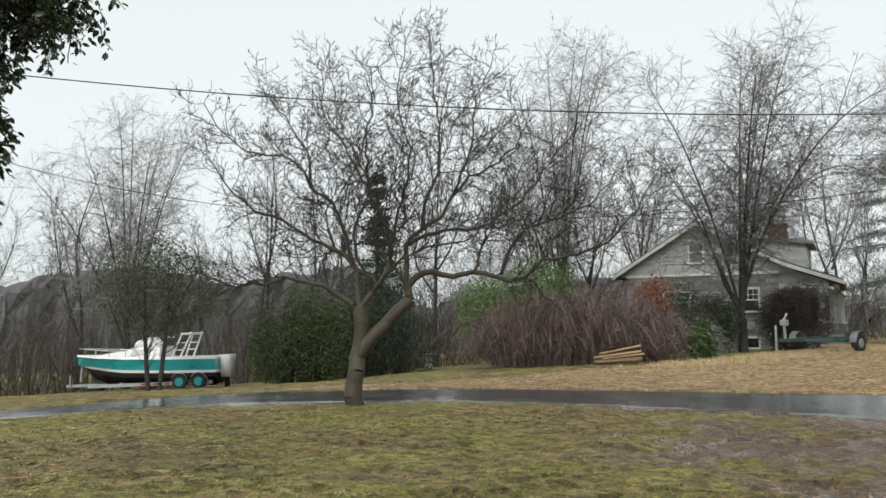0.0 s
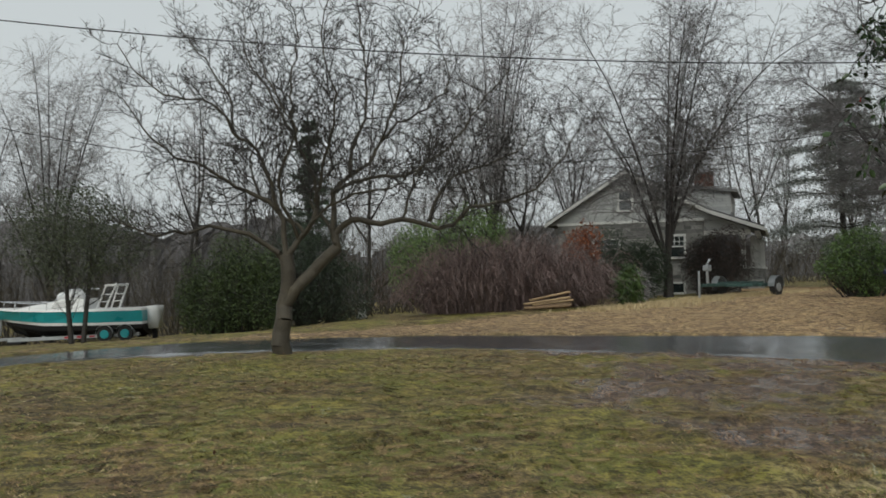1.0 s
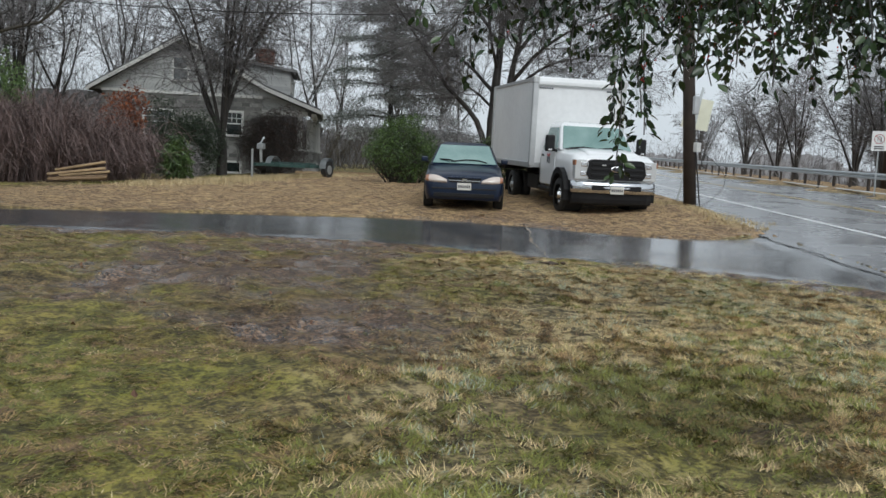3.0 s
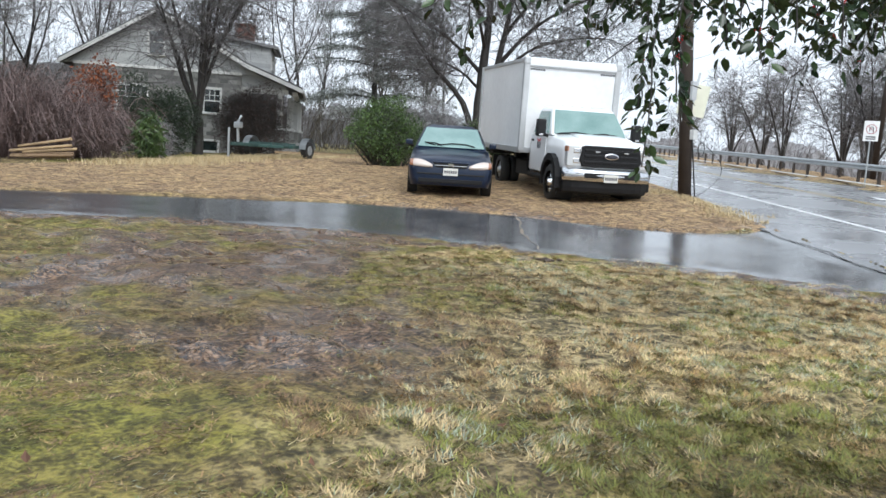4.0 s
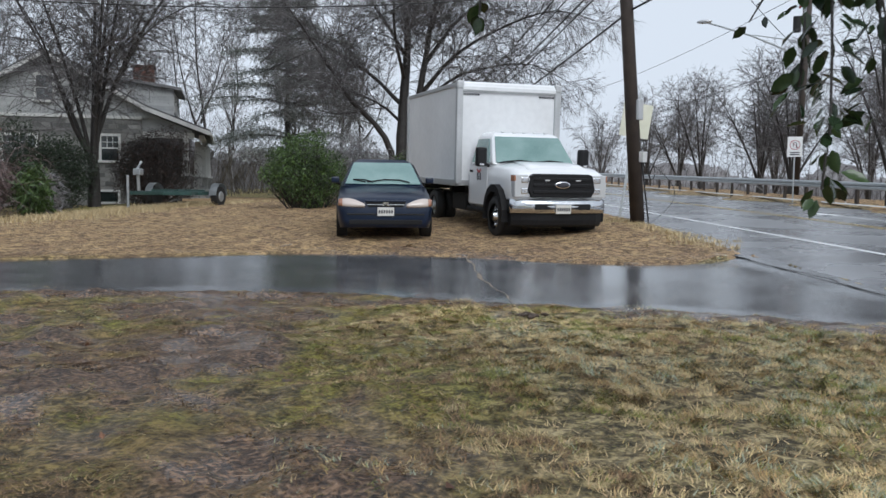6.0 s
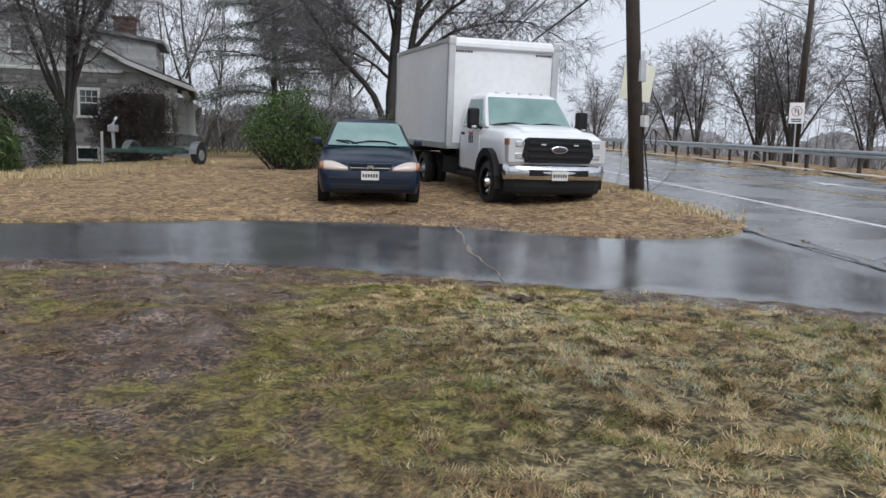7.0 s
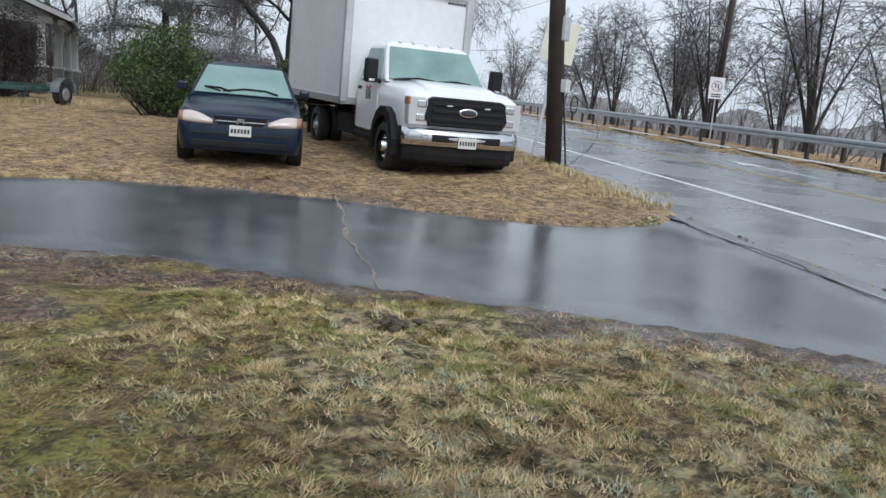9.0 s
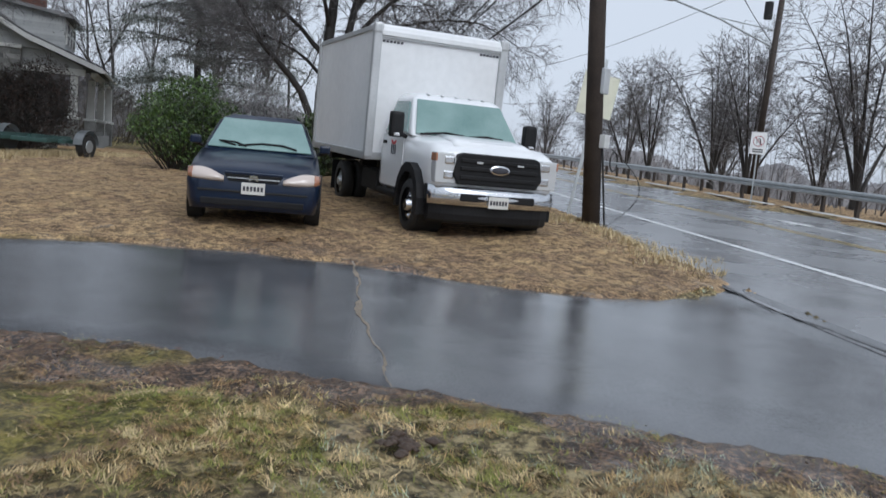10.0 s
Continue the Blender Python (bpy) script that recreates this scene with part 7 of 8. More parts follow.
pole_top = build_pole()
far_pole_xy = road_point(22.9 + 80, 5.6)
fz = ground_at(*far_pole_xy)
fp = thing("utility_pole", "distant wooden utility pole beside the road", "utility pole", (*far_pole_xy, fz - 0.3))
part("shaft", tube(bmesh.new(), (0, 0, 0), (0, 0, 8.2), 0.16, 0.12, 12), POLE_WOOD, fp, smooth=True)
near_foot = pole_top - Vector((-0.58, 0.60, 10.8))
back_xy = road_point(22.9 - 45, 5.6)
for up_, dx, r in ((5.1, 0.10, 0.026), (5.9, -0.10, 0.020), (6.35, 0.14, 0.026), (6.6, -0.12, 0.018), (7.3, 0.16, 0.022), (8.0, -0.16, 0.018)):
    on_pole = near_foot.lerp(pole_top, up_ / 10.8) + Vector((ROAD_L[0] * dx, ROAD_L[1] * dx, 0))
    cable("overhead_cable", "dark overhead cable slung between utility poles", on_pole, (far_pole_xy[0], far_pole_xy[1], fz + up_ - 0.4), 0.5, r, 32)
    cable("overhead_cable", "dark overhead cable slung between utility poles", on_pole, (back_xy[0], back_xy[1], ground_at(*back_xy) + up_), 0.5, r, 32)
cable("service_cable", "single service cable crossing above the lawn", pole_top + Vector((0, 0, -5.0)), (-22, 15.5, 8.7), 1.5, 0.012, 40)
cable("service_cable", "service cable running past the trees", pole_top + Vector((0, 0, -5.2)), (-24, 31.0, 11.6), 3.9, 0.010, 40)
cable("service_cable", "service cable to the house", pole_top + Vector((0, 0, -3.0)), (20.6, 38.2, 5.2), 0.5, 0.012)

# faded sign on a leaning post, seen from behind
sg = thing("road_sign", "faded pale road sign on a leaning steel post", "sign", (20.1, 14.95, ground_at(20.1, 14.95) - 0.1), (-4, 9, -48))
part("post", boxed(-0.03, 0.03, -0.02, 0.02, 0, 3.3), STEEL, sg)
part("panel", boxed(-0.36, 0.36, 0.022, 0.035, 2.15, 3.0, bevel=0.004), SIGN_BACK, sg, "faded cream sign panel")

# no-turn sign by the far kerb
sx, sy = road_point(40.05, 17.95)
ns = thing("traffic_sign", "small white no-turn traffic sign on a post beside the guardrail", "sign", (sx, sy, ground_at(sx, sy) - 0.1), (0, 0, -62))
part("post", boxed(-0.03, 0.03, -0.02, 0.02, 0, 2.95), STEEL, ns)
pn = part("panel", boxed(-0.31, 0.31, -0.035, -0.022, 2.05, 2.95, bevel=0.003), SIGN_WHITE, ns)
bm = bmesh.new()
for i in range(20):
    a0, a1 = 2 * math.pi * i / 20, 2 * math.pi * (i + 1) / 20
    vs = [bm.verts.new((r * math.cos(a), -0.040, 2.58 + r * math.sin(a))) for a in (a0, a1) for r in (0.22, 0.195)]
    bm.faces.new((vs[0], vs[2], vs[3], vs[1]))
bmesh.ops.solidify(bm, geom=bm.faces[:], thickness=0.003)
part("red_ring", bm, RED_PAINT, pn)
part("red_slash", slab([(-0.15, 2.72), (-0.135, 2.735), (0.15, 2.44), (0.135, 2.425)], -0.046, -0.042), RED_PAINT, pn)
part("turn_arrow", piped([(0.07, -0.043, 2.44), (0.07, -0.043, 2.64), (0.0, -0.043, 2.70), (-0.07, -0.043, 2.64), (-0.07, -0.043, 2.50)], 0.018, 5), DARK_INK, pn)
bm = bmesh.new()
for k in range(2):
    box(bm, -0.2, 0.2, -0.039, -0.035, 2.12 + k * 0.09, 2.17 + k * 0.09)
part("lettering_bars", bm, DARK_INK, pn)

# lamp pole across the road
lx, ly = 46.1, 20.8
lz = ground_at(lx, ly)
lp = thing("street_light_pole", "wooden pole with transformer and long street light arm", "utility pole", (lx, ly, lz - 0.3))
H = 13.0 - lz
part("shaft", tube(bmesh.new(), (0, 0, 0), (0.25, -0.3, H), 0.17, 0.13, 12), POLE_WOOD, lp, smooth=True)
arm_dir = Vector((44.17 - lx, 25.25 - ly, 0))
part("arm", piped([(0.1, -0.1, 8.3 - lz + 0.3), tuple(arm_dir * 0.5 + Vector((0, 0, 9.55 - lz + 0.3))), tuple(arm_dir + Vector((0, 0, 10.45 - lz + 0.3)))], 0.05), STEEL, lp)
part("arm_brace", piped([(0.1, -0.1, 9.1 - lz + 0.3), tuple(arm_dir * 0.5 + Vector((0, 0, 9.6 - lz + 0.3)))], 0.03), STEEL, lp)
head = arm_dir + Vector((0, 0, 10.45 - lz + 0.3))
hd = bmesh.new()
bmesh.ops.create_uvsphere(hd, u_segments=14, v_segments=8, radius=1.0)
turn_h = Matrix.Rotation(math.atan2(arm_dir.y, arm_dir.x), 4, "Z")
for v in hd.verts:
    v.co = turn_h @ Vector((v.co.x * 0.42, v.co.y * 0.17, v.co.z * 0.11)) + head
part("lamp_head", hd, BOX_GREY, lp, smooth=True)
part("transformer", tube(bmesh.new(), (-0.14, 0.2, 9.9 - lz), (-0.14, 0.2, 10.7 - lz), 0.2, 0.2, 14), UNDER, lp)
for a_, b_, sag in (((lx, ly, 8.0), (*road_point(39.0 + 60, 19.5), 8.5), 0.8), ((lx, ly, 8.0), (*road_point(39 - 45, 20), 8.0), 0.8), ((lx, ly, 11.6), (*road_point(39 - 45, 20), 11.0), 0.8), ((lx, ly, 11.6), (*road_point(100, 19.5), 12.0), 0.8), ((lx, ly, 8.6), tuple(pole_top + Vector((0, 0, -1.5))), 0.4)):
    cable("overhead_cable", "dark overhead cable slung between utility poles", a_, b_, sag, 0.016)


def build_guardrail():
    g = thing("guardrail", "galvanised steel guardrail on posts along the road", "guardrail")
    prof = [(0.00, 0.42), (0.05, 0.46), (0.05, 0.52), (0.0, 0.565), (0.05, 0.61), (0.05, 0.67), (0.0, 0.71), (0.02, 0.71), (0.075, 0.675), (0.075, 0.605), (0.03, 0.565), (0.075, 0.525), (0.075, 0.455), (0.02, 0.42)]
    def P(s, l, z):
        x, y = road_point(s, l)
        return (x, y, ground_at(x, y) + z)
    s0 = -10.0
    while s0 < 140:
        rings = []
        for s in (s0, s0 + 3.9, s0 + 7.8):
            rings.append([P(s, 18.3 - a, z + 0.05) for a, z in prof])
        part("beam", loft(rings), STEEL, g)
        s0 += 7.8
    base = part("post", boxed(-0.05, 0.05, -0.08, 0.08, -0.4, 0.75), POLE_WOOD, g)
    ss = np.arange(-9, 140, 1.95)
    for i, s in enumerate(ss):
        x, y = road_point(s, 18.42)
        ob = base if i == 0 else new("post", base.data)
        ob.parent = g
        ob.matrix_basis = pose(x, y, ground_at(x, y), 0, 0, -41)


build_guardrail()

# lane arrow and second arrow
for s_ in (43.0, 27.0):
    pts = [(0, -0.07), (2.2, -0.07), (2.2, -0.30), (3.3, 0.0), (2.2, 0.30), (2.2, 0.07), (0, 0.07)]
    bm = bmesh.new()
    vs = []
    for a, c in pts:
        x, y = road_point(s_ + a * 1.4, 14.1 + c * 1.3)
        vs.append(bm.verts.new((x, y, ground_at(x, y) + 0.014)))
    bm.faces.new(vs)
    bmesh.ops.triangulate(bm, faces=bm.faces[:])
    tagged(part("lane_arrow", bm, LINE_WHITE, None, "worn white lane arrow on wet asphalt"), category="road marking", group="lane arrows", kind="structure")

# split timber lying by the bramble
rng_l = np.random.default_rng(3)
for i, (dx_, dy_, up_, tilt_, turn_, half_) in enumerate(((0, 0, 0.02, 4, 66, 1.2), (0.1, 0.2, 0.03, 9, 60, 1.3), (0.0, -0.1, 0.16, 15, 57, 1.3), (0.15, 0.05, 0.28, 20, 52, 1.2), (0.3, 0.25, 0.12, 12, 74, 1.1), (0.2, -0.25, 0.05, 6, 82, 0.9))):
    half_ *= 0.62
    bm = tube(bmesh.new(), (-half_, 0, 0.06), (half_, rng_l.normal(0, 0.03), 0.06), 0.035 + 0.015 * rng_l.random(), 0.04, 7)
    ob = part("timber_pole", bm, LOG, None, "pale split timber pole in a loose splayed pile")
    ob.matrix_basis = pose(7.15 + dx_, 25.9 + dy_, ground_at(7.15 + dx_, 25.9 + dy_) + up_ + half_ * math.sin(radians(tilt_)) * 0.55, 0, -tilt_ * 0.55, turn_ - 90)
    tagged(ob, category="timber", group="timber pile")

for dx_, dy_, up_, turn_, half_ in ((0, 0, 0.05, 20, 1.9), (0.4, 0.5, 0.05, 12, 1.6), (1.8, 1.2, 0.3, 24, 1.5)):
    ob = part("timber_rail", boxed(-half_, half_, -0.05, 0.05, -0.05, 0.05, bevel=0.012), LOG, None, "weathered timber rail lying on the yard grass")
    ob.matrix_basis = pose(20.2 + dx_, 33.6 + dy_, ground_at(20.2 + dx_, 33.6 + dy_) + 0.08, 0, 0, turn_ - 50)
    tagged(ob, category="timber", group="yard rails")

# pale garden pedestal between the trees
pd = thing("garden_pedestal", "small white stone garden pedestal by the brush", "pedestal", foot(1.25, 33.0, 0.02))
part("base", boxed(-0.22, 0.22, -0.22, 0.22, 0, 0.12, bevel=0.01), CONCRETE, pd)
part("shaft", boxed(-0.15, 0.15, -0.15, 0.15, 0.12, 0.55, bevel=0.01), CONCRETE, pd)
part("basin", tube(bmesh.new(), (0, 0, 0.55), (0, 0, 0.68), 0.22, 0.36, 18), CONCRETE, pd)

# ---- holly over the lawn ----
LEAF_SHAPE = np.array([(0, 0, 0), (0.30, 0.24, 0.05), (0.68, 0.22, 0.04), (1.0, 0, -0.06), (0.68, -0.22, 0.04), (0.30, -0.24, 0.05), (0.5, 0, -0.03)])
LEAF_FACES = np.array([(0, 6, 1), (1, 6, 2), (2, 6, 3), (3, 6, 4), (4, 6, 5), (5, 6, 0)])


def holly(name, label, trunk_at, seed, sprays, fill, leaf, hang):
    """A holly: trunk, arching branches, hanging sprays of pointed leaves with berries and ice. sprays: (top, tip, leaves); fill: (centre, radii, sprays)."""
    rng = np.random.default_rng(seed)
    tz = ground_at(*trunk_at)
    t = thing(name, label, "tree", (0, 0, 0))
    part("trunk", tube(bmesh.new(), (*trunk_at, tz - 0.2), (trunk_at[0], trunk_at[1], tz + 6.5), 0.17, 0.07, 12), BARK, t, smooth=True)
    runs = [(np.array(a, float), np.array(b, float), n) for a, b, n in sprays]
    for c, rad, n in fill:
        for _ in range(n):
            d = rng.normal(0, 1, 3)
            d /= np.linalg.norm(d)
            p = np.array(c) + d * rng.random() ** 0.4 * np.array(rad)
            runs.append((p, p + np.array([rng.normal(0, .14), rng.normal(0, .14), -rng.uniform(0.15, 0.4)]) * hang, int(rng.integers(16, 30))))
    twigs, at, way, berries = [], [], [], []
    hubs = []
    for c, rad, n in fill:
        c = np.array(c)
        root = np.array([*trunk_at, c[2] + 0.5])
        bend = root + (c - root) * 0.5 + np.array([0, 0, 0.35])
        end = c + (c - root) * 0.02 + np.array([0, 0, -0.02])
        for p, q, r0, r1 in ((root, bend, 0.03, 0.02), (bend, c, 0.02, 0.012), (c, end, 0.012, 0.006)):
            twigs.append((p, q, r0, r1, 0))
            hubs += [p + (q - p) * k for k in (0.25, 0.5, 0.75, 1.0)]
    hubs = np.array(hubs)
    for a, b, n in runs:
        hub = hubs[np.argmin(((hubs - a) ** 2).sum(1))]
        mid = a + (hub - a) * 0.5 + np.array([0, 0, 0.06]) + rng.normal(0, 0.03, 3)
        twigs += [(hub, mid, 0.007, 0.005, 0), (mid, a, 0.005, 0.004, 0)]
        pts = [a + (b - a) * k / 6 + rng.normal(0, 0.012, 3) for k in range(7)]
        twigs += [(p, q, 0.005, 0.004, 0) for p, q in zip(pts[:-1], pts[1:])]
        for _ in range(n):
            k = rng.random()
            p = a + (b - a) * k
            out = rng.normal(0, 1, 3)
            out[2] = -abs(out[2]) * 0.8 - 0.35
            out /= np.linalg.norm(out)
            at.append(p + out * rng.uniform(0.01, 0.05) * hang)
            way.append(out)
            if rng.random() < 0.06 and k < 0.8:
                for _ in range(4):
                    berries.append(p + rng.normal(0, 0.012, 3))
    at, way = np.array(at), np.array(way)
    n = len(at)
    side = np.cross(way, rng.normal(0, 0.6, (n, 3)) + np.array([0, 0, 1.0]))
    side /= np.maximum(np.linalg.norm(side, axis=1, keepdims=True), 1e-6)
    up = np.cross(side, way)
    size = rng.uniform(*leaf, (n, 1, 1))
    v = at[:, None] + size * (way[:, None] * LEAF_SHAPE[None, :, :1] + side[:, None] * LEAF_SHAPE[None, :, 1:2] + up[:, None] * LEAF_SHAPE[None, :, 2:])
    f = (np.arange(n)[:, None, None] * 7 + LEAF_FACES[None]).reshape(-1, 3)
    tagged(array_mesh("foliage", v.reshape(-1, 3), f, LEAF_HOLLY, t, "glossy dark pointed holly leaves", smooth=True), kind="stuff")
    array_mesh("branch_work", *skin(twigs, 5), BARK, t)
    if berries:
        b = np.array(berries)
        o = np.array([(1, 0, 0), (-1, 0, 0), (0, 1, 0), (0, -1, 0), (0, 0, 1), (0, 0, -1)]) * 0.0065
        fo = np.array([(0, 2, 4), (2, 1, 4), (1, 3, 4), (3, 0, 4), (2, 0, 5), (1, 2, 5), (3, 1, 5), (0, 3, 5)])
        tagged(array_mesh("berry_work", (b[:, None] + o[None]).reshape(-1, 3), (np.arange(len(b))[:, None, None] * 6 + fo[None]).reshape(-1, 3), BERRY, t, "red holly berries", smooth=True), kind="stuff")
    pick = rng.random(n) < 0.35
    tips = v[pick][:, 3]
    ice = [(p, p + np.array([0, 0, -rng.uniform(0.008, 0.025)]), 0.0022, 0.0005, 0) for p in tips]
    tagged(array_mesh("ice_work", *spikes(ice), ICE, t, "small icicles on the leaf tips"), kind="stuff")
    return t


holly("holly_tree", "overhanging holly with glossy leaves, red berries and icicles", (9.2, 2.9), 6,
      [((5.56, 4.93, 2.45), (5.56, 4.92, 1.24), 92), ((5.62, 4.84, 2.4), (5.66, 4.80, 1.48), 64), ((5.60, 5.03, 2.4), (5.60, 5.03, 1.55), 40), ((5.54, 4.80, 2.45), (5.58, 4.78, 1.6), 40), ((5.65, 5.47, 2.5), (5.65, 5.47, 1.96), 18),
       ((5.75, 4.66, 2.5), (5.77, 4.64, 1.86), 28), ((5.82, 4.49, 2.5), (5.86, 4.46, 1.80), 30), ((5.90, 4.33, 2.5), (5.9, 4.32, 1.90), 28), ((6.0, 4.16, 2.5), (6.03, 4.12, 1.78), 32), ((6.13, 4.35, 2.6), (6.13, 4.35, 1.98), 28), ((6.3, 4.07, 2.6), (6.3, 4.03, 1.9), 32)],
      [((7.0, 4.41, 2.85), (1.3, 1.1, 0.62), 125), ((5.73, 5.52, 2.98), (0.9, 0.8, 0.55), 40), ((6.32, 5.0, 2.9), (0.85, 0.7, 0.5), 52), ((4.95, 6.1, 3.7), (0.35, 0.35, 0.3), 14), ((6.49, 4.92, 3.8), (0.93, 0.68, 0.6), 60), ((8.3, 3.6, 3.0), (1.5, 1.3, 0.95), 130), ((7.17, 4.58, 4.3), (1.8, 1.4, 0.8), 50), ((5.05, 5.86, 2.75), (0.42, 0.42, 0.42), 16)], (0.055, 0.095), 1.5)
holly("holly_tree", "second holly with a dense dark crown beside the lawn", (-5.2, 4.6), 7, [],
      [((-3.65, 6.0, 4.2), (1.1, 0.9, 1.0), 310), ((-2.75, 6.1, 4.25), (0.6, 0.5, 0.42), 150), ((-3.2, 6.0, 3.2), (0.42, 0.45, 0.7), 170)], (0.05, 0.085), 1.0)

# ---- crack across the drive ----
rng_c = np.random.default_rng(8)
crack = []
wide_c = np.convolve(rng_c.random(84), np.ones(9) / 9, "same")
for n_, k in enumerate(np.linspace(0, 1, 70)):
    c = DRIVE_FAR[194] * (1 - k) + DRIVE_NEAR[194] * k + np.array([0.03, -0.02]) * (math.sin(9 * k) + 0.5 * math.sin(31 * k + 1)) + rng_c.normal(0, 0.007, 2)
    w = np.array([-0.62, 0.78]) * (0.006 + 0.22 * max(wide_c[n_ + 7] - 0.42, 0) + rng_c.uniform(0, 0.012)) * (1 - 0.6 * k)
    crack.append([c - w, c + w])
GRIT = material("grit_in_crack", (0.13, 0.105, 0.08), (0.33, 0.27, 0.20), 0.5, 6, 60, 0.8)
draped("driveway_crack", crack, 0.004, GRIT, "grit-filled crack across the wet driveway", "crack")
joint = []
for s in np.arange(6, 19.5, 0.15):
    c = road_point(s, 5.62 + 0.05 * math.sin(s * 2.1) + 0.012 * rng_c.normal())
    w = ROAD_L * rng_c.uniform(0.006, 0.016)
    joint.append([c - w, c + w])
draped("asphalt_joint", joint, 0.012, TYRE, "dark joint where driveway meets road", "road joint")

# ---- grass ----


STRAW_PALE, STRAW_TAN, OLIVE, FROSTED, DEAD = (0.56, 0.43, 0.22), (0.40, 0.27, 0.115), (0.21, 0.215, 0.042), (0.34, 0.37, 0.26), (0.22, 0.135, 0.066)


def build_grass():
    """Blades in tufts: each tuft has one colour and leans one way."""
    rng = np.random.default_rng(12)
    xs, ys, grow = [], [], []
    spine = np.array([(0.4, 1.2), (2.2, 3.2), (4.2, 5.2), (6.3, 6.4), (8.0, 8.2)])
    for count, least, most, size in ((5600000, 0.0, 3.6, 0.8), (2500000, 3.6, 7.0, 1.15), (900000, 7.0, 16.0, 2.0)):
        x, y = rng.uniform(-9, 19, count), rng.uniform(1.0, 24, count)
        dist = line_distance(x, y, spine)
        keep = (dist < most) & (dist >= least) & ((x - 1.5) * 0.5 + (y - 2.2) * 0.86 > -0.6) & (y - x > -6.5)
        keep &= rng.random(count) < np.clip(0.62 + 2.0 * lumps(x, y, 0.24, 20) + 0.9 * lumps(x, y, 1.3, 21), 0.05, 1)
        xs.append(x[keep])
        ys.append(y[keep])
        grow.append(np.full(keep.sum(), size))
    x, y, grow = np.concatenate(xs), np.concatenate(ys), np.concatenate(grow)
    mud, straw, frost = regions(x, y)
    l = x * ROAD_L[0] + y * ROAD_L[1]
    ok = ~inside(x, y, DRIVE_POLY) & (l < 5.6) & (rng.random(len(x)) > mud * 0.9)
    x, y, grow, mud, straw, frost = (v[ok] for v in (x, y, grow, mud, straw, frost))
    brown = np.exp(-((x - 4.6) / 2.3) ** 2 - ((y - 8.2) / 3.2) ** 2)
    bare = rng.random(len(x)) > 0.5 * brown * np.clip(0.9 + 1.6 * lumps(x, y, 0.5, 48), 0, 1)
    x, y, grow, mud, straw, frost, brown = (v[bare] for v in (x, y, grow, mud, straw, frost, brown))
    n = len(x)
    # tufts: a jittered cell decides kind and lean
    u, v = x / 0.09 + 1.2 * lumps(x, y, 0.2, 24), y / 0.09 + 1.2 * lumps(x, y, 0.2, 25)
    i, j = np.floor(u).astype(int) % 256, np.floor(v).astype(int) % 256
    pick, lean = rng.random((256, 256))[i, j], rng.random((256, 256))[i, j]
    pick = np.clip(pick + rng.normal(0, 0.12, n), 0, 1)
    patch = lumps(x, y, 1.1, 26) + 0.6 * lumps(x, y, 0.4, 27)
    pale = np.clip(0.03 + 0.42 * frost + 0.25 * lumps(x, y, 0.8, 28), 0, 1)
    green = np.clip(0.42 - 0.22 * frost + 0.75 * patch, 0.02, 0.8) * (1 - straw) * (1 - 0.5 * mud)
    lush = np.exp(-((x - 4.8) / 1.2) ** 2 - ((y - 3.7) / 0.8) ** 2) + 0.4 * np.exp(-((x - 0.5) / 2.2) ** 2 - ((y - 8) / 5.0) ** 2)
    green = np.clip(green * (1 - 0.75 * brown) + 0.8 * np.minimum(lush, 1), 0, 0.9)
    pale = pale * (1 - 0.8 * np.minimum(lush, 1))
    icy = np.clip(0.18 * frost + 0.45 * lumps(x, y, 0.7, 29) - 0.08, 0, 0.5) * (1 - straw) * (1 - np.minimum(lush, 1))
    bounds = np.cumsum(np.stack([pale, icy, green, 0.30 * np.ones(n)]), 0)
    kind = (pick[None] > bounds).sum(0)
    tint = np.array([STRAW_PALE, FROSTED, OLIVE, STRAW_TAN, DEAD])[kind]
    tint = tint * rng.uniform(0.5, 1.7, (n, 1)) * rng.uniform(0.94, 1.06, (n, 3))
    # darker away from the frost: shadow between blades put into the tint
    tint = tint * (0.74 + 0.26 * np.clip(frost + lumps(x, y, 1.6, 45) * 0.9, 0, 1))[:, None]
    tint = tint * ((1 - 0.32 * brown) * (1 - 0.42 * np.minimum(lush, 1)))[:, None]
    worn = np.clip(0.55 + 1.0 * lumps(x, y, 1.7, 46) + 0.4 * lumps(x, y, 0.35, 47), 0, 1)[:, None]
    fringe = smoothstep(23.0, 26.0, x * 0.45 + y)[:, None]
    dry = np.array([0.33, 0.225, 0.115]) * worn + np.array([0.235, 0.15, 0.092]) * (1 - worn)
    dry = dry + (np.array([0.50, 0.385, 0.20]) - dry) * 0.8 * fringe
    tint = tint + (dry * rng.uniform(0.75, 1.2, (n, 1)) - tint) * 0.93 * straw[:, None]
    a = 2 * math.pi * lean + 1.5 * lumps(x, y, 0.9, 23) + rng.normal(0, 0.75, n)
    z = height(x, y) + tufts(x, y, mud) + 0.014
    h = rng.uniform(0.008, 0.036, n) * (1 - 0.6 * straw) * np.where(kind == 1, 1.2, 1.0) * (0.42 + 0.58 * smoothstep(0.1, 0.6, frost + 0.3 * lush))
    run = rng.uniform(0.014, 0.052, n) * (1 + 0.25 * frost) * (1 - 0.3 * straw)
    w = rng.uniform(0.0024, 0.0046, n) * grow * (1 - 0.5 * straw)
    base = np.c_[x, y, z]
    ahead, across = np.c_[np.cos(a), np.sin(a), np.zeros(n)], np.c_[-np.sin(a), np.cos(a), np.zeros(n)]
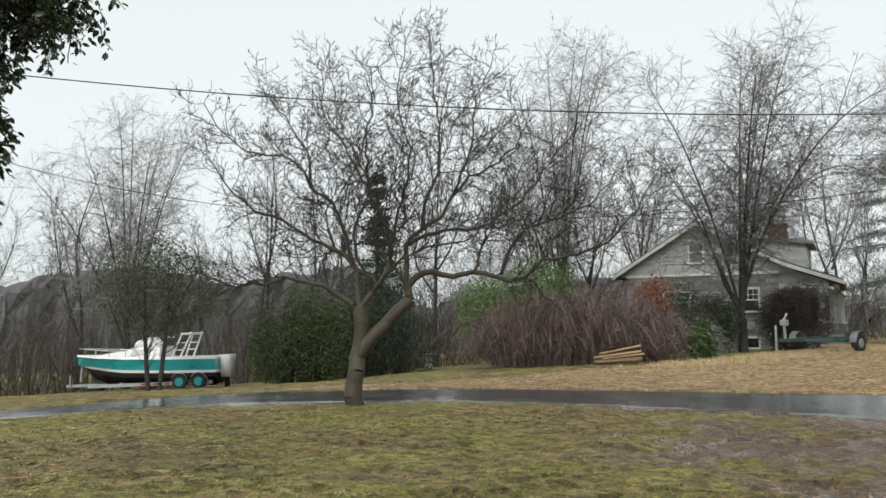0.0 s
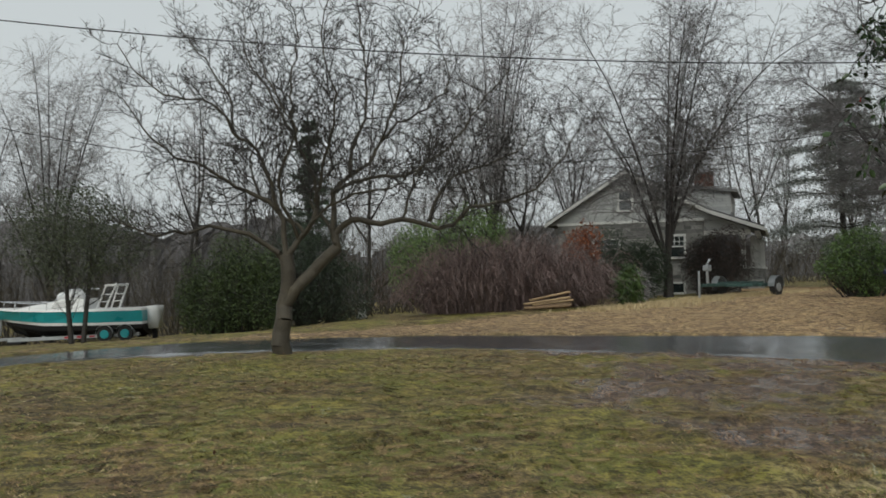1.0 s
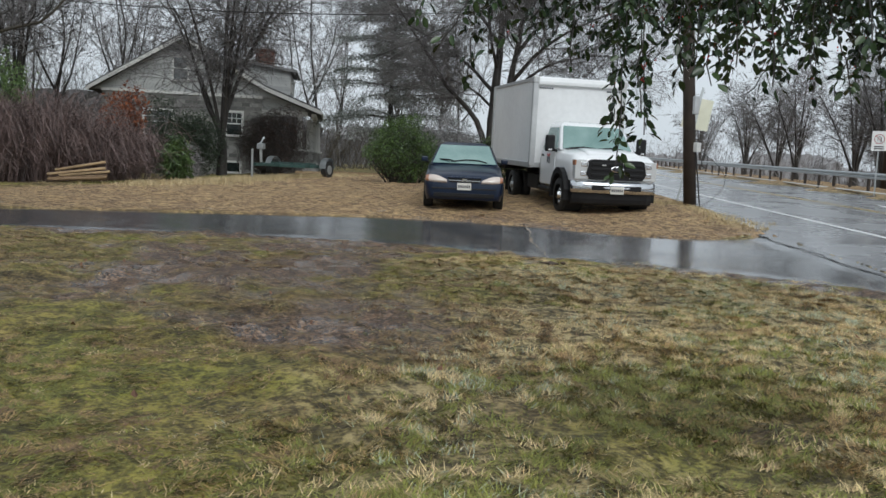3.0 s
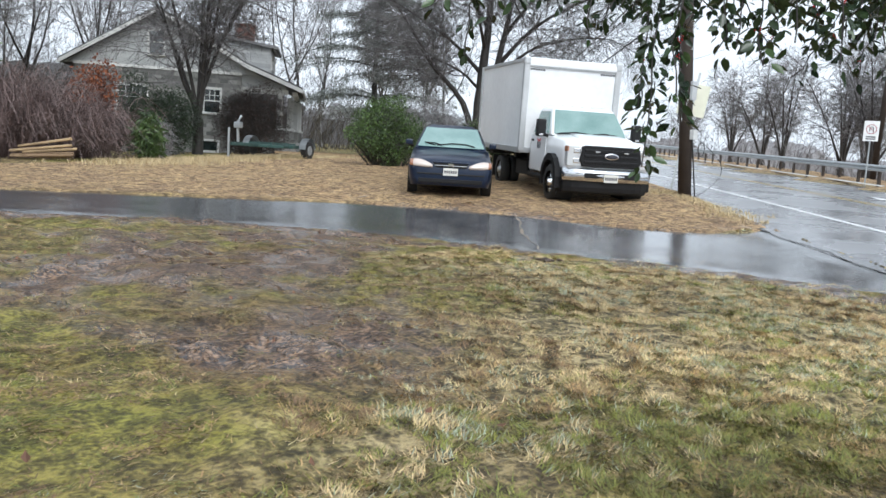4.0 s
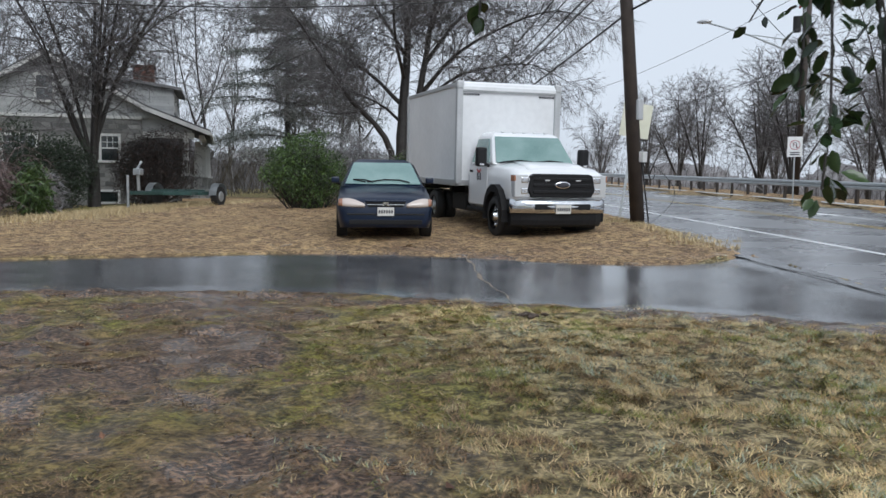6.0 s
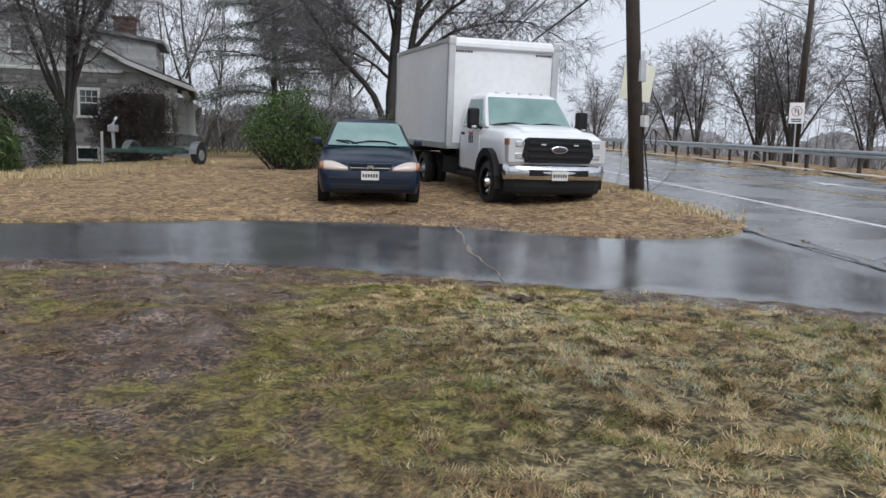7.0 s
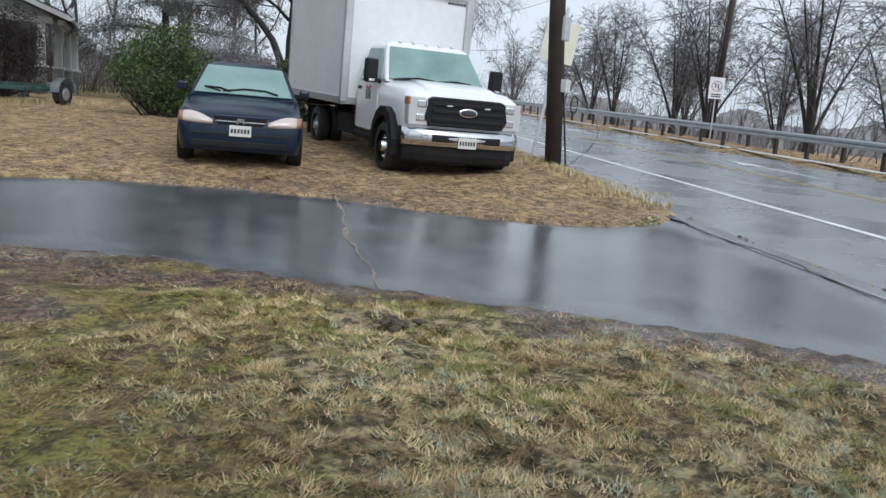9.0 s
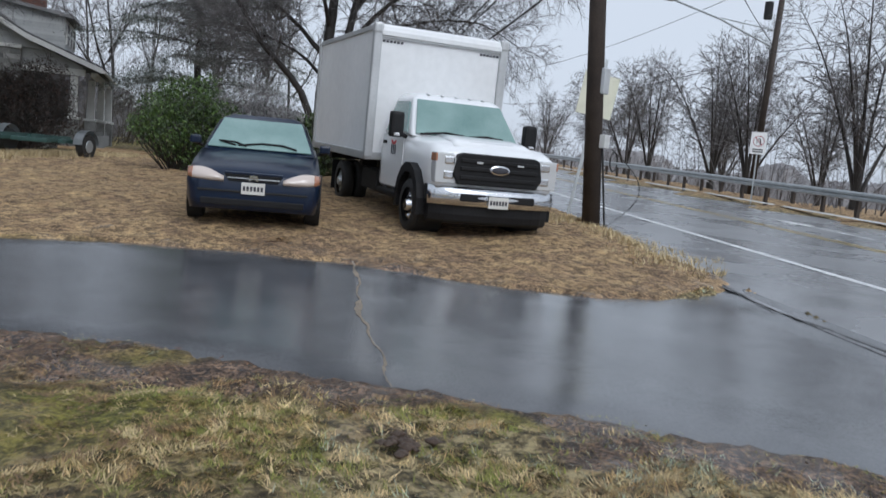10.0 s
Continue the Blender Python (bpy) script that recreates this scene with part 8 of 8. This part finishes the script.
    tip = base + ahead * run[:, None] + np.c_[np.zeros(n), np.zeros(n), h] + across * rng.normal(0, 0.014, (n, 1))
    verts = np.stack([base - across * w[:, None], base + across * w[:, None], tip], 1).reshape(-1, 3)
    ob = array_mesh("grass", verts, np.arange(3 * n).reshape(n, 3), BLADE)
    rgba = np.c_[np.repeat(tint, 3, 0), np.ones(3 * n)].astype(np.float32)
    ob.data.attributes.new("tint", "FLOAT_COLOR", "POINT").data.foreach_set("color", rgba.ravel())
    return tagged(ob, "flattened winter grass of straw, green and frosted blades", "grass", kind="stuff")


build_grass()


def dead_grass(name, label, line, spread, count, tall, seed):
    """A fringe of tall bleached grass along a line."""
    rng = np.random.default_rng(seed)
    line = along(np.array(line, float), 200)
    c = line[rng.integers(0, 200, count)] + rng.normal(0, spread, (count, 2))
    tuft = rng.integers(0, max(count // 14, 1), count)
    c = np.where(rng.random((count, 1)) < 0.7, c[tuft] + rng.normal(0, 0.07, (count, 2)), c)
    z = height(c[:, 0], c[:, 1])
    a = rng.uniform(0, 2 * math.pi, count)
    h = rng.uniform(0.3, 1.0, count) * tall
    d = np.c_[np.cos(a), np.sin(a)]
    w = 0.011
    base = np.c_[c, z]
    tip = np.c_[c + d * h[:, None] * 0.55, z + h]
    side = np.c_[-d[:, 1], d[:, 0], np.zeros(count)] * w
    ob = array_mesh(name, np.stack([base - side, base + side, tip], 1).reshape(-1, 3), np.arange(3 * count).reshape(-1, 3), BLADE)
    tint = np.array([0.58, 0.46, 0.26]) * rng.uniform(0.5, 1.1, (count, 1))
    ob.data.attributes.new("tint", "FLOAT_COLOR", "POINT").data.foreach_set("color", np.c_[np.repeat(tint, 3, 0), np.ones(3 * count)].astype(np.float32).ravel())
    return tagged(ob, label, "grass", kind="stuff")


dead_grass("dead_grass", "fringe of tall bleached grass beyond the parked car", [(8.6, 24.2), (12.0, 26.2), (15.0, 28.4), (18.5, 30.0)], 0.7, 10000, 0.17, 51)
dead_grass("dead_grass", "bleached grass round the utility pole", [(18.6, 15.4), (19.2, 13.6), (18.0, 12.0), (16.6, 10.9)], 0.35, 3500, 0.12, 52)

# fallen leaves and clods
rng_f = np.random.default_rng(14)
n_f = 160
fx, fy = rng_f.uniform(-3, 13, n_f), rng_f.uniform(2, 14, n_f)
ok_f = ~inside(fx, fy, DRIVE_POLY)
at_f = np.c_[fx, fy, height(fx, fy) + 0.035][ok_f]
tagged(array_mesh("fallen_leaves", *leaves(at_f, 0.05, rng_f, 0.9, 1.6, 0.0), LEAF_BROWN), "scattered brown fallen leaves on the lawn", "fallen leaf", kind="stuff")

CLOD = material("churned_mud", (0.030, 0.018, 0.011), (0.12, 0.075, 0.048), 0.5, 9, 60, 0.9)
clods = [(9.15 + rng_f.normal(0, 0.11), 8.95 + rng_f.normal(0, 0.07), rng_f.uniform(0.014, 0.042)) for _ in range(22)] + [(7.35, 9.3, 0.035), (5.7, 8.1, 0.03), (7.42, 9.22, 0.02)]
for cx_, cy_, size_ in clods:
    bm = bmesh.new()
    bmesh.ops.create_icosphere(bm, subdivisions=2, radius=1.0)
    for v in bm.verts:
        k_ = 1 + 0.9 * float(lumps(np.array([v.co.x * 2 + cx_]), np.array([v.co.y * 2 + v.co.z + cy_]), 0.5, 61)[0]) + rng_f.normal(0, 0.12)
        v.co = Vector((v.co.x * size_ * k_ * 1.3, v.co.y * size_ * k_, v.co.z * size_ * k_ * 0.42))
    ob_ = part("mud_clod", bm, CLOD, None, "dark lump of churned mud on the lawn", smooth=True)
    ob_.matrix_basis = pose(cx_, cy_, ground_at(cx_, cy_) + 0.02, 0, 0, 40)
    tagged(ob_, category="mud clod", group="mud clods")
